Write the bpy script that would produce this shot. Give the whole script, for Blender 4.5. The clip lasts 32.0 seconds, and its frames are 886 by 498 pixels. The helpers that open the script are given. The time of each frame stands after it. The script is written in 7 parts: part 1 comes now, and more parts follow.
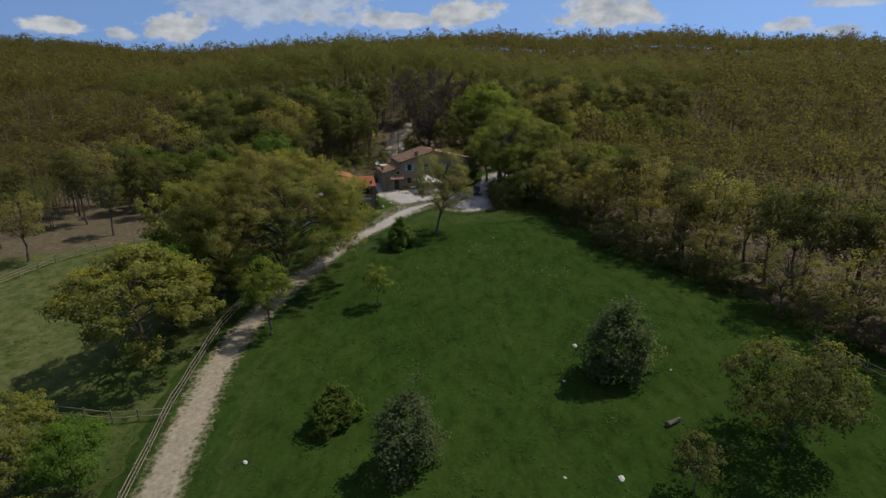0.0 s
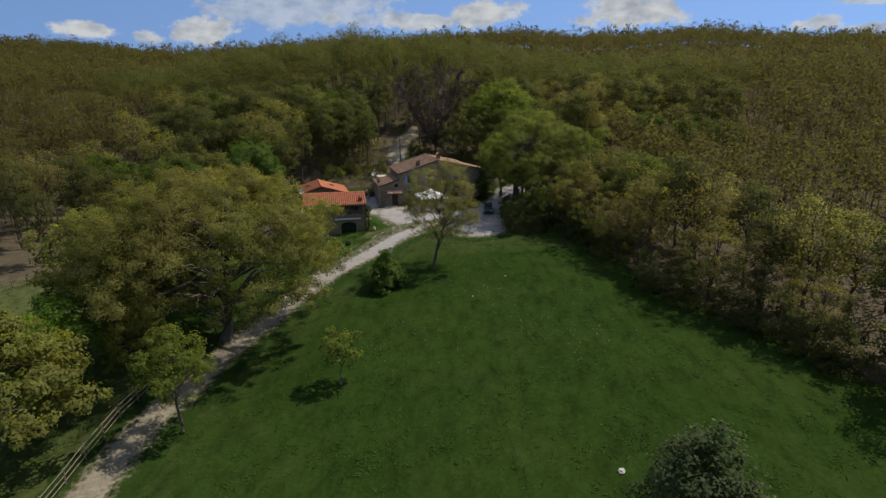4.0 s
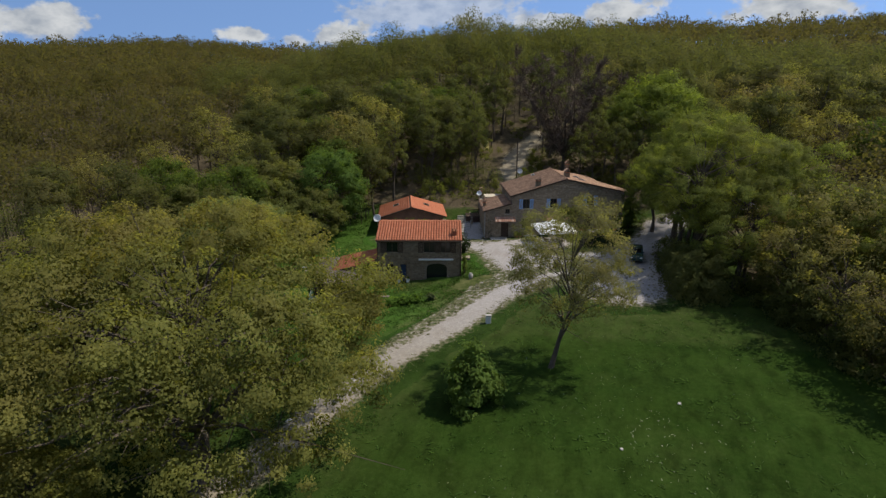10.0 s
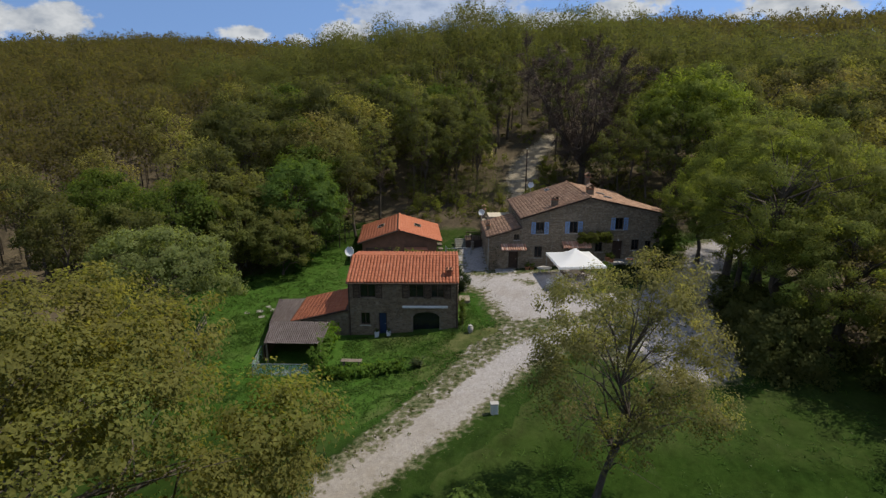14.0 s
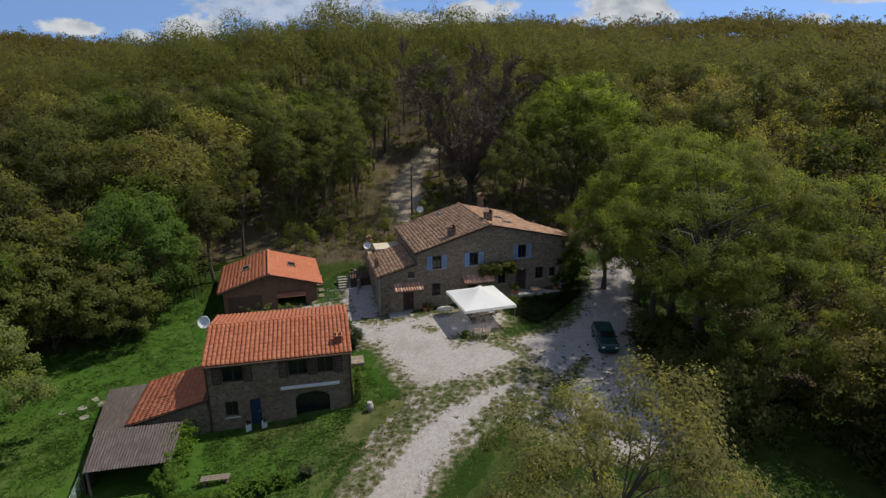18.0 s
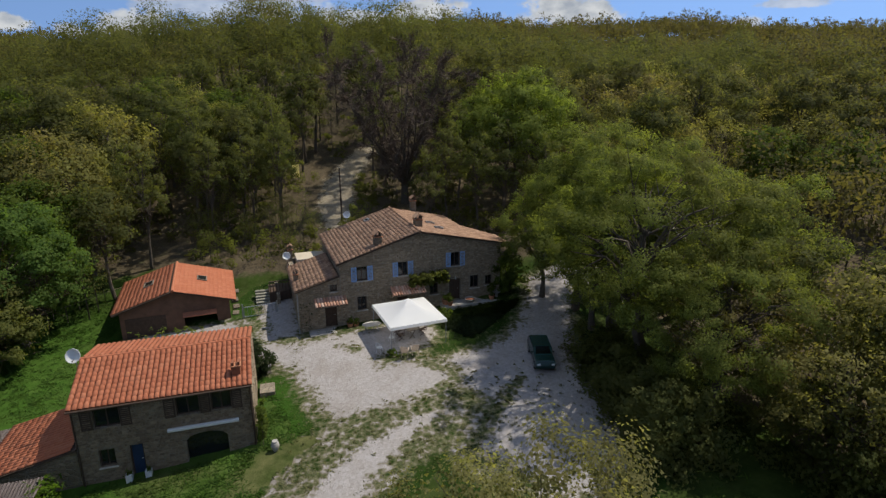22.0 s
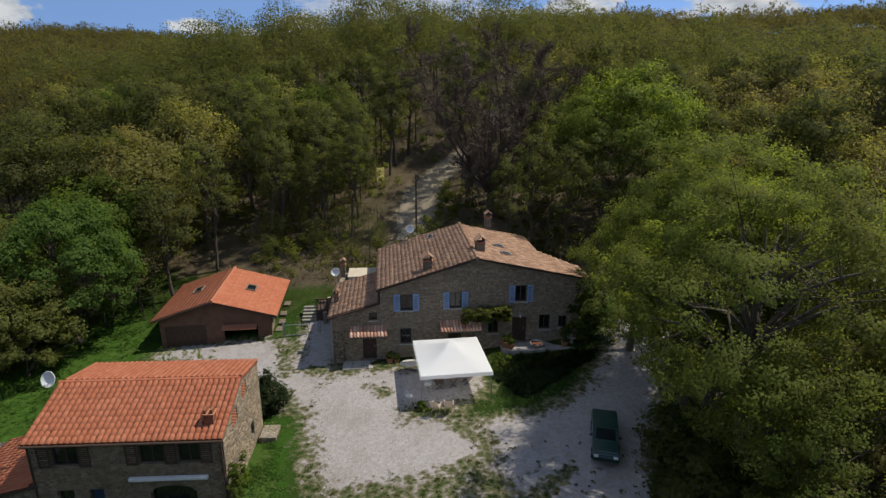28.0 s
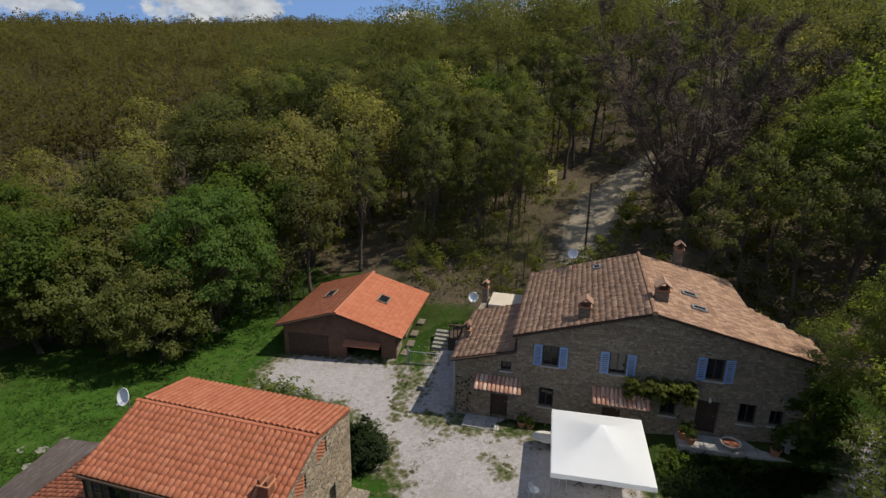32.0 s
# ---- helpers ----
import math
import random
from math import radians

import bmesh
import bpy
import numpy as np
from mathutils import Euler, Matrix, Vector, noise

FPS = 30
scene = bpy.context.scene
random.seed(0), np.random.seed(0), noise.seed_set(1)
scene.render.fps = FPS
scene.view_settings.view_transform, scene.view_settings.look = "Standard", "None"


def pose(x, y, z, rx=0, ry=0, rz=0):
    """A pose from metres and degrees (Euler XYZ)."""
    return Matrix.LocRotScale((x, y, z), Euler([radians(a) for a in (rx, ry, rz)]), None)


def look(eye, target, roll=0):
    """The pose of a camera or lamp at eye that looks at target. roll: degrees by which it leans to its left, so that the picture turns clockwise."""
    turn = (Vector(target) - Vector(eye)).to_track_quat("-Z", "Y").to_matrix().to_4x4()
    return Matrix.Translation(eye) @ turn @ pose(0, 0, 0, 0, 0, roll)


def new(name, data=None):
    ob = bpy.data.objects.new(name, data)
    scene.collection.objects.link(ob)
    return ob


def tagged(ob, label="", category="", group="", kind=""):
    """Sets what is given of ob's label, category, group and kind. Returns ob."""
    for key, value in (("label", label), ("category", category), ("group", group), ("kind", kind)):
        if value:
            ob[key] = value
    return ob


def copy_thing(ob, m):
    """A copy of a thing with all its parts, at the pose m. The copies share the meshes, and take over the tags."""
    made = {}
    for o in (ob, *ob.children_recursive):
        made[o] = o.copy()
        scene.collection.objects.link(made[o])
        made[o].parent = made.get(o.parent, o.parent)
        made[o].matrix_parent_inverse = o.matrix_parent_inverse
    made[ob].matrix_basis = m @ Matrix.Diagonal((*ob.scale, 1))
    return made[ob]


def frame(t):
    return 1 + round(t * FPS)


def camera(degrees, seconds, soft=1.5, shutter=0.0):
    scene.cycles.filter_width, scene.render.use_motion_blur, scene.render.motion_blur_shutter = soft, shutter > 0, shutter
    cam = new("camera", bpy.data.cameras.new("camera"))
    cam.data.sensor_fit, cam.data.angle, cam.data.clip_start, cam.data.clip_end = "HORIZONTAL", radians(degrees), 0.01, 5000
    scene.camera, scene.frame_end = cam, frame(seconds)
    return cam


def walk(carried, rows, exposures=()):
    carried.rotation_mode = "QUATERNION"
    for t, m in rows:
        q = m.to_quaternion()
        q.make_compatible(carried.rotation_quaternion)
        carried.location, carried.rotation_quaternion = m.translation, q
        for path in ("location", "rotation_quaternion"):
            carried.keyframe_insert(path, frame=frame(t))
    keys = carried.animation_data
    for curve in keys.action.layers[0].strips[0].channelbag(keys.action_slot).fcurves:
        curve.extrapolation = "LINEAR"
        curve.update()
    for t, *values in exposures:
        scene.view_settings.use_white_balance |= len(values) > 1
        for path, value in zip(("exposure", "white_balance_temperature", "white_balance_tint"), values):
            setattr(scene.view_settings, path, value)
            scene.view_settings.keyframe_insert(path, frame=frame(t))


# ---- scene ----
cam = camera(77.0, 32.0, 1.4)
METRES, EYE, TILT, LEAN, TURN = 95.0, 20.0, -16.0, 0.0, 0.0
ROWS = [
    (0.0, 0.0, 0.0, 0.0, 0.0, 0.0, -0.0),
    (0.5, 0.0027, 0.0229, 0.0056, -0.04, 0.03, 0.09),
    (1.0, 0.0058, 0.0455, 0.0112, -0.07, 0.07, 0.16),
    (1.5, 0.0098, 0.068, 0.017, -0.09, 0.1, 0.21),
    (2.0, 0.0136, 0.0907, 0.023, -0.11, 0.12, 0.28),
    (2.5, 0.0174, 0.1135, 0.0285, -0.12, 0.13, 0.31),
    (4.5, 0.0263, 0.2047, 0.0528, 4.95, 0.0, -1.26),
    (5.0, 0.0254, 0.2271, 0.0574, 9.88, -0.16, -2.85),
    (5.5, 0.0263, 0.2507, 0.0622, 12.51, -0.27, -3.56),
    (6.0, 0.0247, 0.2728, 0.0677, 12.91, -0.29, -3.66),
    (6.5, 0.0218, 0.2943, 0.0734, 13.08, -0.27, -3.7),
    (7.0, 0.0185, 0.315, 0.0792, 13.31, -0.27, -3.78),
    (7.5, 0.0154, 0.3351, 0.0846, 13.49, -0.28, -3.87),
    (8.0, 0.0135, 0.3551, 0.0898, 13.7, -0.29, -3.91),
    (8.5, 0.0119, 0.3751, 0.0953, 13.83, -0.31, -3.94),
    (9.0, 0.0102, 0.3949, 0.1, 13.88, -0.31, -3.95),
    (9.5, 0.0082, 0.4158, 0.1059, 13.93, -0.32, -3.94),
    (10.0, 0.0053, 0.4372, 0.1114, 13.95, -0.32, -3.97),
    (10.5, 0.0023, 0.4589, 0.1167, 14.0, -0.35, -3.97),
    (11.0, -0.0013, 0.4801, 0.1226, 14.04, -0.35, -3.96),
    (11.5, -0.005, 0.5004, 0.128, 14.06, -0.34, -3.96),
    (12.0, -0.0087, 0.5199, 0.1328, 14.08, -0.37, -3.97),
    (12.5, -0.0124, 0.5383, 0.1371, 14.12, -0.37, -3.99),
    (13.0, -0.0161, 0.5547, 0.1408, 14.15, -0.36, -4.0),
    (13.5, -0.0202, 0.5695, 0.1451, 14.15, -0.4, -3.99),
    (14.0, -0.0241, 0.5839, 0.1511, 14.17, -0.44, -4.03),
    (14.5, -0.0285, 0.5979, 0.1583, 14.18, -0.46, -4.04),
    (16.5, -0.0475, 0.6425, 0.1836, 14.08, -0.56, -4.2),
    (17.0, -0.0504, 0.6532, 0.1863, 12.5, -0.42, -3.73),
    (17.5, -0.0524, 0.6625, 0.1883, 7.12, -0.13, -1.97),
    (18.0, -0.0546, 0.6705, 0.1908, 1.31, -0.03, -0.11),
    (18.5, -0.0569, 0.6792, 0.1931, -1.82, -0.08, 0.78),
    (19.0, -0.0573, 0.6883, 0.1953, -2.88, -0.11, 1.14),
    (19.5, -0.0573, 0.6968, 0.1969, -3.55, -0.11, 1.28),
    (20.0, -0.0553, 0.7034, 0.1984, -4.09, -0.14, 1.42),
    (20.5, -0.0509, 0.7079, 0.1989, -4.49, -0.13, 1.49),
    (21.0, -0.0453, 0.711, 0.1993, -4.79, -0.15, 1.55),
    (21.5, -0.0383, 0.7127, 0.1996, -5.08, -0.18, 1.59),
    (22.0, -0.03, 0.7135, 0.1997, -3.43, -0.19, 1.05),
    (22.5, -0.0211, 0.7141, 0.2001, 0.32, -0.21, -0.15),
    (23.0, -0.0113, 0.7146, 0.1996, 6.0, -0.28, -1.94),
    (23.5, -0.0031, 0.714, 0.1994, 7.67, -0.39, -2.44),
    (24.0, 0.0034, 0.7158, 0.1994, 8.52, -0.48, -2.68),
    (24.5, 0.008, 0.7204, 0.2005, 8.94, -0.53, -2.82),
    (25.0, 0.0118, 0.7273, 0.2018, 9.12, -0.54, -2.88),
    (25.5, 0.015, 0.7359, 0.2038, 9.33, -0.57, -2.93),
    (27.5, 0.0261, 0.7855, 0.2186, 10.11, -0.59, -3.13),
    (28.0, 0.0273, 0.7991, 0.2239, 10.18, -0.57, -3.14),
    (28.5, 0.0294, 0.8124, 0.2286, 10.33, -0.57, -3.23),
    (29.0, 0.0313, 0.8257, 0.2329, 13.6, -0.78, -4.26),
    (29.5, 0.0332, 0.8387, 0.2375, 15.99, -0.96, -5.03),
    (30.0, 0.0327, 0.8502, 0.241, 16.29, -0.96, -5.15),
    (30.5, 0.0307, 0.8615, 0.2438, 16.49, -1.01, -5.26),
    (31.0, 0.0272, 0.872, 0.2465, 17.29, -1.43, -5.53),
    (31.5, 0.0225, 0.8831, 0.2489, 21.89, -2.51, -6.86),
    (32.0, 0.0175, 0.8941, 0.2495, 28.96, -3.55, -8.92),
]
walk(cam, [(t, pose(0, 0, EYE, TILT, LEAN, TURN) @ pose(METRES * x, METRES * y, METRES * z, 90 + pitch, roll, yaw)) for t, x, y, z, yaw, pitch, roll in ROWS],
     [(0.0, 0.20), (6.0, 0.35), (12.0, 0.40), (32.0, 0.42)])

# ---- world, sun, exposure ----
SUN_AZ, SUN_EL = 66.0, 58.5            # degrees clockwise from +y, and above the horizon
world = bpy.data.worlds.new("sky")
scene.world = world
world.use_nodes = True
wn = world.node_tree.nodes
wl = world.node_tree.links
wn.clear()
w_out = wn.new("ShaderNodeOutputWorld")
w_bg = wn.new("ShaderNodeBackground")
w_sky = wn.new("ShaderNodeTexSky")
w_sky.sky_type = "NISHITA"
w_sky.sun_disc = False
w_sky.sun_elevation = radians(SUN_EL)
w_sky.sun_rotation = radians(SUN_AZ)
w_sky.altitude = 500
w_sky.dust_density = 0.0
w_sky.air_density = 1.0
w_sky.ozone_density = 3.0
w_co = wn.new("ShaderNodeTexCoord")
w_up = wn.new("ShaderNodeVectorMath")
w_up.operation = "ADD"
w_up.inputs[1].default_value = (0, 0, 0.42)
w_nrm = wn.new("ShaderNodeVectorMath")
w_nrm.operation = "NORMALIZE"
wl.new(w_co.outputs["Generated"], w_up.inputs[0])
wl.new(w_up.outputs["Vector"], w_nrm.inputs[0])
wl.new(w_nrm.outputs["Vector"], w_sky.inputs["Vector"])
w_mix = wn.new("ShaderNodeMixRGB")


def w_math(op, a, b=0.0):
    n = wn.new("ShaderNodeMath")
    n.operation = op
    for value, socket in ((a, n.inputs[0]), (b, n.inputs[1])):
        if isinstance(value, bpy.types.NodeSocket):
            wl.new(value, socket)
        else:
            socket.default_value = value
    return n.outputs[0]


def w_puffs(scale, detail, stretch, rough=0.55):
    mp = wn.new("ShaderNodeMapping")
    mp.inputs["Scale"].default_value = stretch
    t = wn.new("ShaderNodeTexNoise")
    t.inputs["Scale"].default_value, t.inputs["Detail"].default_value, t.inputs["Roughness"].default_value = scale, detail, rough
    wl.new(w_co.outputs["Generated"], mp.inputs["Vector"])
    wl.new(mp.outputs["Vector"], t.inputs["Vector"])
    return t.outputs["Fac"]


def w_range(value, lo, hi, to_lo=0.0, to_hi=1.0):
    n = wn.new("ShaderNodeMapRange")
    n.interpolation_type = "SMOOTHSTEP"
    for k, v in (("From Min", lo), ("From Max", hi), ("To Min", to_lo), ("To Max", to_hi)):
        n.inputs[k].default_value = v
    wl.new(value, n.inputs["Value"])
    return n.outputs["Result"]


# heaped clouds along the horizon: azimuth, height, half width, half height (degrees), body
CLOUDS = [(-64, 4.8, 4.6, 0.9, 0.9), (-52.0, 5.3, 5.6, 1.7, 1.0), (-47, 5.2, 2.6, 1.6, 1.0), (-33, 5.0, 2.6, 0.8, 1.0), (-28.4, 4.5, 1.4, 0.6, 0.9), (-24.0, 5.2, 3.0, 1.5, 1.0), (-15, 7.4, 11.5, 2.0, 0.62), (-12.4, 6.7, 1.2, 0.6, 0.9), (-4.5, 6.3, 4.2, 0.9, 0.9),
          (1.8, 7.0, 4.3, 1.5, 1.0), (15.2, 6.8, 6.2, 1.5, 1.0), (30.0, 5.1, 2.4, 0.8, 0.9), (34, 6.6, 4, 0.5, 0.7), (33.6, 4.6, 2.0, 0.6, 0.9), (45, 6.0, 5.0, 1.4, 1.0), (60, 5.0, 6.0, 1.6, 1.0)]
w_sep = wn.new("ShaderNodeSeparateXYZ")
wl.new(w_co.outputs["Generated"], w_sep.inputs[0])
w_az = w_math("MULTIPLY", w_math("ARCTAN2", w_sep.outputs["X"], w_sep.outputs["Y"]), 180 / math.pi)
w_el = w_math("MULTIPLY", w_math("ARCSINE", w_sep.outputs["Z"]), 180 / math.pi)
w_rag = w_math("MULTIPLY", w_math("SUBTRACT", w_puffs(26.0, 7, (1, 1, 1.5), 0.6), 0.5), 2.1)
w_heap = None
for c_az, c_el, c_w, c_h, c_body in CLOUDS:
    du = w_math("DIVIDE", w_math("SUBTRACT", w_az, c_az), c_w)
    dv = w_math("DIVIDE", w_math("SUBTRACT", w_el, c_el), c_h)
    far_off = w_math("SQRT", w_math("ADD", w_math("POWER", w_math("ABSOLUTE", du), 2.0), w_math("POWER", w_math("ABSOLUTE", dv), 2.0)))
    one = w_math("MULTIPLY", w_range(w_math("ADD", w_math("SUBTRACT", 1.0, far_off), w_rag), 0.02, 0.42), c_body)
    w_heap = one if w_heap is None else w_math("MAXIMUM", w_heap, one)
# thinner, scattered clouds all round, unseen above the view, spread to raise fill light
w_high = w_math("MULTIPLY", w_range(w_puffs(4.6, 8, (1, 1, 2.2), 0.5), 0.465, 0.565), w_range(w_el, 10.0, 20.0))
w_fac = w_math("MAXIMUM", w_heap, w_math("MULTIPLY", w_high, 0.9))
w_shade = wn.new("ShaderNodeValToRGB")
w_shade.color_ramp.elements[0].position = 0.30
w_shade.color_ramp.elements[0].color = (1.75, 1.95, 2.25, 1)
w_shade.color_ramp.elements[1].position = 0.62
w_shade.color_ramp.elements[1].color = (3.1, 3.2, 3.3, 1)
wl.new(w_puffs(30.0, 6, (1, 1, 1.7)), w_shade.inputs["Fac"])
wl.new(w_fac, w_mix.inputs["Fac"])
w_tint = wn.new("ShaderNodeMixRGB")
w_tint.blend_type = "MULTIPLY"
w_tint.inputs["Fac"].default_value = 1.0
w_tint.inputs["Color2"].default_value = (0.90, 0.91, 0.92, 1)
wl.new(w_sky.outputs["Color"], w_tint.inputs["Color1"])
wl.new(w_tint.outputs["Color"], w_mix.inputs["Color1"])
wl.new(w_shade.outputs["Color"], w_mix.inputs["Color2"])
wl.new(w_mix.outputs["Color"], w_bg.inputs["Color"])
w_bg.inputs["Strength"].default_value = 0.152
wl.new(w_bg.outputs["Background"], w_out.inputs["Surface"])

sun = new("sun", bpy.data.lights.new("sun", "SUN"))
sun.data.energy = 3.75
sun.data.angle = radians(0.53)
sun.data.color = (1.0, 0.94, 0.83)
sa, se = radians(SUN_AZ), radians(SUN_EL)
sun.matrix_world = look((0, 0, 0), (-math.sin(sa) * math.cos(se), -math.cos(sa) * math.cos(se), -math.sin(se)))
sun.location = (60, 40, 120)


# ---- materials ----
class Nodes:
    """A node material under construction, with a few short ways to add nodes."""

    def __init__(self, name, rough=0.8, metal=0.0, spec=0.3):
        self.mat = bpy.data.materials.new(name)
        self.mat.use_nodes = True
        self.n, self.l = self.mat.node_tree.nodes, self.mat.node_tree.links
        self.b = self.n["Principled BSDF"]
        self.b.inputs["Roughness"].default_value = rough
        self.b.inputs["Metallic"].default_value = metal
        self.b.inputs["Specular IOR Level"].default_value = spec
        self.co = self.n.new("ShaderNodeTexCoord")
        self.geo = self.n.new("ShaderNodeNewGeometry")

    def put(self, value, socket):
        if isinstance(value, bpy.types.NodeSocket):
            self.l.new(value, socket)
        elif socket.type == "RGBA":
            socket.default_value = (*value[:3], 1)
        else:
            socket.default_value = value

    def noise(self, scale, detail=4.0, rough=0.55, space="Object", stretch=None):
        t = self.n.new("ShaderNodeTexNoise")
        t.inputs["Scale"].default_value, t.inputs["Detail"].default_value, t.inputs["Roughness"].default_value = scale, detail, rough
        vec = self.geo.outputs["Position"] if space == "World" else self.co.outputs[space]
        if stretch:
            m = self.n.new("ShaderNodeMapping")
            m.inputs["Scale"].default_value = stretch
            self.l.new(vec, m.inputs["Vector"])
            vec = m.outputs["Vector"]
        self.l.new(vec, t.inputs["Vector"])
        return t.outputs["Fac"]

    def voronoi(self, scale, feature="F1", out="Color", space="Object", stretch=None):
        t = self.n.new("ShaderNodeTexVoronoi")
        t.feature = feature
        t.inputs["Scale"].default_value = scale
        vec = self.geo.outputs["Position"] if space == "World" else self.co.outputs[space]
        if stretch:
            m = self.n.new("ShaderNodeMapping")
            m.inputs["Scale"].default_value = stretch
            self.l.new(vec, m.inputs["Vector"])
            vec = m.outputs["Vector"]
        self.l.new(vec, t.inputs["Vector"])
        return t.outputs[out]

    def ramp(self, fac, stops):
        r = self.n.new("ShaderNodeValToRGB")
        e = r.color_ramp.elements
        while len(e) < len(stops):
            e.new(0.5)
        for el, (p, c) in zip(e, stops):
            el.position = p
            el.color = (*c, 1) if isinstance(c, tuple) else (c, c, c, 1)
        self.put(fac, r.inputs["Fac"])
        return r.outputs["Color"]

    def mix(self, fac, a, b, kind="MIX"):
        m = self.n.new("ShaderNodeMixRGB")
        m.blend_type = kind
        self.put(fac, m.inputs["Fac"])
        self.put(a, m.inputs["Color1"])
        self.put(b, m.inputs["Color2"])
        return m.outputs["Color"]

    def math(self, op, a, b=0.0):
        m = self.n.new("ShaderNodeMath")
        m.operation = op
        self.put(a, m.inputs[0])
        self.put(b, m.inputs[1])
        return m.outputs[0]

    def attr(self, name):
        a = self.n.new("ShaderNodeAttribute")
        a.attribute_name = name
        return a.outputs["Fac"]

    def chance(self):
        return self.n.new("ShaderNodeObjectInfo").outputs["Random"]

    def color(self, c):
        self.put(c, self.b.inputs["Base Color"])
        return self

    def bump(self, height, strength=0.4, distance=0.02):
        b = self.n.new("ShaderNodeBump")
        b.inputs["Strength"].default_value, b.inputs["Distance"].default_value = strength, distance
        self.put(height, b.inputs["Height"])
        self.l.new(b.outputs["Normal"], self.b.inputs["Normal"])
        return self


def plain(name, c, rough=0.6, metal=0.0, var=0.25, scale=3.0, spec=0.3, bump=0.15):
    """A surface of one colour with soft stains and fine grain."""
    m = Nodes(name, rough, metal, spec)
    lo = tuple(v * (1 - var) for v in c)
    hi = tuple(min(1, v * (1 + var)) for v in c)
    big = m.ramp(m.noise(scale, 5), [(0.3, lo), (0.7, hi)])
    fine = m.noise(scale * 18, 3)
    m.color(m.mix(0.35, big, m.ramp(fine, [(0.25, lo), (0.75, hi)])))
    m.bump(fine, bump, 0.01)
    return m.mat


def leaf(name, dark, light, tint=(0.16, 0.10, 0.03), tint_at=0.62, trans=0.64):
    """Foliage: a colour for each leaf, a slow drift from tree to tree, and light that comes through."""
    m = Nodes(name, 0.7, 0.0, 0.10)
    own = m.ramp(m.geo.outputs["Random Per Island"], [(0.0, dark), (1.0, light)])
    drift = m.noise(0.085, 4, 0.65, "World")
    own = m.mix(m.ramp(drift, [(tint_at - 0.12, 0.0), (tint_at + 0.12, 0.75)]), own, tint)
    shade = m.ramp(m.noise(0.45, 2, 0.5, "World"), [(0.3, 0.75), (0.7, 1.15)])
    own = m.mix(1.0, own, shade, "MULTIPLY")
    m.color(own)
    t = m.n.new("ShaderNodeBsdfTranslucent")
    m.l.new(m.mix(1.0, own, (1.17, 1.16, 0.62), "MULTIPLY"), t.inputs["Color"])
    s = m.n.new("ShaderNodeMixShader")
    s.inputs["Fac"].default_value = trans
    m.l.new(m.b.outputs["BSDF"], s.inputs[1])
    m.l.new(t.outputs["BSDF"], s.inputs[2])
    m.l.new(s.outputs["Shader"], m.n["Material Output"].inputs["Surface"])
    return m.mat


def grass_color(m):
    """Meadow: lush green with paler, drier and darker patches, brighter on the lawns."""
    big = m.noise(0.055, 4, 0.55, "World")
    mid = m.noise(0.38, 6, 0.68, "World")
    fine = m.noise(3.2, 6, 0.75, "World")
    c = m.ramp(big, [(0.32, (0.0128, 0.0270, 0.0044)), (0.52, (0.0186, 0.0365, 0.0054)), (0.70, (0.0300, 0.0450, 0.0086))])
    c = m.mix(m.ramp(mid, [(0.36, 0.0), (0.62, 0.5)]), c, (0.0264, 0.0420, 0.0074))
    c = m.mix(m.ramp(m.noise(0.16, 5, 0.65, "World"), [(0.54, 0.0), (0.70, 0.6)]), c, (0.0380, 0.0520, 0.0130))
    c = m.mix(m.ramp(mid, [(0.66, 0.0), (0.80, 0.35)]), c, (0.0430, 0.0400, 0.0230))
    c = m.mix(0.36, c, m.ramp(fine, [(0.28, (0.0062, 0.0161, 0.0024)), (0.52, (0.0180, 0.0400, 0.0068)), (0.74, (0.0430, 0.0650, 0.0150))]))
    dull = m.ramp(m.noise(0.9, 5, 0.7, "World", (1.0, 0.45, 1.0)), [(0.34, 0.66), (0.5, 1.0), (0.68, 1.22)])
    c = m.mix(1.0, c, dull, "MULTIPLY")
    lawn = m.ramp(m.noise(1.3, 6, 0.7, "World"), [(0.30, (0.0230, 0.0600, 0.0070)), (0.52, (0.0350, 0.0840, 0.0104)), (0.74, (0.0600, 0.1120, 0.0200))])
    c = m.mix(m.attr("lush"), c, lawn)
    return m.mix(m.ramp(m.noise(0.75, 6, 0.8, "World"), [(0.60, 0.0), (0.76, 0.35)]), c, (0.0560, 0.0680, 0.0270))


def gravel_color(m):
    fine = m.noise(9.0, 6, 0.75, "World")
    big = m.noise(0.35, 4, 0.6, "World")
    stones = m.voronoi(5.5, "F1", "Color", "World")
    g = m.ramp(fine, [(0.25, (0.1876, 0.1650, 0.1500)), (0.5, (0.2979, 0.2739, 0.2604)), (0.8, (0.3858, 0.3652, 0.3571))])
    g = m.mix(0.28, g, m.ramp(stones, [(0.1, (0.1654, 0.1474, 0.1265)), (0.9, (0.4081, 0.3861, 0.3807))]))
    return m.mix(m.ramp(big, [(0.5, 0.0), (0.75, 0.55)]), g, (0.1982, 0.1683, 0.1438))


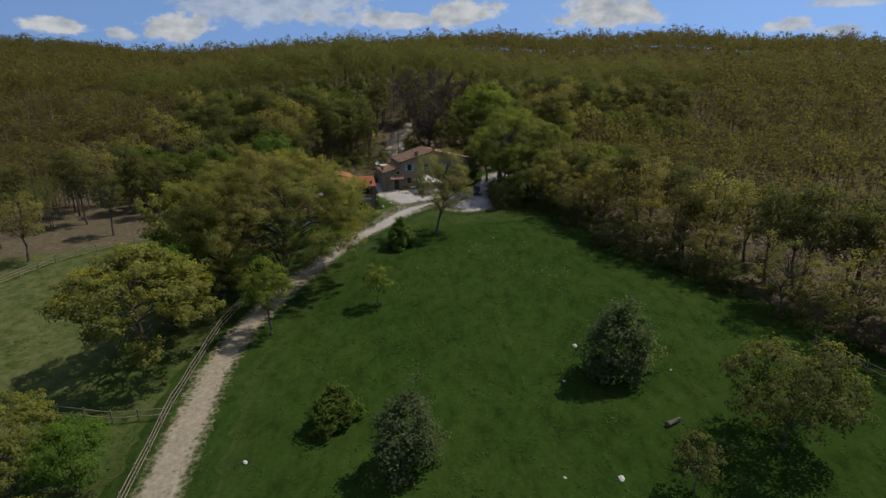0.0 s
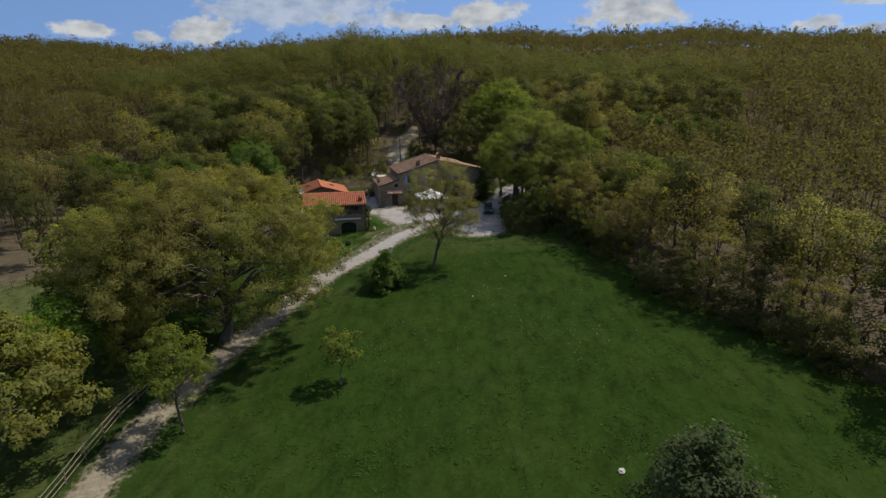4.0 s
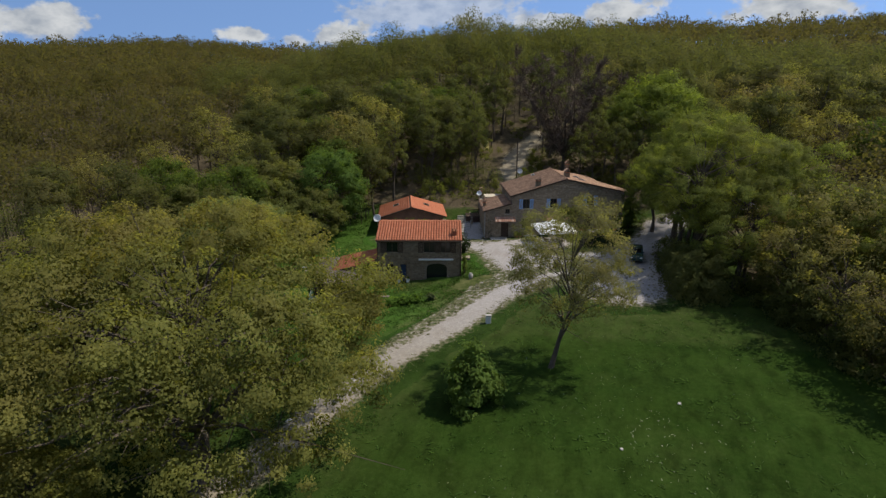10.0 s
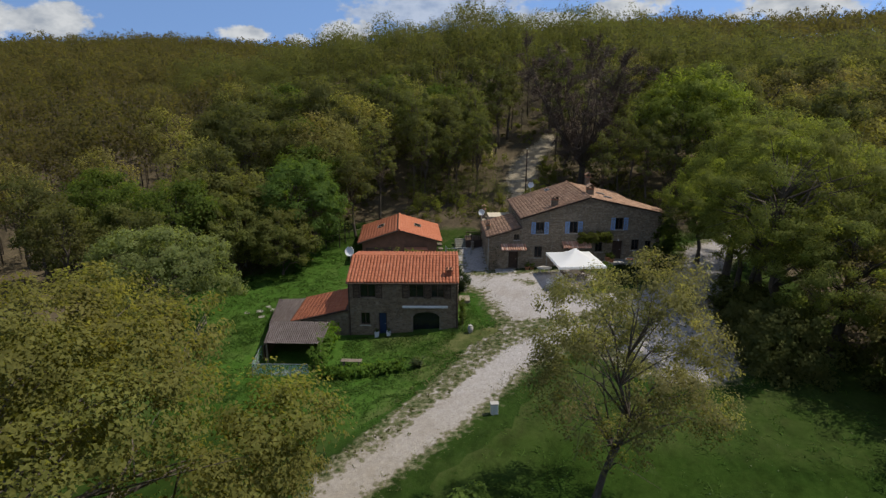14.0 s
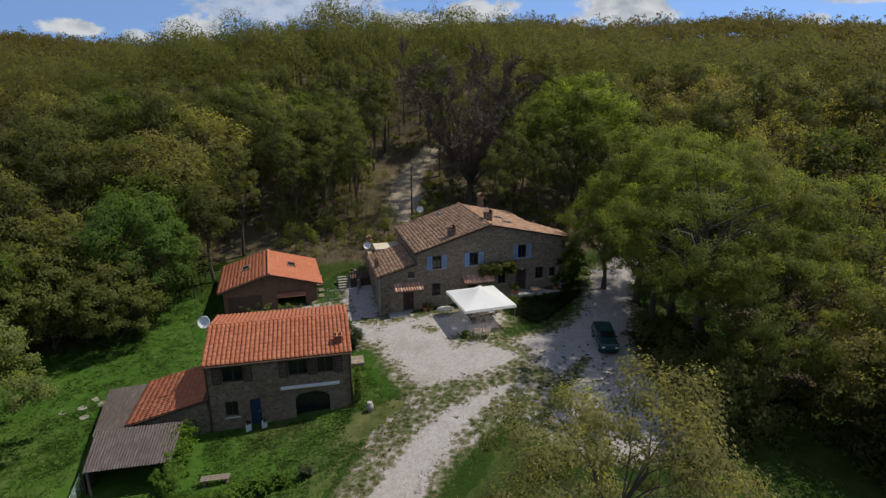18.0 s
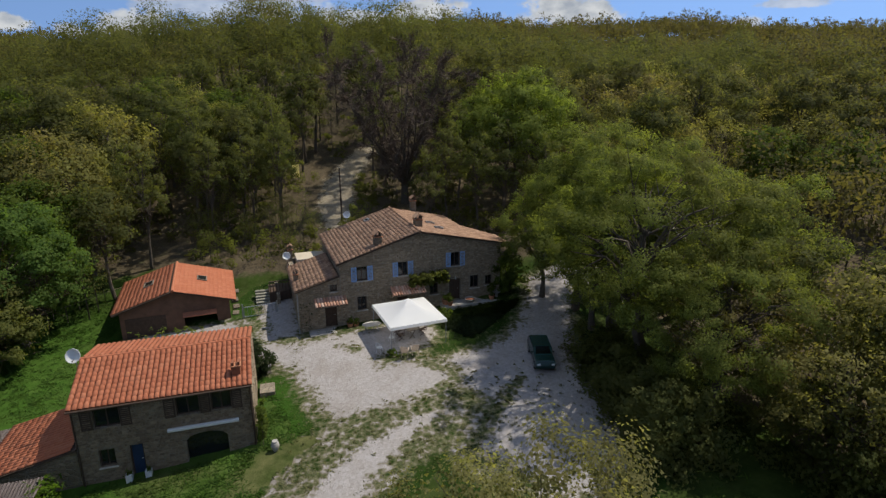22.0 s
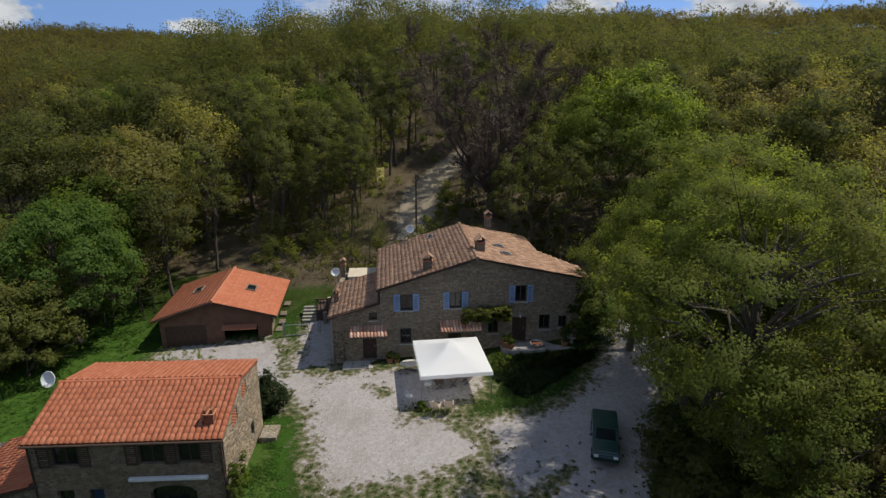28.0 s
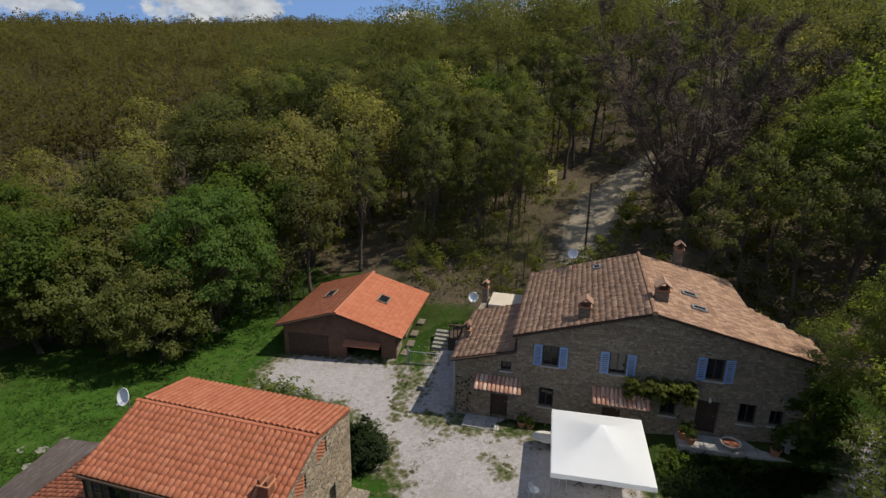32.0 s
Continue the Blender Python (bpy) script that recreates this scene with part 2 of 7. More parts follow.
def wood_soil(m):
    """Leaf litter: dark earth, pale dead leaves and a little moss."""
    c = m.ramp(m.noise(0.9, 5, 0.65, "World"), [(0.35, (0.058, 0.046, 0.028)), (0.55, (0.096, 0.076, 0.049)), (0.75, (0.056, 0.068, 0.024))])
    c = m.mix(0.55, c, m.ramp(m.noise(4.5, 7, 0.8, "World"), [(0.32, (0.026, 0.021, 0.013)), (0.52, (0.084, 0.066, 0.042)), (0.70, (0.170, 0.135, 0.088))]))
    return m.mix(m.ramp(m.voronoi(2.2, "F1", "Color", "World"), [(0.80, 0.0), (0.86, 0.5)]), c, (0.150, 0.112, 0.068))


m = Nodes("grass", 0.95, 0, 0.02)
wood_floor = m.attr("wood_floor")
m.color(m.mix(m.ramp(m.math("ADD", wood_floor, m.math("MULTIPLY", m.math("SUBTRACT", m.noise(0.35, 4, 0.6, "World"), 0.5), 1.2)), [(0.4, 0.0), (0.6, 1.0)]), m.mix(m.math("MULTIPLY", m.attr("dry"), m.ramp(m.noise(0.8, 6, 0.7, "World"), [(0.35, 0.25), (0.65, 1.0)])), grass_color(m), (0.100, 0.102, 0.040)), wood_soil(m)))
m.bump(m.noise(2.6, 8, 0.78, "World"), 0.5, 0.11)
M_GRASS = m.mat

m = Nodes("gravel", 0.95, 0, 0.05)
edge = m.attr("edge")
tuft = m.math("MULTIPLY", m.math("SUBTRACT", 0.36, m.voronoi(2.3, "F1", "Distance", "World")), 0.75)
rag = m.math("ADD", m.math("ADD", m.math("MULTIPLY", m.math("SUBTRACT", m.noise(0.8, 6, 0.7, "World"), 0.5), 0.9), tuft), m.math("MULTIPLY", m.math("SUBTRACT", m.noise(4.5, 4, 0.65, "World"), 0.5), 1.1))
worn = m.math("ADD", edge, rag)
earth = m.mix(m.ramp(worn, [(0.30, 0.0), (0.46, 0.75)]), m.mix(m.attr("dust"), gravel_color(m), m.ramp(m.noise(2.5, 6, 0.7, "World"), [(0.3, (0.150, 0.122, 0.080)), (0.7, (0.300, 0.255, 0.180))])), (0.128, 0.110, 0.072))
weeds = m.mix(m.ramp(worn, [(0.55, 0.85), (1.25, 0.0)]), grass_color(m), m.ramp(m.noise(5.0, 4, 0.7, "World"), [(0.35, (0.072, 0.070, 0.030)), (0.65, (0.205, 0.190, 0.118))]))
weeds = m.mix(m.attr("wood_floor"), weeds, wood_soil(m))
m.color(m.mix(m.ramp(worn, [(0.47, 0.0), (0.56, 1.0)]), earth, weeds))
m.bump(m.noise(9.0, 6, 0.75, "World"), 0.8, 0.07)
M_GRAVEL = m.mat


def stone_wall(name, cols, scale=3.4):
    """Rubble masonry: stones of many tones in recessed, pale joints."""
    m = Nodes(name, 0.92, 0, 0.2)
    st = (1, 1, 1.7)
    cell = m.voronoi(scale, "F1", "Color", "Object", st)
    joint = m.voronoi(scale, "DISTANCE_TO_EDGE", "Distance", "Object", st)
    c = m.ramp(cell, [(0.05, cols[0]), (0.35, cols[1]), (0.65, cols[2]), (0.95, cols[3])])
    c = m.mix(0.5, c, m.ramp(m.noise(16, 4, 0.7), [(0.25, cols[0]), (0.75, cols[3])]))
    c = m.mix(m.ramp(joint, [(0.03, 0.8), (0.10, 0.0)]), c, (0.21, 0.185, 0.145))
    c = m.mix(m.ramp(m.noise(0.5, 5, 0.65), [(0.45, 0.0), (0.72, 0.5)]), c, cols[0])
    m.color(c)
    m.bump(m.math("ADD", m.ramp(joint, [(0.0, 0.0), (0.16, 1.0)]), m.math("MULTIPLY", m.noise(22, 4), 0.5)), 0.9, 0.05)
    return m.mat


M_STONE = stone_wall("rubble_stone", [(0.115, 0.090, 0.062), (0.20, 0.160, 0.112), (0.30, 0.25, 0.18), (0.44, 0.375, 0.285)])
M_STONE2 = stone_wall("brown_stone", [(0.100, 0.073, 0.048), (0.165, 0.124, 0.082), (0.235, 0.184, 0.126), (0.34, 0.272, 0.190)], 3.0)


def stone_tones(name, lo, mid, hi, piece):
    """Single stones: a tone for each, and grain. piece: they are objects of their own."""
    m = Nodes(name, 0.92, 0, 0.2)
    own = m.chance() if piece else m.geo.outputs["Random Per Island"]
    m.color(m.mix(0.45, m.ramp(own, [(0.0, lo), (0.5, mid), (1.0, hi)]), m.ramp(m.noise(9, 5, 0.7), [(0.3, lo), (0.7, hi)])))
    m.bump(m.noise(25, 4), 0.6, 0.02)
    return m.mat


GREY_T = ((0.118, 0.086, 0.056), (0.222, 0.168, 0.112), (0.385, 0.310, 0.218))
BROWN_T = ((0.092, 0.066, 0.042), (0.172, 0.126, 0.080), (0.300, 0.232, 0.158))
M_STONE_PIECE, M_STONE_FIELD = stone_tones("stone_piece", *GREY_T, True), stone_tones("stone_field", *GREY_T, False)
M_BROWN_PIECE, M_BROWN_FIELD = stone_tones("brown_stone_piece", *BROWN_T, True), stone_tones("brown_stone_field", *BROWN_T, False)


def tiles(name, lo, mid, hi, dirt, dirt_at, piece=True):
    m = Nodes(name, 0.85, 0, 0.25)
    own = m.chance() if piece else m.geo.outputs["Random Per Island"]
    c = m.ramp(own, [(0.0, lo), (0.5, mid), (1.0, hi)])
    c = m.mix(m.ramp(m.noise(1.6, 5, 0.7, "World"), [(dirt_at - 0.12, 0.0), (dirt_at + 0.12, 0.75)]), c, dirt)
    c = m.mix(0.3, c, m.ramp(m.noise(20, 4, 0.7, "World"), [(0.3, dirt), (0.7, hi)]))
    m.color(c)
    m.bump(m.noise(40, 3, 0.6, "World"), 0.3, 0.01)
    return m.mat


NEW_T = ((0.315, 0.096, 0.046), (0.36, 0.115, 0.056), (0.40, 0.148, 0.078), (0.22, 0.075, 0.040), 0.70)
OLD_T = ((0.122, 0.060, 0.037), (0.238, 0.132, 0.082), (0.385, 0.245, 0.160), (0.124, 0.080, 0.053), 0.58)
M_TILE_NEW, M_TILE_NEW_J = tiles("clay_tile_new", *NEW_T), tiles("clay_tile_new_field", *NEW_T, piece=False)
M_TILE_OLD, M_TILE_OLD_J = tiles("clay_tile_old", *OLD_T), tiles("clay_tile_old_field", *OLD_T, piece=False)

M_BARK = plain("bark", (0.085, 0.068, 0.050), 0.95, var=0.45, scale=4, bump=0.8)
M_LEAF_OAK = leaf("leaf_oak", (0.15, 0.166, 0.038), (0.27, 0.268, 0.07), (0.215, 0.172, 0.055), 0.64)
M_LEAF_FAR = leaf("leaf_wood", (0.088, 0.099, 0.031), (0.111, 0.119, 0.038), (0.13, 0.114, 0.045), 0.58)
M_LEAF_RIDGE = leaf("leaf_ridge", (0.082, 0.078, 0.025), (0.101, 0.093, 0.0305), (0.113, 0.09, 0.039), 0.52)
M_LEAF_OLIVE = leaf("leaf_olive", (0.16, 0.164, 0.046), (0.245, 0.236, 0.072), (0.215, 0.17, 0.066), 0.54)
M_LEAF_LANE = leaf("leaf_lane", (0.112, 0.14, 0.029), (0.204, 0.236, 0.054), (0.17, 0.17, 0.045), 0.6)
M_LEAF_SLIM = leaf("leaf_slender", (0.094, 0.109, 0.032), (0.131, 0.144, 0.045), (0.124, 0.116, 0.041), 0.58)
M_LEAF_WILLOW = leaf("leaf_willow", (0.1404, 0.1705, 0.0567), (0.2214, 0.2530, 0.0918), (0.1890, 0.1980, 0.0743), 0.64)
M_LEAF_GREEN = leaf("leaf_green", (0.055, 0.084, 0.014), (0.124, 0.166, 0.03), (0.07, 0.105, 0.018), 0.66)
M_LEAF_FRESH = leaf("leaf_fresh", (0.128, 0.168, 0.03), (0.22, 0.265, 0.05), (0.15, 0.18, 0.032), 0.64)
M_LEAF_OLD = leaf("leaf_old_oak", (0.134, 0.142, 0.035), (0.248, 0.244, 0.066), (0.210, 0.170, 0.056), 0.58)
M_LEAF_YOUNG = leaf("leaf_young_oak", (0.148, 0.150, 0.052), (0.258, 0.246, 0.096), (0.200, 0.160, 0.068), 0.60)
M_LEAF_BRIGHT = leaf("leaf_bright", (0.0785, 0.15, 0.0218), (0.1485, 0.235, 0.0382), (0.12, 0.19, 0.03), 0.68)
M_LEAF_GARAGE = leaf("leaf_deep_green", (0.068, 0.122, 0.026), (0.134, 0.200, 0.046), (0.10, 0.16, 0.035), 0.66)
M_LEAF_EDGE = leaf("leaf_edge", (0.110, 0.128, 0.034), (0.186, 0.200, 0.058), (0.16, 0.145, 0.05), 0.58)
M_LEAF_LAUREL = leaf("leaf_laurel", (0.108, 0.178, 0.034), (0.190, 0.272, 0.060), (0.15, 0.22, 0.045), 0.62)
M_LEAF_LIME = leaf("leaf_lime", (0.1192, 0.1576, 0.0285), (0.2008, 0.2324, 0.0475), (0.165, 0.170, 0.034), 0.66)
M_LEAF_GREY = leaf("leaf_grey", (0.070, 0.095, 0.038), (0.140, 0.165, 0.078), (0.09, 0.11, 0.05), 0.68)
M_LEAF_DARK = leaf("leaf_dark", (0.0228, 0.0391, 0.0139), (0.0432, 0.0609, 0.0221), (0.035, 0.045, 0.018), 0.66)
M_TWIG = plain("twigs", (0.098, 0.070, 0.050), 0.95, var=0.4, scale=5)
M_WOOD = plain("weathered_wood", (0.155, 0.125, 0.095), 0.85, var=0.4, scale=5, bump=0.4)
M_WOOD_DK = plain("dark_stained_wood", (0.060, 0.038, 0.026), 0.7, var=0.35, scale=5, bump=0.3)
M_BRICKWALL = plain("brown_plaster", (0.135, 0.075, 0.050), 0.9, var=0.3, scale=2, bump=0.4)
m = Nodes("fibre_sheet", 0.88, 0, 0.2)
streak = m.noise(1.0, 5, 0.7, "Object", (16.0, 0.7, 1.0))
m.color(m.mix(m.ramp(m.noise(0.9, 5, 0.65), [(0.42, 0.0), (0.66, 0.6)]), m.ramp(streak, [(0.28, (0.092, 0.070, 0.064)), (0.5, (0.185, 0.152, 0.142)), (0.72, (0.300, 0.262, 0.250))]), (0.120, 0.098, 0.090)))
m.bump(streak, 0.5, 0.03)
M_CORR = m.mat
M_WHITE = plain("white_fabric", (0.93, 0.93, 0.93), 0.7, var=0.03, scale=2, bump=0.1)
fab_nodes, fab_links = M_WHITE.node_tree.nodes, M_WHITE.node_tree.links
fab_t = fab_nodes.new("ShaderNodeBsdfTranslucent")
fab_t.inputs["Color"].default_value = (0.96, 0.96, 0.96, 1)
fab_m = fab_nodes.new("ShaderNodeMixShader")
fab_m.inputs["Fac"].default_value = 0.5
fab_links.new(fab_nodes["Principled BSDF"].outputs["BSDF"], fab_m.inputs[1])
fab_links.new(fab_t.outputs["BSDF"], fab_m.inputs[2])
fab_links.new(fab_m.outputs["Shader"], fab_nodes["Material Output"].inputs["Surface"])
M_PALE_WOOD = plain("pale_wood", (0.40, 0.32, 0.25), 0.7, var=0.2, scale=5, bump=0.3)
M_WHITE_PAINT = plain("white_paint", (0.6, 0.6, 0.58), 0.5, var=0.06, scale=4)
M_METAL = plain("grey_metal", (0.32, 0.33, 0.34), 0.45, 0.7, var=0.15)
M_BLUE = plain("pale_blue_paint", (0.22, 0.36, 0.62), 0.6, var=0.15, scale=4)
M_BLUE_DK = plain("blue_door_paint", (0.016, 0.034, 0.078), 0.5, var=0.2, scale=4)
M_DARK = plain("dark_interior", (0.012, 0.011, 0.010), 0.9, var=0.3)
M_BEIGE = plain("beige_plaster", (0.43, 0.37, 0.28), 0.9, var=0.15, scale=2)
M_MOSSY = plain("mossy_slab", (0.20, 0.19, 0.15), 0.95, var=0.35, scale=3, bump=0.4)
M_CONC = plain("concrete", (0.33, 0.31, 0.285), 0.9, var=0.25, scale=2, bump=0.3)
M_PAVE = plain("pale_stone_paving", (0.42, 0.39, 0.345), 0.9, var=0.3, scale=2.2, bump=0.3)
M_YELLOW = plain("yellow_paint", (0.52, 0.45, 0.16), 0.6, var=0.2, scale=3)
M_CARPAINT = plain("dark_green_car_paint", (0.010, 0.040, 0.036), 0.25, 0.1, var=0.1, spec=0.6, bump=0.0)
M_RUBBER = plain("black_rubber", (0.015, 0.015, 0.016), 0.85, var=0.2)
M_TERRA = plain("terracotta", (0.38, 0.17, 0.09), 0.85, var=0.2)
M_BRICK = plain("red_brick", (0.34, 0.135, 0.075), 0.9, var=0.3, scale=6)
m = Nodes("window_glass", 0.06, 0, 0.5)
m.color((0.012, 0.014, 0.016))
M_GLASS = m.mat
m = Nodes("clear_glass", 0.05, 0, 0.5)
m.color((0.75, 0.85, 0.84))
m.b.inputs["Transmission Weight"].default_value = 0.9
m.b.inputs["IOR"].default_value = 1.1
M_PANE = m.mat


# ---- building helpers ----
def link(name, me, material, parent=None):
    ob = new(name, me)
    if material:
        me.materials.append(material)
    ob.parent = parent
    return ob


def part(name, bm, material, parent, label=""):
    """Links a bmesh as one mesh object under a thing or a part."""
    me = bpy.data.meshes.new(name)
    bm.to_mesh(me)
    bm.free()
    ob = link(name, me, material, parent)
    return tagged(ob, label)


def thing(name, label, category, m=None, group="", kind=""):
    """A top-level thing: an Empty at its base."""
    ob = new(name)
    ob.empty_display_size = 0.3
    if m is not None:
        ob.matrix_world = m
    return tagged(ob, label, category, group, kind)


def box(bm, x0, y0, z0, x1, y1, z1, m=None):
    """A box between two corners."""
    vs = [bm.verts.new(Vector((x, y, z)) if m is None else m @ Vector((x, y, z))) for z in (z0, z1) for y in (y0, y1) for x in (x0, x1)]
    for f in ((0, 2, 3, 1), (4, 5, 7, 6), (0, 1, 5, 4), (1, 3, 7, 5), (3, 2, 6, 7), (2, 0, 4, 6)):
        bm.faces.new([vs[i] for i in f])
    return bm


def boxes(*corners, bevel=0.0):
    bm = bmesh.new()
    for c in corners:
        box(bm, *c)
    if bevel:
        bmesh.ops.bevel(bm, geom=bm.edges[:], offset=bevel, segments=1, affect="EDGES")
    return bm


def prism(points, y0, y1, axis="y"):
    """A polygon of (x, z) points, pushed from y0 to y1 (axis 'y'), or (y, z) points pushed along x."""
    bm = bmesh.new()
    mk = (lambda a, d, z: (a, d, z)) if axis == "y" else (lambda a, d, z: (d, a, z))
    f = [bm.verts.new(mk(a, y0, z)) for a, z in points]
    b = [bm.verts.new(mk(a, y1, z)) for a, z in points]
    bm.faces.new(f)
    bm.faces.new(b[::-1])
    k = len(points)
    for i in range(k):
        bm.faces.new((f[i], b[i], b[(i + 1) % k], f[(i + 1) % k]))
    bmesh.ops.recalc_face_normals(bm, faces=bm.faces[:])
    return bm


def tube(bm, a, b, r0, r1=None, n=8, caps=True):
    """A tapered tube from a to b."""
    a, b = Vector(a), Vector(b)
    r1 = r0 if r1 is None else r1
    q = (b - a).to_track_quat("Z", "Y").to_matrix()
    rings = []
    for p, r in ((a, r0), (b, r1)):
        rings.append([bm.verts.new(p + q @ Vector((r * math.cos(2 * math.pi * i / n), r * math.sin(2 * math.pi * i / n), 0))) for i in range(n)])
    for i in range(n):
        bm.faces.new((rings[0][i], rings[0][(i + 1) % n], rings[1][(i + 1) % n], rings[1][i]))
    if caps:
        bm.faces.new(rings[0][::-1])
        bm.faces.new(rings[1])
    return bm


def tubes(*runs, n=8):
    bm = bmesh.new()
    for r in runs:
        tube(bm, *r, n=n)
    return bm


def lathe(profile, n=16):
    """A turned body from (radius, z) pairs."""
    bm = bmesh.new()
    rings = [[bm.verts.new((r * math.cos(2 * math.pi * i / n), r * math.sin(2 * math.pi * i / n), z)) for i in range(n)] for r, z in profile]
    for a, b in zip(rings, rings[1:]):
        for i in range(n):
            bm.faces.new((a[i], a[(i + 1) % n], b[(i + 1) % n], b[i]))
    bm.faces.new(rings[0][::-1])
    bm.faces.new(rings[-1])
    return bm


# ---- the lie of the land ----
def H(x, y):
    """Height of the ground."""
    x, y = np.asarray(x, float), np.asarray(y, float)
    near = -0.75 + 0.085 * np.clip(y - 80, -90, 0) + 0.03 * np.clip(y - 80, 0, 45)
    side = 0.05 * 45 * np.tanh((x + 1) / 45) * np.clip(1 + (118 - y) / 200, 0.2, 1)
    west = 12.0 * np.clip((-x - 150) / 130, 0, 1) * np.clip((y - 140) / 80, 0, 1) * np.clip((340 - y) / 80, 0, 1)
    ridge = np.interp(x, [-700, -560, -420, -324, -279, -210, -156, -91, -50, 0, 68, 165, 248, 324, 420], [46, 46, 42, 45, 46.5, 34, 38, 41, 45, 47, 45.5, 48.5, 44.5, 41, 36]) + 1.2 * np.sin(x * 0.05)
    rise = np.interp(y, [116, 124, 140, 155, 172, 190, 220, 270], [0, 1.2, 6.3, 11, 19.4, 22.4, 20.8, 22.0])
    spur = 0.60 + 0.40 * np.exp(-((x + 24) / 42) ** 2)
    far = np.clip((y - 190) / 90, 0, 1)
    up = np.clip((y - 270) / 160, 0, 1)
    rise = rise * (spur * (1 - far) + 0.8 * far) + up * (ridge - 16.8) - 0.05 * np.clip(y - 430, 0, 1500)
    dip = -0.65 * np.exp(-((x + 19) / 9) ** 2 - ((y - 94) / 8) ** 2)
    roll = 0.25 * np.sin(x * 0.13 + 1.0) * np.sin(y * 0.11) * np.clip((95 - y) / 20, 0, 1)
    return near + side + rise + dip + roll + west


def h(x, y):
    return float(H(x, y))


def seg_dist(x, y, line):
    """Distance from points to a polyline, less its half width at the nearest place. line: (x, y, half width)."""
    best = np.full(np.shape(x), 1e9)
    for (ax, ay, aw), (bx, by, bw) in zip(line, line[1:]):
        dx, dy = bx - ax, by - ay
        u = np.clip(((x - ax) * dx + (y - ay) * dy) / (dx * dx + dy * dy), 0, 1)
        best = np.minimum(best, np.hypot(x - ax - u * dx, y - ay - u * dy) - (aw + u * (bw - aw)))
    return best


TRACK = [(-15, -20, 0.95), (-17.5, 15, 0.95), (-18.8, 30.5, 0.95), (-20.5, 45, 0.9), (-20.6, 52, 0.9), (-19, 62, 0.95), (-15.9, 73, 0.9), (-13.2, 80, 0.95), (-9.7, 87.2, 1.15), (-8.0, 92.5, 1.45), (-6.4, 95.8, 1.3), (-5.0, 97.7, 1.15), (-3.0, 99.5, 1.0), (-1.0, 101.1, 0.45)]
YARD = [(-3.5, 112.0, 2.2), (-9.6, 110.0, 2.3), (-7.6, 106.4, 2.6), (-6.6, 103.9, 2.2), (-3.4, 105.2, 2.3), (-0.4, 105.8, 1.5), (2.4, 106.5, 2.0)]
LANE = [(4.7, 97.2, 3.8), (4.75, 101, 4.0), (4.8, 104.5, 3.7), (6.0, 108.0, 2.6), (8.0, 111.5, 1.9), (9.0, 115.0, 1.6), (10.6, 120.0, 1.8), (15, 124, 1.8), (26, 129, 1.8), (40, 136, 1.8)]
GARAGE_YARD = [(-12.2, 109.5, 1.0), (-14.0, 111.6, 1.4), (-18.6, 114.2, 2.2), (-24.4, 113.2, 1.9)]
SIDE_LANE = [(-13.0, 112.3, 1.0), (-13.9, 116.0, 1.1), (-15.2, 120.4, 1.1)]
FRINGE = [[(-10.6, 97.4, 1.4), (-8.6, 98.9, 1.3), (-6.4, 100.2, 0.9), (-3.2, 101.7, 0.8), (-0.9, 102.9, 0.9), (0.2, 104.6, 0.6), (0.2, 106.2, 0.3), (-1.3, 107.1, 0.6)], [(1.2, 102.2, 0.8), (-0.6, 99.9, 0.8), (-2.6, 97.8, 0.7), (-4.4, 95.6, 0.6)], [(-0.6, 99.2, 0.6), (0.6, 96.0, 0.9), (3.0, 94.6, 0.7)], [(-9.4, 96.4, 1.1), (-9.9, 93.5, 0.9), (-12.2, 88.0, 0.5), (-15.2, 80.0, 0.3)],
          [(-17.3, 116.2, 0.35), (-15.9, 113.6, 0.35), (-14.8, 111.8, 0.3)], [(-13.9, 109.6, 0.25), (-13.4, 107.8, 0.3)], [(-13.3, 112.6, 0.5), (-11.6, 113.0, 0.4), (-9.0, 113.9, 0.15)], [(-8.5, 111.0, 0.25), (-7.2, 110.4, 0.4)], [(-1.9, 108.8, 0.2), (-1.4, 107.4, 0.5)], [(-9.6, 103.0, 0.2), (-8.6, 101.9, 0.2)], [(4.6, 104.4, 0.2), (3.4, 102.6, 0.4), (1.9, 100.4, 0.5), (1.2, 98.6, 0.5)]]
WOOD_TRACK = [(-11.4, 134.0, 0.9), (-11.8, 138.5, 1.9), (-11.9, 144, 1.6), (-10.5, 149, 1.5), (-9.0, 154, 1.2)]
BALD = [(-17.1, 97.2, 1.3), (-12.5, 94.9, 1.5), (-11.2, 97.1, 1.3), (-13.5, 92.2, 0.8), (-15.0, 97.6, 0.9)]


def lush(x, y):
    """Where the grass is a bright lawn: round the small house, but for worn patches."""
    k = np.clip((x + 44) / 5, 0, 1) * np.clip((-8.6 - x) / 1.2, 0, 1) * np.clip((y - 82) / 5, 0, 1) * np.clip((121 - y) / 4, 0, 1) * np.clip((gravel_sd(x, y) - 0.3) / 2.0, 0, 1)
    for bx, by, br in BALD:
        k = k * (1 - 0.8 * np.exp(-((x - bx) ** 2 + (y - by) ** 2) / br ** 2))
    return k * np.clip(np.minimum.reduce([seg_dist(x, y, line) for line in FRINGE]) / 1.2, 0, 1)


def gravel_sd(x, y):
    d = np.full(np.shape(x), 1e9)
    for line in (TRACK, YARD, LANE, GARAGE_YARD, SIDE_LANE, WOOD_TRACK):
        d = np.minimum(d, seg_dist(x, y, line))
    return d


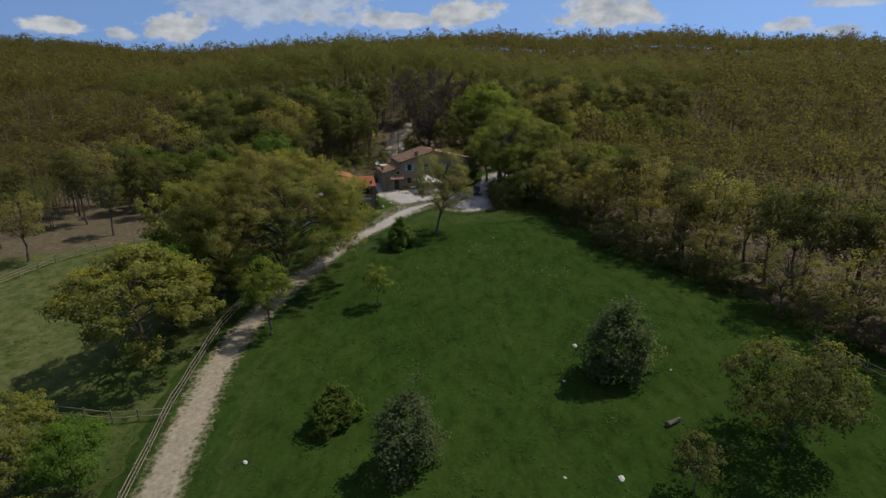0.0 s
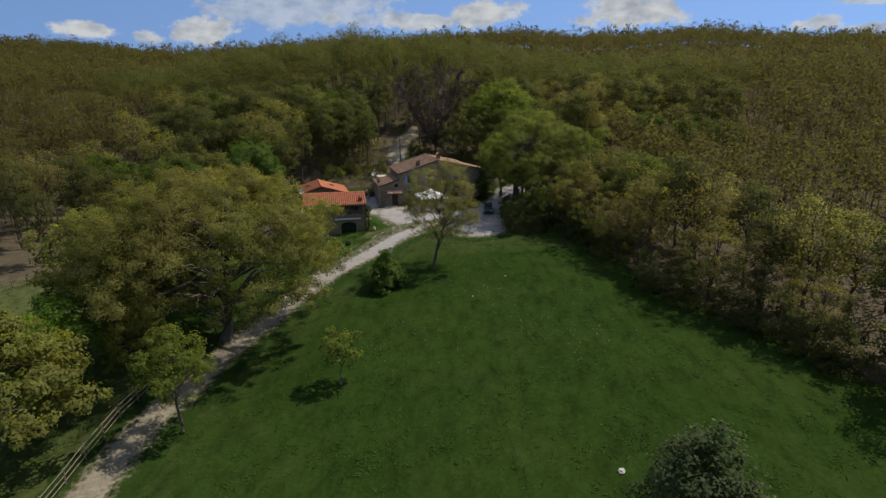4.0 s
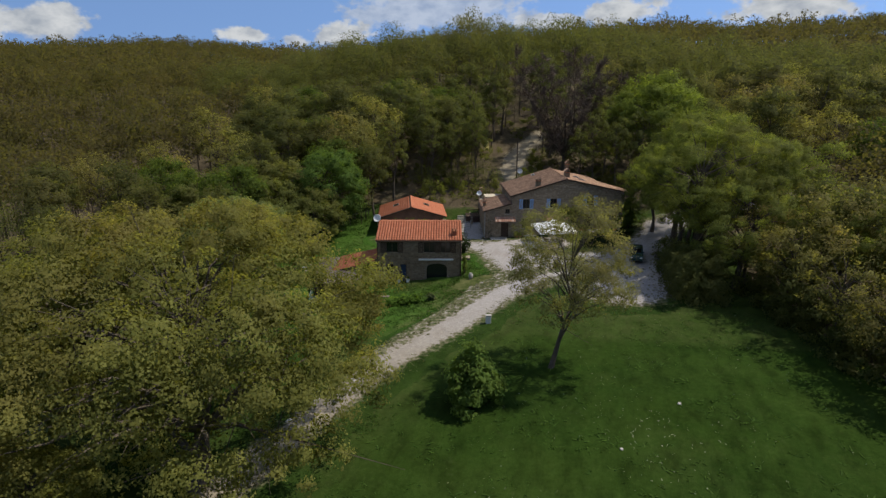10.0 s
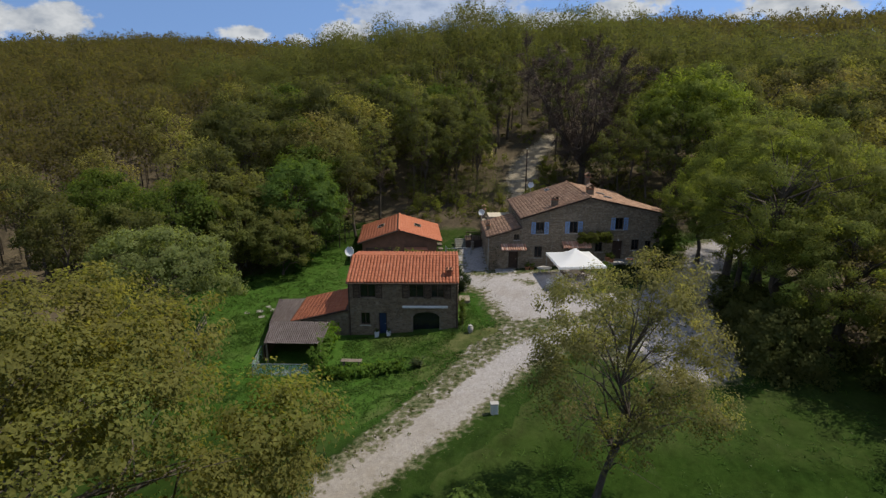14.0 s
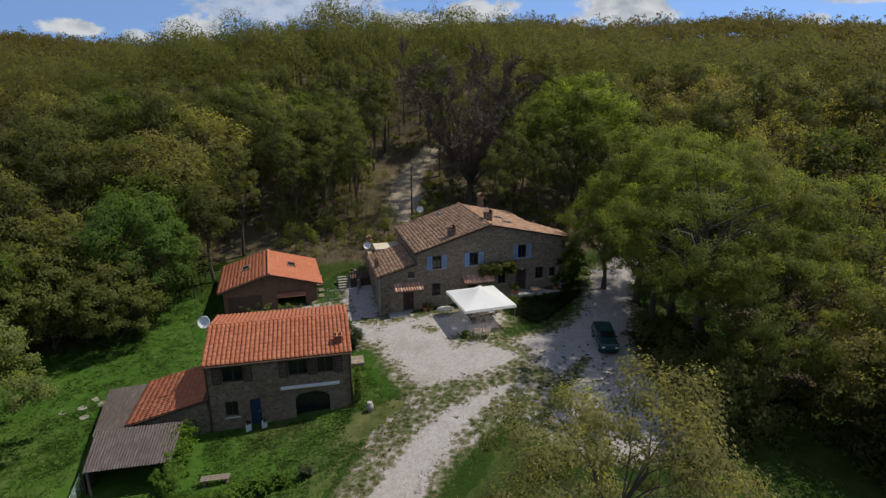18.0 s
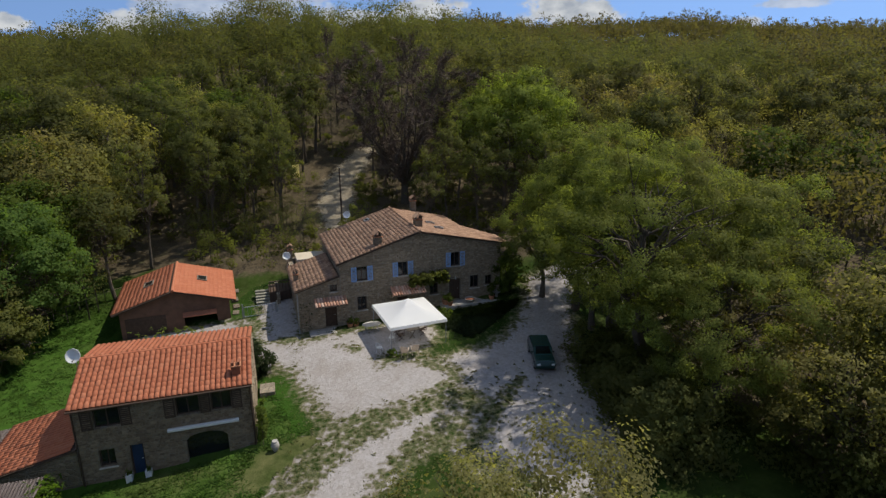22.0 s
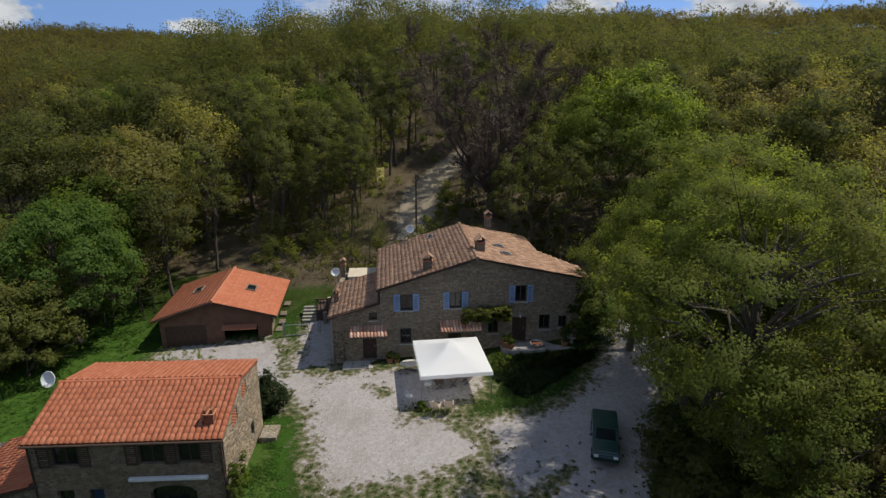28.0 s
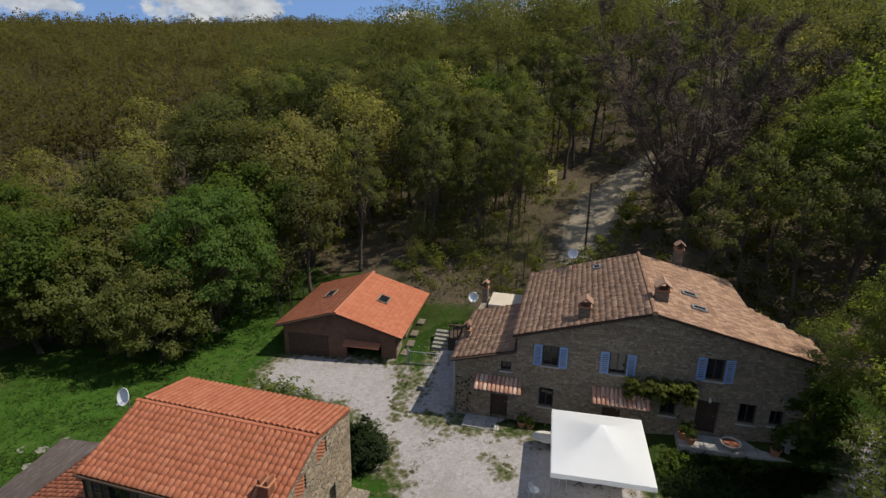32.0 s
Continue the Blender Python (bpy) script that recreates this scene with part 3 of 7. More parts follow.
def grid_mesh(name, xs, ys, z, keep=None):
    """A sheet over the grid lines xs, ys at heights z[j, i]."""
    nx, ny = len(xs), len(ys)
    X, Y = np.meshgrid(xs, ys)
    co = np.stack([X, Y, z], -1).reshape(-1, 3)
    i, j = np.meshgrid(np.arange(nx - 1), np.arange(ny - 1))
    a = (j * nx + i).ravel()
    q = np.stack([a, a + 1, a + nx + 1, a + nx], -1)
    if keep is not None:
        q = q[keep.ravel()[q].all(1)]
        used, q = np.unique(q, return_inverse=True)
        q = q.reshape(-1, 4)
        co = co[used]
    else:
        used = None
    return quads_mesh(name, co, q), used


def quads_mesh(name, co, q, soft_normals=None):
    """A mesh from arrays of corners and of faces with equally many sides."""
    me = bpy.data.meshes.new(name)
    me.vertices.add(len(co))
    me.vertices.foreach_set("co", np.ascontiguousarray(co, np.float32).ravel())
    me.loops.add(q.size)
    me.loops.foreach_set("vertex_index", np.ascontiguousarray(q, np.int32).ravel())
    me.polygons.add(len(q))
    me.polygons.foreach_set("loop_start", np.arange(0, q.size, q.shape[1], dtype=np.int32))
    if soft_normals is not None:
        a = me.attributes.new("custom_normal", "FLOAT_VECTOR", "POINT")
        a.data.foreach_set("vector", np.ascontiguousarray(soft_normals, np.float32).ravel())
    me.update(calc_edges=True)
    return me


def spread(lo, hi, fine_lo, fine_hi, step, grow=1.16):
    """Grid lines: even between fine_lo and fine_hi, wider and wider beyond."""
    mid = list(np.arange(fine_lo, fine_hi + step / 2, step))
    up, s = [mid[-1]], step
    while up[-1] < hi:
        s *= grow
        up.append(up[-1] + s)
    down, s = [mid[0]], step
    while down[-1] > lo:
        s *= grow
        down.append(down[-1] - s)
    return np.array(down[:0:-1] + mid + up[1:])


gx, gy = spread(-2600, 2600, -62, 42, 0.9), spread(-900, 3200, 15, 160, 0.9)
GX, GY = np.meshgrid(gx, gy)
gz = H(GX, GY) + 0.05 * np.sin(GX * 1.9) * np.cos(GY * 1.7)
me, _ = grid_mesh("ground", gx, gy, gz)
ground = link("ground", me, M_GRASS)
tagged(ground, "lush green meadow rising into a wooded hillside", "ground", kind="structure")
WOOD_EDGE = [(13.5, 99), (15.5, 90), (19.5, 73), (27, 62), (33, 48), (38, 36), (44, 20), (50, -20)]


def edge_x(y):
    """Where the wood's edge lies beside the meadow, by y."""
    ys = [p[1] for p in WOOD_EDGE][::-1]
    xs = [p[0] for p in WOOD_EDGE][::-1]
    return np.interp(y, ys, xs)


wf = np.maximum(np.clip((GY - 121 - 0.10 * np.abs(GX + 8)) / 6, 0, 1), np.clip((GX - edge_x(GY) - 2.2) / 3.0, 0, 1) * (GY < 135))
wf = np.maximum(wf, np.clip((GY - (100 + 0.25 * (GX + 60))) / 8, 0, 1) * (GX < -36))
wf = np.maximum(wf, np.clip((GY - 74 - 0.35 * (GX + 62)) / 4, 0, 0.9) * (GX < -47))
dry = np.clip((-27 - GX) / 8, 0, 0.85) * np.clip((100 - GY) / 10, 0, 1) + 0.5 * np.exp(-((GX + 25.5) / 2.5) ** 2) * (GY < 62)
dry += 0.75 * np.exp(-np.clip(gravel_sd(GX, GY) - 0.5, 0, 50) / 1.6) * (GY < 128) + 0.15 * (GY > 86) + 0.8 * np.exp(-np.clip(np.minimum.reduce([seg_dist(GX, GY, line) for line in FRINGE]), 0, 50) / 0.8)
for bx, by, br in BALD:
    dry += 0.7 * np.exp(-((GX - bx) ** 2 + (GY - by) ** 2) / br ** 2)
att = me.attributes.new("lush", "FLOAT", "POINT")
att.data.foreach_set("value", lush(GX, GY).ravel().astype(np.float32))
att = me.attributes.new("dry", "FLOAT", "POINT")
att.data.foreach_set("value", np.clip(dry, 0, 1).ravel().astype(np.float32))
att = me.attributes.new("wood_floor", "FLOAT", "POINT")
att.data.foreach_set("value", wf.ravel().astype(np.float32))


def gravel_sheet(name, lines, label, category, lift):
    pts = np.array([p for line in lines for p in line])
    m0, m1 = (pts[:, :2] - pts[:, 2:]).min(0) - 3.5, (pts[:, :2] + pts[:, 2:]).max(0) + 3.5
    xs, ys = np.arange(m0[0], m1[0], 0.45), np.arange(m0[1], m1[1], 0.45)
    X, Y = np.meshgrid(xs, ys)
    d = np.full(X.shape, 1e9)
    for line in lines:
        d = np.minimum(d, seg_dist(X, Y, line))
    z = H(X, Y) + lift - 0.10 * np.clip((d - 1.6) / 1.2, 0, 1)
    me, used = grid_mesh(name, xs, ys, z, d < 3.0)
    slope = np.interp(Y, [82, 97], [0.78, 0.50])
    c = me.attributes.new("lush", "FLOAT", "POINT")
    c.data.foreach_set("value", lush(X, Y).ravel()[used].astype(np.float32))
    dust = np.interp(Y, [66, 96, 128, 134], [0.9, 0.0, 0.0, 0.9])
    b = me.attributes.new("dust", "FLOAT", "POINT")
    b.data.foreach_set("value", dust.ravel()[used].astype(np.float32))
    w = me.attributes.new("wood_floor", "FLOAT", "POINT")
    w.data.foreach_set("value", np.interp(Y, [124, 130], [0, 1]).ravel()[used].astype(np.float32))
    weedy = np.minimum.reduce([seg_dist(X, Y, line) for line in FRINGE])
    worn = np.maximum(gravel_sd(X, Y), -np.interp(Y, [55, 92], [0.50, 1.2])) * slope + 0.42
    worn += (0.74 - worn) * np.exp(-np.clip(weedy, 0, 9) ** 2 / 0.20)
    middle = seg_dist(X, Y, [(x, y, 0.0) for x, y, half in TRACK])
    worn += 0.15 * np.exp(-(middle / 0.42) ** 2) * np.clip((95 - Y) / 4, 0, 1)
    a = me.attributes.new("edge", "FLOAT", "POINT")
    a.data.foreach_set("value", worn.ravel()[used].astype(np.float32))
    return tagged(link(name, me, M_GRAVEL), label, category, kind="structure")


gravel_sheet("track", [TRACK], "pale gravel farm track with grassy edges", "track", 0.085)
gravel_sheet("gravel_yard", [YARD, GARAGE_YARD, SIDE_LANE], "pale gravel yard between the farm buildings", "yard", 0.10)
gravel_sheet("lane", [LANE], "gravel lane in the dappled shade of big trees", "lane", 0.092)
gravel_sheet("wood_track", [WOOD_TRACK], "dirt track climbing into the wood", "track", 0.09)


# ---- trees ----
def leaf_quads(rng, centres, radii, per, size, flat=0.75, hubs=None):
    """Small bent leaf sprays round the centres, turned away from their hubs: arrays of corners, faces and soft normals."""
    c = np.repeat(centres, per, 0)
    r = np.repeat(radii, per)[:, None]
    k = len(c)
    d = rng.normal(size=(k, 3))
    d /= np.linalg.norm(d, axis=1)[:, None] + 1e-9
    p = c + d * r * (rng.random((k, 1)) ** 0.45) * np.array([1, 1, flat])
    if hubs is None:
        hubs = np.array([[centres[:, 0].mean(), centres[:, 1].mean(), centres[:, 2].mean() - 0.3 * np.ptp(centres[:, 2])]]).repeat(len(centres), 0)
    out = p - np.repeat(hubs, per, 0)
    out /= np.linalg.norm(out, axis=1)[:, None] + 1e-9
    n = out * 0.75 + d * 0.35 + rng.normal(size=(k, 3)) * 0.38 + np.array([0, 0, 0.35])
    n /= np.linalg.norm(n, axis=1)[:, None] + 1e-9
    a = np.cross(n, rng.normal(size=(k, 3)))
    a /= np.linalg.norm(a, axis=1)[:, None] + 1e-9
    b = np.cross(n, a)
    s = size * (0.6 + 0.8 * rng.random((k, 1)))
    w = s * (0.55 + 0.3 * rng.random((k, 1)))
    co = np.stack([p - a * s, p + a * s * 0.55 - b * w, p + a * s * 0.7 + b * w + n * s * 0.15], 1).reshape(-1, 3)
    soft = out * 0.40 + d * 0.35 + n * 0.45 + np.array([0, 0, 0.60])
    soft /= np.linalg.norm(soft, axis=1)[:, None] + 1e-9
    return co, np.arange(3 * k).reshape(-1, 3), np.repeat(soft, 3, 0)


def crown_centres(rng, n, rx, rz, z0, lumps=0.35, hollow=0.35):
    """Places of leaf sprays over an uneven crown that begins at height z0."""
    d = rng.normal(size=(n, 3))
    d /= np.linalg.norm(d, axis=1)[:, None]
    ph = rng.random(6) * 6.28
    az, el = np.arctan2(d[:, 1], d[:, 0]), d[:, 2]
    lump = 1 + lumps * (np.sin(2 * az + ph[0]) * 0.4 + np.sin(3 * az + ph[1] + 2 * el) * 0.4 + np.sin(5 * az + ph[2] - 3 * el) * 0.3)
    r = (hollow + (1 - hollow) * rng.random(n) ** 0.5) * lump
    c = d * r[:, None] * np.array([rx, rx, rz])
    taper = 1 - 0.22 * np.clip(c[:, 2] / rz, -1, 1)
    c[:, :2] *= taper[:, None]
    c[:, 2] += z0 + rz
    return c


def crown_lobes(rng, count, rx, rz, z0, size=0.42):
    """Foliage masses that together make a crown: their middles and radii (across, up)."""
    k = np.arange(count) + 0.5
    el = 1 - 1.62 * k / count
    az = 2.39996 * k + rng.uniform(0, 6.28)
    ring = np.sqrt(1 - el ** 2)
    d = np.stack([ring * np.cos(az), ring * np.sin(az), el], -1) + rng.normal(size=(count, 3)) * 0.10
    r = size * rng.uniform(0.72, 1.22, count)
    mid = d * (1.0 - r * rng.uniform(0.75, 1.05, count))[:, None] * np.array([rx, rx, rz])
    mid[:, 2] += z0 + rz
    return mid, np.stack([r * rx, r * rx, r * min(rx, rz) * 0.85], -1)


def lobed_centres(rng, n, mid, rad):
    """Places of leaf sprays on the outsides of the masses, and the mass to which each belongs."""
    own = rng.choice(len(mid), n, p=rad[:, 0] ** 2 / (rad[:, 0] ** 2).sum())
    d = rng.normal(size=(n, 3)) + np.array([0, 0, 0.45])
    out = mid[own] - mid.mean(0)
    d += 0.6 * out / (np.linalg.norm(out, axis=1)[:, None] + 1e-9)
    d /= np.linalg.norm(d, axis=1)[:, None] + 1e-9
    c = mid[own] + d * rad[own] * (0.30 + 0.75 * rng.random((n, 1)) ** 0.5)
    return c, mid[own]


def chain(bm, pts, radii, n=6, weld=None):
    """A bent, tapering branch as one skin; its foot grows out of the vertex weld. Gives its rings."""
    rings = []
    for k, (p, r) in enumerate(zip(pts, radii)):
        d = Vector(pts[min(k + 1, len(pts) - 1)]) - Vector(pts[max(k - 1, 0)])
        q = d.to_track_quat("Z", "Y").to_matrix()
        rings.append([bm.verts.new(Vector(p) + q @ Vector((r * math.cos(2 * math.pi * i / n), r * math.sin(2 * math.pi * i / n), 0))) for i in range(n)])
    if weld is not None:
        bm.verts.remove(rings[0][0])
        rings[0][0] = weld
    for a, b in zip(rings, rings[1:]):
        for i in range(n):
            bm.faces.new((a[i], a[(i + 1) % n], b[(i + 1) % n], b[i]))
    return rings


def limb_tree(rng, height, r0, fork, tips, spread_r, top, n=7):
    """Trunk and limbs that reach towards the tips, as one skin."""
    bm = bmesh.new()
    lean = Vector(rng.normal(size=3) * 0.03 * height)
    lean.z = 0
    f = Vector((lean.x * 0.5, lean.y * 0.5, fork))
    crown = Vector((lean.x, lean.y, top))
    pts = [Vector((0, 0, -0.5)), Vector((0, 0, 0.25)), Vector((lean.x * 0.1 + 0.05, lean.y * 0.3, fork * 0.5)), f]
    rad = [r0 * 1.55, r0 * 1.12, r0 * 0.95, r0 * 0.8]
    for k in range(1, 7):
        wob = Vector((rng.normal(), rng.normal(), 0)) * 0.018 * height * (k < 6)
        pts.append(f.lerp(crown, k / 6) + wob)
        rad.append(r0 * (0.8 - 0.72 * k / 6))
    rings = chain(bm, pts, rad, n)
    for tip in tips:
        t = Vector(tip)
        u = min(0.85, max(0.0, (t.z - fork) / max(0.5, top - fork) - 0.25))
        k = 3 + round(u * 5)
        s = pts[k]
        t = s.lerp(t, 0.84)
        m1 = s.lerp(t, 0.5) + Vector((0, 0, 0.12 * (t - s).length)) * (0.4 + rng.random())
        m2 = m1.lerp(t, 0.5) + Vector(rng.normal(size=3) * 0.04 * (t - m1).length)
        ra = r0 * (0.42 - 0.25 * u)
        limb = chain(bm, [s, m1, m2, t], [ra, ra * 0.6, ra * 0.35, 0.012], 5, rings[k][int(rng.integers(n))])
        for _ in range(3):
            c = int(rng.integers(1, 3))
            e = m1.lerp(t, 0.2 + 0.6 * rng.random()) + Vector(rng.normal(size=3) * spread_r * 0.22)
            chain(bm, [(m1, m1, m2)[c], e], [ra * 0.3, 0.008], 4, limb[c][int(rng.integers(5))])
    return bm


def tree(name, seed, height, rx, fork, r0, sprays, per, size, mat, label, category="tree", spray_r=0.55, tips=16, lobes=18, lobe=0.44):
    """A broad-leaved tree at the origin: a trunk with limbs and a crown of many small leaves."""
    rng = np.random.default_rng(seed)
    root = thing(name, label, category)
    rz = (height - fork) / 2
    mid, rad = crown_lobes(rng, lobes, rx, rz, fork, lobe)
    c, hubs = lobed_centres(rng, sprays, mid, rad)
    ends = np.concatenate([mid, c[rng.integers(len(c), size=max(0, tips - lobes))]])[:max(tips, lobes)]
    me = bpy.data.meshes.new("trunk")
    bm = limb_tree(rng, height, r0, fork, ends, rx, height - 0.35 * rz)
    bm.to_mesh(me)
    bm.free()
    link("trunk", me, M_BARK, root)
    rr = spray_r * (0.7 + 0.7 * rng.random(len(c)))
    link("crown", quads_mesh("crown", *leaf_quads(rng, c, rr, per, size, hubs=hubs)), mat, root)
    return root


def bush(name, seed, rx, height, sprays, per, size, mat, label, category="bush"):
    """A bush that is leafy down to the ground, on a few stems."""
    rng = np.random.default_rng(seed)
    root = thing(name, label, category)
    c = crown_centres(rng, sprays, rx, height * 0.5, 0.0, 0.42, 0.5)
    c[:, :2] *= (1.12 - 0.42 * np.clip(c[:, 2] / height, 0, 1))[:, None]
    c[:, 2] = np.maximum(c[:, 2], 0.12)
    bm = bmesh.new()
    for k in range(7):
        e = c[rng.integers(len(c))]
        tube(bm, (0.12 * rng.normal(), 0.12 * rng.normal(), -0.2), (e[0] * 0.7, e[1] * 0.7, max(0.4, e[2] * 0.8)), 0.05, 0.015, 5)
    part("stem", bm, M_BARK, root)
    co, q, sn = leaf_quads(rng, c, 0.30 * (0.7 + 0.7 * rng.random(len(c))) * rx / 1.3, per, size)
    co[:, 2] = np.maximum(co[:, 2], -0.05)
    link("foliage", quads_mesh("foliage", co, q, sn), mat, root)
    return root


def bare_tree(name, seed, height, label):
    """A wide tree still without leaves: limbs, branches and a haze of twigs."""
    rng = np.random.default_rng(seed)
    root = thing(name, label, "tree")
    bm = bmesh.new()
    foot = chain(bm, [(0, 0, -0.6), (0, 0, 0.6), (0, 0, 2.2)], [0.6, 0.45, 0.36], 9)
    twigs = []
    for k in range(15):
        az, lean = k * 2.4 + rng.random(), 0.2 + 0.75 * rng.random()
        d = Vector((math.cos(az) * lean, math.sin(az) * lean, 1.0)).normalized()
        p, ln, r = Vector((0, 0, 1.8 + 0.6 * rng.random())), height * (0.72 + 0.25 * rng.random()), 0.2
        ring = foot
        for s in range(5):
            q = p + (d * ln / 5) + Vector(rng.normal(size=3) * 0.22)
            ring = chain(bm, [p, q], [r, r * 0.66], 6, ring[-1][k % 5])
            for _ in range(5):
                e = q + (d * 0.8 + Vector(rng.normal(size=3))).normalized() * (1.1 + 1.5 * rng.random())
                chain(bm, [q, e], [r * 0.35, 0.012], 4, ring[1][len(twigs) % 6])
                twigs.append((q, e))
            p, r = q, r * 0.66
            d = (d + Vector((0, 0, 0.12))).normalized()
    part("trunk", bm, M_BARK, root)
    # twigs: slim three-cornered shoots
    base = np.array([list(e) for q, e in twigs])
    dirs = np.array([list((e - q).normalized()) for q, e in twigs])
    reps = 80
    c = np.repeat(base, reps, 0) - np.repeat(dirs, reps, 0) * rng.random((len(base) * reps, 1)) * 1.3
    dd = np.repeat(dirs, reps, 0) * 0.7 + rng.normal(size=c.shape) * 0.6
    dd /= np.linalg.norm(dd, axis=1)[:, None]
    ln = 0.35 + 0.6 * rng.random((len(c), 1))
    sd = np.cross(dd, rng.normal(size=c.shape))
    sd /= np.linalg.norm(sd, axis=1)[:, None]
    w = 0.019
    co = np.stack([c - sd * w, c + sd * w, c + dd * ln + sd * w * 0.4, c + dd * ln - sd * w * 0.4], 1).reshape(-1, 3)
    link("branchwork", quads_mesh("branchwork", co, np.arange(len(co)).reshape(-1, 4)), M_TWIG, root)
    return root


def at(ob, x, y, scale=1.0, rz=0.0, sink=0.05):
    """Stands a thing on the ground."""
    ob.matrix_world = pose(x, y, h(x, y) - sink, 0, 0, rz) @ Matrix.Scale(scale, 4)
    return ob


def again(ob, x, y, scale=1.0, rz=0.0, sink=0.05):
    """Another of the same kind."""
    c = copy_thing(ob, pose(0, 0, 0))
    return at(c, x, y, scale, rz, sink)


# single trees of the meadow
at(tree("oak", 11, 15.6, 10.8, 1.3, 0.50, 1500, 124, 0.072, M_LEAF_OLD, "great spreading oak in young yellow-green leaf beside the track", tips=48, spray_r=0.62, lobes=60, lobe=0.27), -19.8, 65.4, 1.06)
oak_wide = at(tree("oak", 12, 10.2, 6.1, 1.4, 0.32, 460, 60, 0.12, M_LEAF_OAK, "rounded oak in young yellow-green leaf", tips=24, spray_r=0.55, lobes=24, lobe=0.33), -27.6, 47.0, 1.12)
again(oak_wide, -29.2, 31.5, 0.66, 130)
again(oak_wide, -23.6, 24.5, 0.5, 20)
at(tree("small_tree", 24, 5.6, 2.7, 0.5, 0.12, 170, 70, 0.075, M_LEAF_BRIGHT, "bushy small tree in bright fresh green leaf by the fence", tips=10, spray_r=0.5), -24.4, 31.2)
hedge_green = at(tree("green_tree", 25, 8.2, 3.4, 1.2, 0.18, 260, 60, 0.09, M_LEAF_BRIGHT, "dense small tree in fresh green leaf beside the wide oak", tips=14, spray_r=0.5), -28.6, 53.6, 1.1)
at(tree("green_tree", 47, 11.8, 5.0, 0.6, 0.28, 520, 60, 0.105, M_LEAF_GARAGE, "dense broad tree in deep fresh green leaf beside the garage", tips=22, spray_r=0.6, lobes=34, lobe=0.30), -34.8, 114.8, 1.08)
edge_bushy = at(tree("small_tree", 48, 7.6, 3.9, 0.3, 0.16, 330, 56, 0.10, M_LEAF_EDGE, "bushy olive-leaved tree at the foot of the green tree", tips=14, spray_r=0.5, lobes=26, lobe=0.32), -34.4, 109.6)
for ex, ey, es, ez in ((-39.6, 109.0, 1.15, 70), (-45.2, 107.4, 1.05, 190), (-51.0, 106.0, 1.15, 280), (-40.5, 113.6, 1.4, 150), (-57.0, 103.6, 1.1, 20), (-46.5, 112.0, 1.5, 330)):
    again(edge_bushy, ex, ey, es, ez)
again(oak_wide, -33.0, 79.0, 0.80, 60)
again(oak_wide, -28.0, 67.5, 1.32, 250)
again(oak_wide, -25.2, 60.2, 0.52, 310)
again(hedge_green, -31.2, 61.0, 1.0, 80)
at(tree("sapling", 13, 8.2, 2.6, 1.7, 0.13, 190, 40, 0.09, M_LEAF_LIME, "slim young oak in pale green leaf by the track", tips=12, spray_r=0.42, lobes=12), -17.3, 51.6, 1.02)
at(tree("sapling", 14, 4.4, 1.35, 0.9, 0.06, 80, 16, 0.10, M_LEAF_LIME, "thin sapling in the meadow with sparse pale leaves", tips=9, spray_r=0.34, lobes=9), -7.2, 57.2, 1.2)
young = at(tree("oak", 15, 13.2, 4.3, 2.0, 0.19, 420, 88, 0.056, M_LEAF_YOUNG, "young oak with thin leaf showing its limbs", tips=36, spray_r=0.5, lobes=34, lobe=0.30), -0.95, 80.4, 1.0, 40)
young.matrix_world = pose(-1.05, 80.4, h(-1.05, 80.4) - 0.05, 0, 7, 0)
at(bush("bush", 16, 1.85, 4.0, 260, 60, 0.115, M_LEAF_LAUREL, "bright green laurel-like bush in the meadow"), -5.95, 75.6)
at(bush("bush", 17, 1.8, 3.2, 150, 26, 0.13, M_LEAF_GREEN, "round green shrub in the meadow"), -8.3, 37.4)
at(bush("bush", 18, 2.4, 6.0, 240, 26, 0.12, M_LEAF_GREY, "tall grey-green shrub in the meadow", "shrub"), -2.4, 32.6)
at(bush("bush", 19, 2.9, 6.4, 330, 28, 0.13, M_LEAF_GREY, "large grey-green rounded shrub in the meadow", "shrub"), 14.6, 42.2)
at(tree("small_tree", 20, 4.4, 1.6, 0.7, 0.06, 90, 14, 0.10, M_LEAF_SLIM, "small brownish young tree", tips=9, spray_r=0.34), 15.6, 29.2)
at(tree("small_tree", 21, 7.8, 4.2, 0.9, 0.14, 380, 30, 0.11, M_LEAF_SLIM, "bushy young oak in olive leaf", tips=18, spray_r=0.5), 23.2, 32.8)
willow = at(tree("willow", 22, 8.8, 5.4, 0.6, 0.24, 420, 90, 0.085, M_LEAF_WILLOW, "soft pale green rounded tree by the paddock", tips=16, lobes=30, lobe=0.36), -35.6, 93.2, 1.14)
at(bare_tree("bare_tree", 23, 17.5, "large tree still bare of leaves behind the farmhouse"), -3.3, 138.6, 1.06)

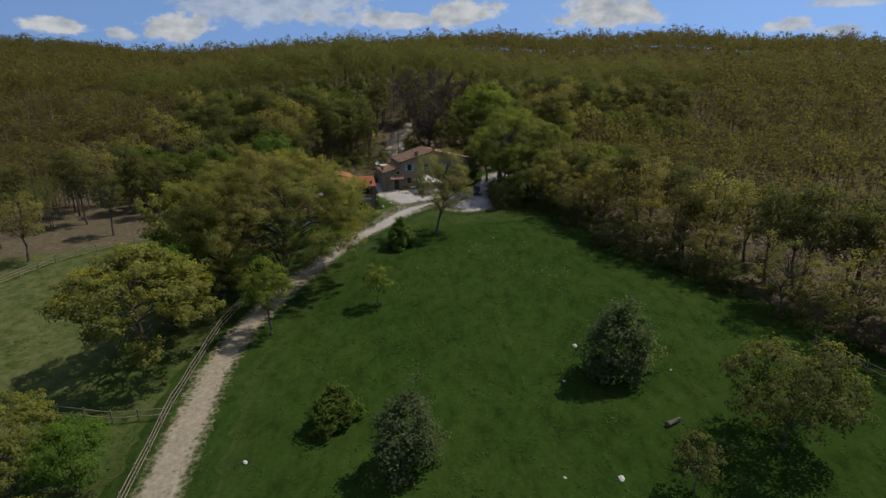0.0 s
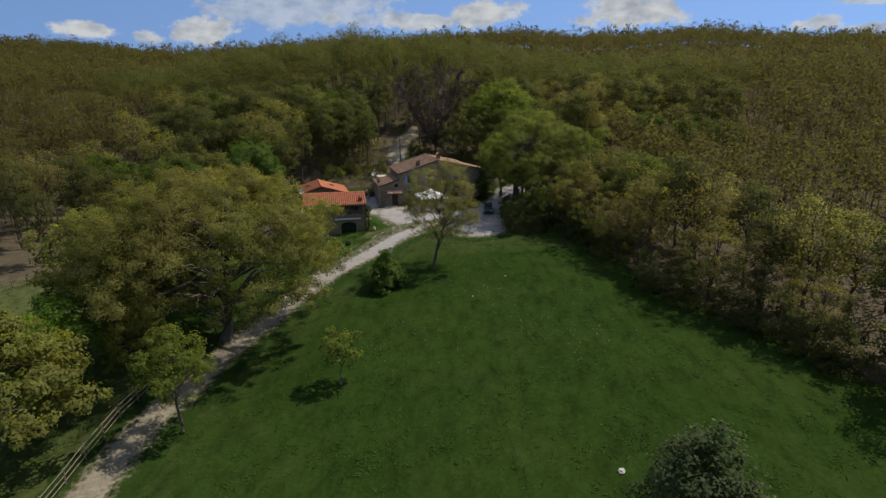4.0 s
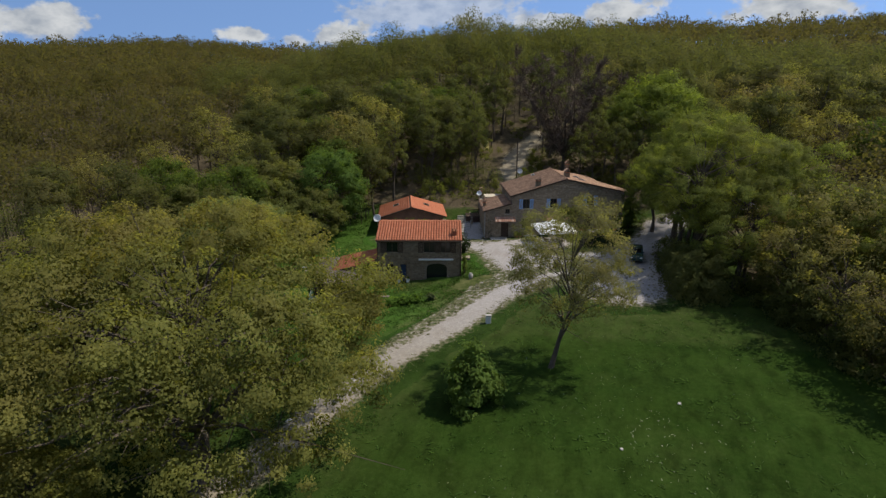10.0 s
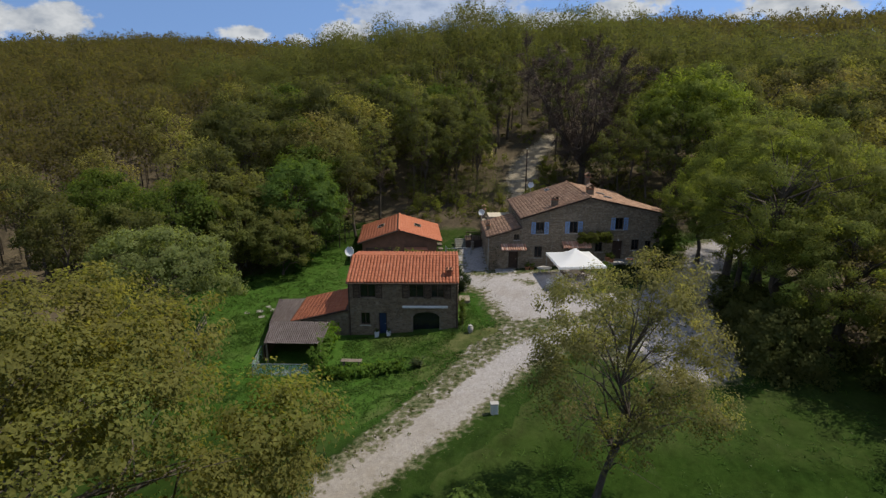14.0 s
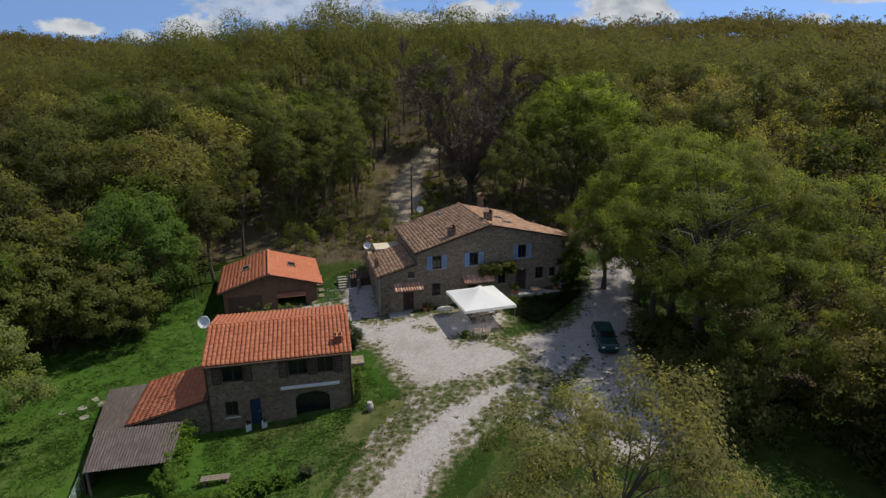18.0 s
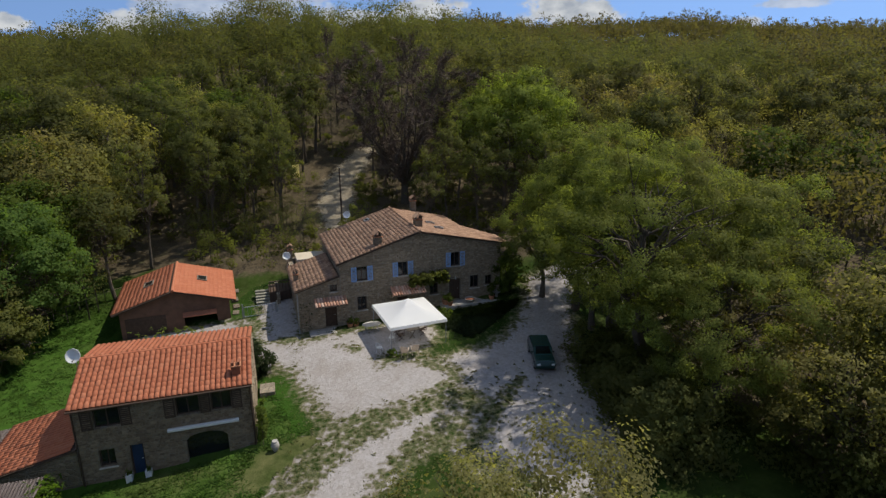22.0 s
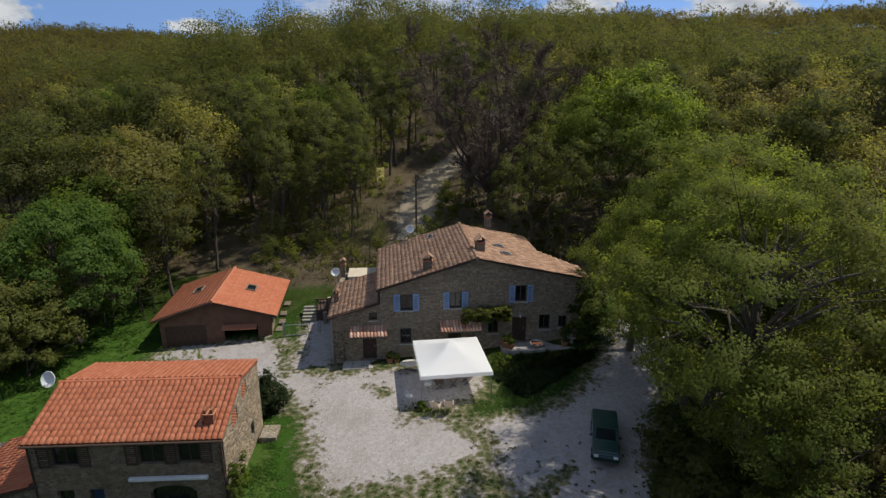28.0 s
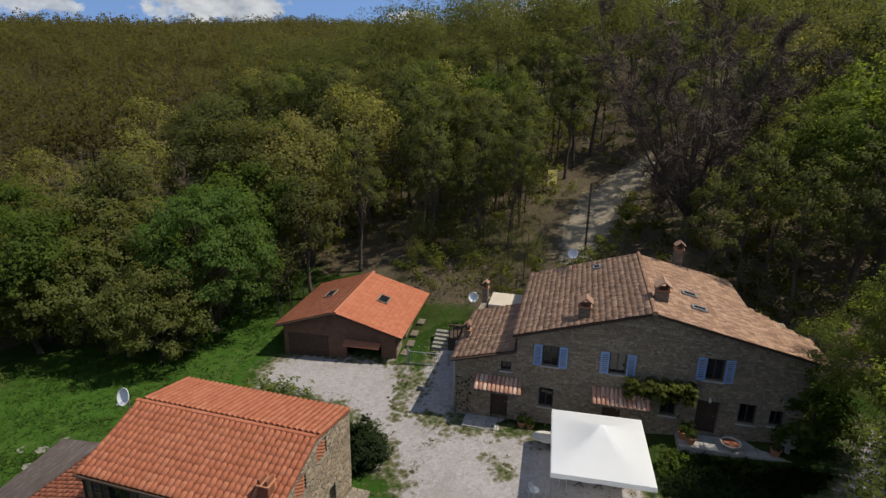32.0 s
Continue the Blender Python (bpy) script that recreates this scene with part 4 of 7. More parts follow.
# trees of the wood's edge, built once and repeated
edge_oaks = [
    tree("oak_tree", 31, 11.5, 3.9, 2.8, 0.22, 105, 40, 0.125, M_LEAF_OLIVE, "oak at the wood's edge in young olive leaf", tips=6, spray_r=0.85),
    tree("oak_tree", 32, 12.5, 2.9, 3.4, 0.20, 110, 38, 0.135, M_LEAF_FAR, "tall oak of the wood in brownish young leaf", tips=6, spray_r=0.8),
    tree("oak_tree", 33, 10.5, 3.9, 1.4, 0.20, 230, 36, 0.135, M_LEAF_GREEN, "tree of the wood in fresh green leaf", tips=9, spray_r=0.75),
    tree("oak_tree", 34, 10.5, 4.1, 1.0, 0.22, 130, 44, 0.10, M_LEAF_OLIVE, "oak at the meadow's edge in young olive leaf", tips=10, spray_r=0.66),
    tree("oak_tree", 35, 14.0, 2.4, 2.6, 0.16, 96, 46, 0.10, M_LEAF_SLIM, "slender tall oak with a bare trunk and thin young leaf", tips=8, spray_r=0.55, lobes=16, lobe=0.5),
]

EDGE_SPOTS = []
rng = np.random.default_rng(5)
# a band along the meadow's edge: a dense first row, and two behind it
for y in np.arange(12, 104, 4.4):
    for k in range(3):
        if k == 0 and rng.random() < 0.22:
            continue
        EDGE_SPOTS.append((float(edge_x(y)) + 3.2 + k * 4.6 + rng.uniform(-1.3, 1.3), y + rng.uniform(-1.6, 1.6), (0.64 if k == 0 else 0.76) + 0.3 * rng.random(), 3 if k == 0 else None))
# the first rows behind the farm
for y in np.arange(128, 160, 5.4):
    for x in np.arange(-66, 62, 5.6):
        px, py = x + rng.uniform(-2, 2), y + rng.uniform(-2, 2)
        if py < 127 + 0.12 * abs(px + 6) - 6 * (px < -34) or gravel_sd(px, py) < 1.0:
            continue
        if math.hypot(px + 4.3, py - 139) < 6.0 or (abs(px + 4.3) < 5 and py < 139) or math.hypot(px - 10, py - 137.5) < 6.0:
            continue
        if -22 < px < 12 and py < 150 and rng.random() < 0.5:
            continue
        EDGE_SPOTS.append((px, py, 0.92 + 0.36 * rng.random(), None))
# beside the paddock
for x, y, s in ((-37, 121, 1.2), (-44, 106, 1.1), (-46, 115, 1.15), (-52, 108, 1.0), (-57, 101, 1.0), (-51, 98, 0.85), (-61, 93, 0.95), (-66, 99, 1.0), (-60, 112, 1.1), (-66, 106, 1.1), (-70, 90, 0.9), (-58, 74.5, 0.85), (-52.5, 86, 0.8), (-66, 80, 0.8), (-42, 99, 0.8), (-55, 122, 1.2), (-47, 125, 1.2), (-40, 129, 1.2), (-65, 118, 1.1), (-31, 122, 0.9), (-29.5, 127, 1.0), (-35, 126.5, 1.1)):
    EDGE_SPOTS.append((x, y, s, None))
for x, y, s in ((-10.2, 141.5, 0.95), (-10.8, 146.5, 1.0), (-9.0, 150.0, 1.05), (-19.6, 141.0, 0.95), (-17.2, 147.6, 1.0), (-20.8, 144.2, 0.9), (-21.6, 139.2, 0.85), (-7.5, 145.5, 1.05), (-22.0, 136.0, 0.9), (-24.5, 131.5, 0.9), (-20.2, 132.6, 0.85), (-26.8, 134.6, 0.95), (-24.2, 141.4, 0.9), (-28.4, 139.8, 1.0), (-18.0, 137.2, 0.8), (-23.4, 146.6, 1.0), (-14.6, 137.6, 0.75), (-14.9, 142.6, 0.85), (1.5, 132.0, 0.95), (4.8, 130.0, 0.9), (3.0, 136.0, 1.0), (7.6, 131.0, 0.95), (-0.8, 129.5, 0.8), (-8.6, 131.0, 0.85), (-17.5, 133.5, 0.9), (11.5, 129.0, 0.9)):
    EDGE_SPOTS.append((x, y, s, 4))
first = [True] * 5
GREEN_SPOTS = [(-52, 108), (-44, 106), (44.0, 128.0), (48.5, 133.0), (40.0, 134.5), (52, 127)]
EDGE_SPOTS += [(x, y, 1.0, 2) for x, y in GREEN_SPOTS[2:]]
CLEARING = [(-4.0, 106.0, 1.0), (-17.6, 144.2, 2.0)]
GLADE = [(-6.0, 126.0, 1.5), (-11.4, 136.0, 3.0), (-11.8, 144, 3.4), (-10.0, 150, 2.4)]
for px, py, s, k in EDGE_SPOTS:
    if py > 126 and min(seg_dist(np.array(px), np.array(py), CLEARING), seg_dist(np.array(px), np.array(py), GLADE)) < 0:
        continue
    if k is None:
        k = int(rng.choice(3, p=[0.40, 0.54, 0.06]))
    if -40 < px < -31 and 110 < py < 124:
        k = 2
    elif -34 < px < 16 and 126 < py < 153 and rng.random() < 0.85:
        k = 4
    if (px, py) in GREEN_SPOTS:
        k = 2
    if first[k]:
        at(edge_oaks[k], px, py, s, float(rng.uniform(0, 360)))
        first[k] = False
    else:
        again(edge_oaks[k], px, py, s, float(rng.uniform(0, 360)))

big_oak = at(tree("oak", 41, 12.5, 6.6, 2.6, 0.36, 460, 140, 0.066, M_LEAF_LANE, "big spreading oak overhanging the gravel lane", tips=28, spray_r=0.58, lobes=26, lobe=0.34), 15.0, 98.6, 0.85)
at(tree("oak", 46, 15.5, 7.4, 3.0, 0.44, 760, 124, 0.066, M_LEAF_LANE, "great spreading oak whose crown shades the lane and the parked car", tips=52, spray_r=0.6, lobes=46, lobe=0.27), 13.0, 104.4)
again(big_oak, 19.5, 107.0, 1.05, 100)
again(big_oak, 25.0, 90.0, 0.85, 220)
again(edge_oaks[3], 21.0, 92.5, 0.95, 70)
again(edge_oaks[0], 21.5, 94.5, 1.0, 200)
tall_oak = at(tree("oak", 43, 12.6, 4.8, 2.2, 0.28, 230, 150, 0.064, M_LEAF_LANE, "tall oak whose crown shades the farmhouse corner", tips=18, spray_r=0.56), 9.2, 117.6, 0.9)
again(tall_oak, 15.2, 116.8, 1.3, 310)
at(tree("oak", 44, 15.5, 5.2, 3.4, 0.34, 300, 150, 0.064, M_LEAF_LANE, "tall dense oak between the lane and the wood", tips=20, spray_r=0.6), 11.4, 114.6)
again(tall_oak, 13.2, 110.6, 1.2, 30)
again(tall_oak, 12.2, 108.4, 0.95, 140)
again(big_oak, 11.6, 110.8, 0.78, 30)
at(tree("green_tree", 42, 16.0, 7.0, 3.5, 0.42, 620, 60, 0.13, M_LEAF_FRESH, "tall broad tree in fresh green leaf behind the farmhouse", tips=24, spray_r=0.8), 10.0, 137.5)

# the far wood: many trees in one sheet of foliage
def far_wood(name, spots, leaves, size, mat, seed, label, rz=4.2, z0=3.4, lobes=9):
    """leaves: how many on each crown."""
    r = np.random.default_rng(seed)
    kinds = []
    for k in range(7):
        mid, rad = crown_lobes(r, lobes, 2.9 + 0.6 * r.random(), rz, z0, 0.52)
        c, hubs = lobed_centres(r, leaves, mid, rad)
        kinds.append(leaf_quads(r, c, np.full(leaves, 0.25), 1, size, hubs=hubs))
    trunk = np.array([[-0.12, 0, -1], [0.12, 0, -1], [0.05, 0, 7], [-0.05, 0, 7], [0, -0.12, -1], [0, 0.12, -1], [0, 0.05, 7], [0, -0.05, 7]])
    crowns, softs, faces, trunks, count = [], [], [], [], 0
    for x, y, s in spots:
        a = r.uniform(0, 6.283)
        ca, sn = math.cos(a), math.sin(a)
        rot = np.array([[ca, sn, 0], [-sn, ca, 0], [0, 0, 1]]) * np.array([1, 1, r.uniform(0.85, 1.25)]) * s
        o = np.array([x, y, h(x, y)])
        form, tri, soft = kinds[r.integers(7)]
        crowns.append(form @ rot + o)
        faces.append(tri + count)
        count += len(form)
        softs.append(soft @ (rot / s))
        trunks.append(trunk @ rot + o)
    co = np.concatenate(crowns)
    ob = link(name, quads_mesh(name, co, np.concatenate(faces), np.concatenate(softs)), mat)
    tagged(ob, label, "wood", kind="stuff")
    co = np.concatenate(trunks)
    t = link(name + "_trunks", quads_mesh(name + "_trunks", co, np.arange(len(co)).reshape(-1, 4)), M_BARK)
    tagged(t, "thin grey-brown trunks standing in the wood", "trunks", kind="stuff")


def in_view(x, y):
    """The wedge of land that the flight ever looks over."""
    return -1.45 * (y + 25) < x < 1.05 * (y + 30)


mid_spots, far_spots = [], []
for y in np.arange(12, 135, 5.0):
    for x in np.arange(float(edge_x(min(y, 99))) + 16, 110, 5.0):
        px, py = x + rng.uniform(-1.8, 1.8), y + rng.uniform(-1.8, 1.8)
        if in_view(px, py) and seg_dist(np.array(px), np.array(py), LANE) > 2:
            mid_spots.append((px, py, rng.uniform(0.8, 1.1)))
for y in np.arange(76, 135, 5.0):
    for x in np.arange(-150, -68, 5.0):
        px, py = x + rng.uniform(-1.8, 1.8), y + rng.uniform(-1.8, 1.8)
        if in_view(px, py) and py > 96 + 0.25 * (px + 60):
            mid_spots.append((px, py, rng.uniform(0.85, 1.15)))
for y in np.arange(128, 215, 5.0):
    for x in np.arange(-300, 220, 5.0):
        px, py = x + rng.uniform(-1.9, 1.9), y + rng.uniform(-1.9, 1.9)
        if in_view(px, py) and not (-68 < px < 63 and py < 159):
            mid_spots.append((px, py, rng.uniform(0.95, 1.35)))
for y in np.arange(215, 442, 6.8):
    for x in np.arange(-640, 420, 6.8):
        px, py = x + rng.uniform(-2.8, 2.8), y + rng.uniform(-2.8, 2.8)
        if in_view(px, py):
            far_spots.append((px, py, rng.uniform(0.95, 1.45)))
for y in (428, 436, 444):
    for x in np.arange(-600, 420, 4.4):
        far_spots.append((x + rng.uniform(-1.8, 1.8), y + rng.uniform(-2, 2), rng.uniform(0.55, 0.85)))
for y in (417, 424, 431, 438):
    for x in np.arange(-600, 420, 4.6):
        far_spots.append((x + rng.uniform(-1.8, 1.8), y + rng.uniform(-2, 2), rng.uniform(0.95, 1.2)))
crest = [p for p in mid_spots if 158 < p[1] < 212 and -95 < p[0] < 70]
mid_spots = [p for p in mid_spots if p not in crest]
far_wood("hill_wood", crest, 1250, 0.125, M_LEAF_FAR, 10, "oak wood on the hill behind the farm in young leaf", 4.8, 2.4, 12)
far_wood("wood", mid_spots, 330, 0.21, M_LEAF_RIDGE, 7, "dense oak wood in young olive-brown leaf")
far_wood("ridge_wood", [p for p in far_spots if p[1] > 405], 175, 0.34, M_LEAF_RIDGE, 9, "trees along the skyline in olive-brown spring leaf", 5.6, -1.6, 8)
far_wood("distant_wood", [p for p in far_spots if p[1] <= 405], 130, 0.34, M_LEAF_RIDGE, 8, "wooded ridge in olive-brown spring leaf", lobes=7)


low_spots = [(-45 + 19 * u + rng.uniform(-1.5, 1.5), 107 + 17 * u + rng.uniform(-1.0, 2.5), rng.uniform(0.4, 0.7)) for u in np.linspace(0, 0.66, 20)]
for y in np.arange(129, 160, 4.6):
    for x in np.arange(-68, 64, 5.0):
        px, py = x + rng.uniform(-2.2, 2.2), y + rng.uniform(-2.0, 2.0)
        if py < 128 + 0.12 * abs(px + 6) or min(gravel_sd(np.array(px), np.array(py)) - 2.0, seg_dist(np.array(px), np.array(py), CLEARING), seg_dist(np.array(px), np.array(py), GLADE)) < 0 or math.hypot(px + 4.3, py - 139) < 5 or (-15 < px < 8 and py < 146) or rng.random() < 0.25:
            continue
        low_spots.append((px, py, rng.uniform(0.55, 0.95)))
for _ in range(60):
    px, py = rng.uniform(-27, -12.8), rng.uniform(127, 143)
    if gravel_sd(np.array(px), np.array(py)) > 1.3:
        low_spots.append((px, py, rng.uniform(0.22, 0.42)))
for _ in range(44):
    low_spots.append((rng.uniform(-96, -64), rng.uniform(86, 114), rng.uniform(0.5, 0.9)))
far_wood("young_wood", low_spots, 560, 0.125, M_LEAF_SLIM, 12, "slim young trees between the trunks of the wood", 4.8, 1.4, 10)


# undergrowth on the floor of the wood behind the farm
r = np.random.default_rng(17)
ux, uy = r.uniform(-46, 34, 3600), 122 + 40 * r.random(3600) ** 1.2
keep = (uy > 124 + 0.10 * np.abs(ux + 8)) & (gravel_sd(ux, uy) > 0.8) & (np.sin(ux * 0.5) + np.sin(uy * 0.43 + ux * 0.2) + r.normal(size=3600) * 0.8 > 0.0)
ux, uy = ux[keep], uy[keep]
ex = r.uniform(12, 101, 2000)
ey = ex.copy()
ex = edge_x(ey) + 1.0 + 5.0 * r.random(2000) ** 1.4
bushy = np.sin(ey * 0.55) + np.sin(ey * 0.21 + 1.0) + r.normal(size=2000) * 0.7 > -0.3
ux, uy = np.concatenate([ux, ex[bushy]]), np.concatenate([uy, ey[bushy]])
lx, ly = r.uniform(8.6, 13.5, 520), r.uniform(93.5, 108.0, 520)
ux, uy = np.concatenate([ux, lx]), np.concatenate([uy, ly])
c = np.stack([ux, uy, H(ux, uy) + 0.15 + np.where(uy < 100, 4.2, 2.4) * r.random(len(ux)) ** 1.6], -1)
co, q, sn = leaf_quads(r, c, 0.4 + 0.5 * r.random(len(c)), 60, 0.105)
tagged(link("undergrowth", quads_mesh("undergrowth", co, q, sn), M_LEAF_SLIM), "loose green undergrowth among the trunks of the wood", "undergrowth", kind="stuff")

# ---- roofs and walls ----
def tile_mesh(w, l, rise, segs=4, lip=0.02):
    """One curved clay tile, w wide and l long, with a thin lower lip."""
    bm = bmesh.new()
    rows = []
    for y, k in ((0.0, 1.0), (l, 0.86)):
        rows.append([bm.verts.new((w / 2 * k * math.cos(math.pi * (1 - i / segs)), y, rise * k * math.sin(math.pi * i / segs) + (0.012 if y == 0 else -0.006))) for i in range(segs + 1)])
    low = [bm.verts.new((v.co.x * 0.86, 0.0, max(-0.012, v.co.z - lip))) for v in rows[0]]
    for i in range(segs):
        bm.faces.new((rows[0][i], rows[0][i + 1], rows[1][i + 1], rows[1][i]))
        bm.faces.new((low[i], low[i + 1], rows[0][i + 1], rows[0][i]))
    me = bpy.data.meshes.new("tile")
    bm.to_mesh(me)
    bm.free()
    return me


def tile_field(roof, origin, along, up, width, length, w, l, piece_mat, field_mat, rise, single, cut=None, over=1.14):
    """Lays rows of tiles over a slope. single(u, v): which tiles stay pieces of their own; cut(u, v): where tiles lie."""
    along, up = Vector(along).normalized(), Vector(up).normalized()
    nrm = along.cross(up).normalized()
    if nrm.z < 0:
        nrm = -nrm
    me = tile_mesh(w * over, l * 1.16, rise)
    me.polygons.foreach_set("use_smooth", [True] * len(me.polygons))
    me.materials.append(piece_mat)
    base = np.array([list(v.co) for v in me.vertices])
    faces = np.array([list(p.vertices) for p in me.polygons])
    r = random.Random(3)
    cos, qs, k, made = [], [], 0, 0
    for j in range(int(length / l)):
        for i in range(int(width / w)):
            u, v = (i + 0.5) * w, j * l
            if cut and not cut(u, v):
                continue
            p = Vector(origin) + along * (u + r.uniform(-0.008, 0.008)) + up * v + nrm * (0.018 + r.uniform(0, 0.012))
            m = Matrix((along, up, nrm)).transposed().to_4x4()
            m = Matrix.Translation(p) @ m @ Matrix.Rotation(r.uniform(-0.025, 0.025), 4, "Z") @ Matrix.Rotation(0.06, 4, "X")
            if made < 290 and single(u, v):
                ob = new("tile", me)
                ob.parent = roof
                ob.matrix_local = m
                made += 1
            else:
                a = np.array(m)
                cos.append(base @ a[:3, :3].T + a[:3, 3])
                qs.append(faces + k * len(base))
                k += 1
    if cos:
        f = link("tile_field", quads_mesh("tile_field", np.concatenate(cos), np.concatenate(qs)), field_mat, roof)
        tagged(f, kind="stuff")


def slab(corners, thick):
    """A roof plate: four corners and its thickness downwards."""
    bm = bmesh.new()
    t = [bm.verts.new(c) for c in corners]
    b = [bm.verts.new((c[0], c[1], c[2] - thick)) for c in corners]
    bm.faces.new(t)
    bm.faces.new(b[::-1])
    k = len(corners)
    for i in range(k):
        bm.faces.new((t[i], b[i], b[(i + 1) % k], t[(i + 1) % k]))
    bmesh.ops.recalc_face_normals(bm, faces=bm.faces[:])
    return bm


def wall(name, parent, mat, a0, a1, base, top, holes, thick, axis="x", off=0.0, label=""):
    """A thick wall from a0 to a1 with openings (a, z, a, z) cut through. top(a): its upper edge; axis: the way it runs; off: its outer face."""
    cuts = sorted({a0, a1, *[v for hl in holes for v in (hl[0], hl[2])], *[v for v in top[0] if a0 < v < a1]})
    tz = lambda a: float(np.interp(a, top[0], top[1]))
    bm = bmesh.new()
    for l, r_ in zip(cuts, cuts[1:]):
        mid = (l + r_) / 2
        gaps = sorted((hl[1], hl[3]) for hl in holes if hl[0] < mid < hl[2])
        z = base
        spans = []
        for g0, g1 in gaps:
            spans.append((z, z, g0, g0))
            z = g1
        spans.append((z, z, tz(l), tz(r_)))
        for zl, zr, tl, tr in spans:
            if tl - zl < 0.005:
                continue
            pts = [(l, zl), (r_, zr), (r_, tr), (l, tl)]
            f, b = [], []
            for a, zz in pts:
                p, q = (a, off, zz), (a, off + thick, zz)
                if axis == "y":
                    p, q = (off, a, zz), (off + thick, a, zz)
                f.append(bm.verts.new(p))
                b.append(bm.verts.new(q))
            bm.faces.new(f)
            bm.faces.new(b[::-1])
            for i in range(4):
                bm.faces.new((f[i], b[i], b[(i + 1) % 4], f[(i + 1) % 4]))
    bmesh.ops.remove_doubles(bm, verts=bm.verts[:], dist=0.0005)
    bmesh.ops.recalc_face_normals(bm, faces=bm.faces[:])
    return part(name, bm, mat, parent, label)


def window(parent, x0, z0, x1, z1, y, label="", frame_mat=None, sill=True, bars=1):
    """A recessed casement in a wall that faces -y."""
    w = new("window")
    w.parent = parent
    f = 0.07
    fm = frame_mat or M_WOOD_DK
    cs = [(x0, y, z0, x0 + f, y + 0.06, z1), (x1 - f, y, z0, x1, y + 0.06, z1), (x0 + f, y, z1 - f, x1 - f, y + 0.06, z1), (x0 + f, y, z0, x1 - f, y + 0.06, z0 + f)]
    for b in range(bars):
        c = x0 + (x1 - x0) * (b + 1) / (bars + 1)
        cs.append((c - 0.03, y + 0.003, z0 + f, c + 0.03, y + 0.057, z1 - f))
    part("frame", boxes(*cs), fm, w)
    part("pane", boxes((x0 + f, y + 0.025, z0 + f, x1 - f, y + 0.035, z1 - f)), M_GLASS, w, "dark glass")
    if sill:
        part("sill", boxes((x0 - 0.08, y - 0.30, z0 - 0.07, x1 + 0.08, y + 0.02, z0 - 0.003), bevel=0.01), M_PAVE, w)
    return w


def shutter(parent, x0, z0, x1, z1, y, mat, label, slats=9):
    """A louvred shutter leaf that lies open against the wall."""
    s = new("shutter")
    s.parent = parent
    tagged(s, label)
    f = 0.07
    part("frame", boxes((x0, y - 0.05, z0, x0 + f, y - 0.01, z1), (x1 - f, y - 0.05, z0, x1, y - 0.01, z1), (x0 + f, y - 0.05, z1 - f, x1 - f, y - 0.01, z1), (x0 + f, y - 0.05, z0, x1 - f, y - 0.01, z0 + f), (x0 + f, y - 0.05, (z0 + z1) / 2 - 0.03, x1 - f, y - 0.01, (z0 + z1) / 2 + 0.03)), mat, s)
    for k in range(slats):
        z = z0 + f + (z1 - z0 - 2 * f) * (k + 0.5) / slats
        bm = bmesh.new()
        box(bm, x0 + f, -0.006, -0.045, x1 - f, 0.006, 0.045, pose(0, y - 0.03, z, 28, 0, 0))
        part("slat", bm, mat, s)


def door(parent, x0, z0, x1, z1, y, mat, label=""):
    d = new("door")
    d.parent = parent
    tagged(d, label)
    part("frame", boxes((x0, y, z0, x0 + 0.08, y + 0.08, z1), (x1 - 0.08, y, z0, x1, y + 0.08, z1), (x0 + 0.08, y, z1 - 0.08, x1 - 0.08, y + 0.08, z1)), M_WOOD_DK, d)
    part("leaf", boxes((x0 + 0.08, y + 0.02, z0 + 0.02, x1 - 0.08, y + 0.07, z1 - 0.08)), mat, d)
    part("handle", boxes((x1 - 0.2, y - 0.03, z0 + 1.0, x1 - 0.12, y + 0.018, z0 + 1.04)), M_METAL, d, "metal handle")
    return d


def chimney(parent, x, y, z0, z1, w=0.55, mat=None, hat=True):
    """A stub of masonry with a gabled cap of tiles."""
    c = new("chimney")
    c.parent = parent
    mat = mat or M_STONE2
    part("shaft", boxes((x - w / 2, y - w / 2, z0, x + w / 2, y + w / 2, z1), bevel=0.02), mat, c)
    part("collar", boxes((x - w / 2 - 0.06, y - w / 2 - 0.06, z1 + 0.002, x + w / 2 + 0.06, y + w / 2 + 0.06, z1 + 0.07)), M_TERRA, c)
    for sx in (-1, 1):
        part("pier", boxes((x + sx * (w / 2 - 0.07) - 0.06, y - w / 2, z1 + 0.072, x + sx * (w / 2 - 0.07) + 0.06, y + w / 2, z1 + 0.28)), mat, c)
    if not hat:
        return c
    cap = bmesh.new()
    for sx in (-1, 1):
        box(cap, 0, -w / 2 - 0.1, 0, w * 0.78, w / 2 + 0.1, 0.05, pose(x + 0.0, y, z1 + 0.56, 0, 38 if sx > 0 else 180 - 38, 0))
    part("cap", cap, M_TILE_OLD, c)
    return c


def skylight(parent, m, w=0.8, l=1.0, frame_mat=None):
    """A roof window that lies on a slope. m: pose of its middle, z along the slope's normal."""
    s = new("skylight")
    s.parent = parent
    s.matrix_local = m
    f = 0.09
    part("frame", boxes((-w / 2, -l / 2, 0.0, -w / 2 + f, l / 2, 0.13), (w / 2 - f, -l / 2, 0.0, w / 2, l / 2, 0.13), (-w / 2 + f, -l / 2, 0.0, w / 2 - f, -l / 2 + f, 0.13), (-w / 2 + f, l / 2 - f, 0.0, w / 2 - f, l / 2, 0.13)), frame_mat or M_METAL, s)
    part("pane", boxes((-w / 2 + f, -l / 2 + f, 0.05, w / 2 - f, l / 2 - f, 0.09)), M_GLASS, s)


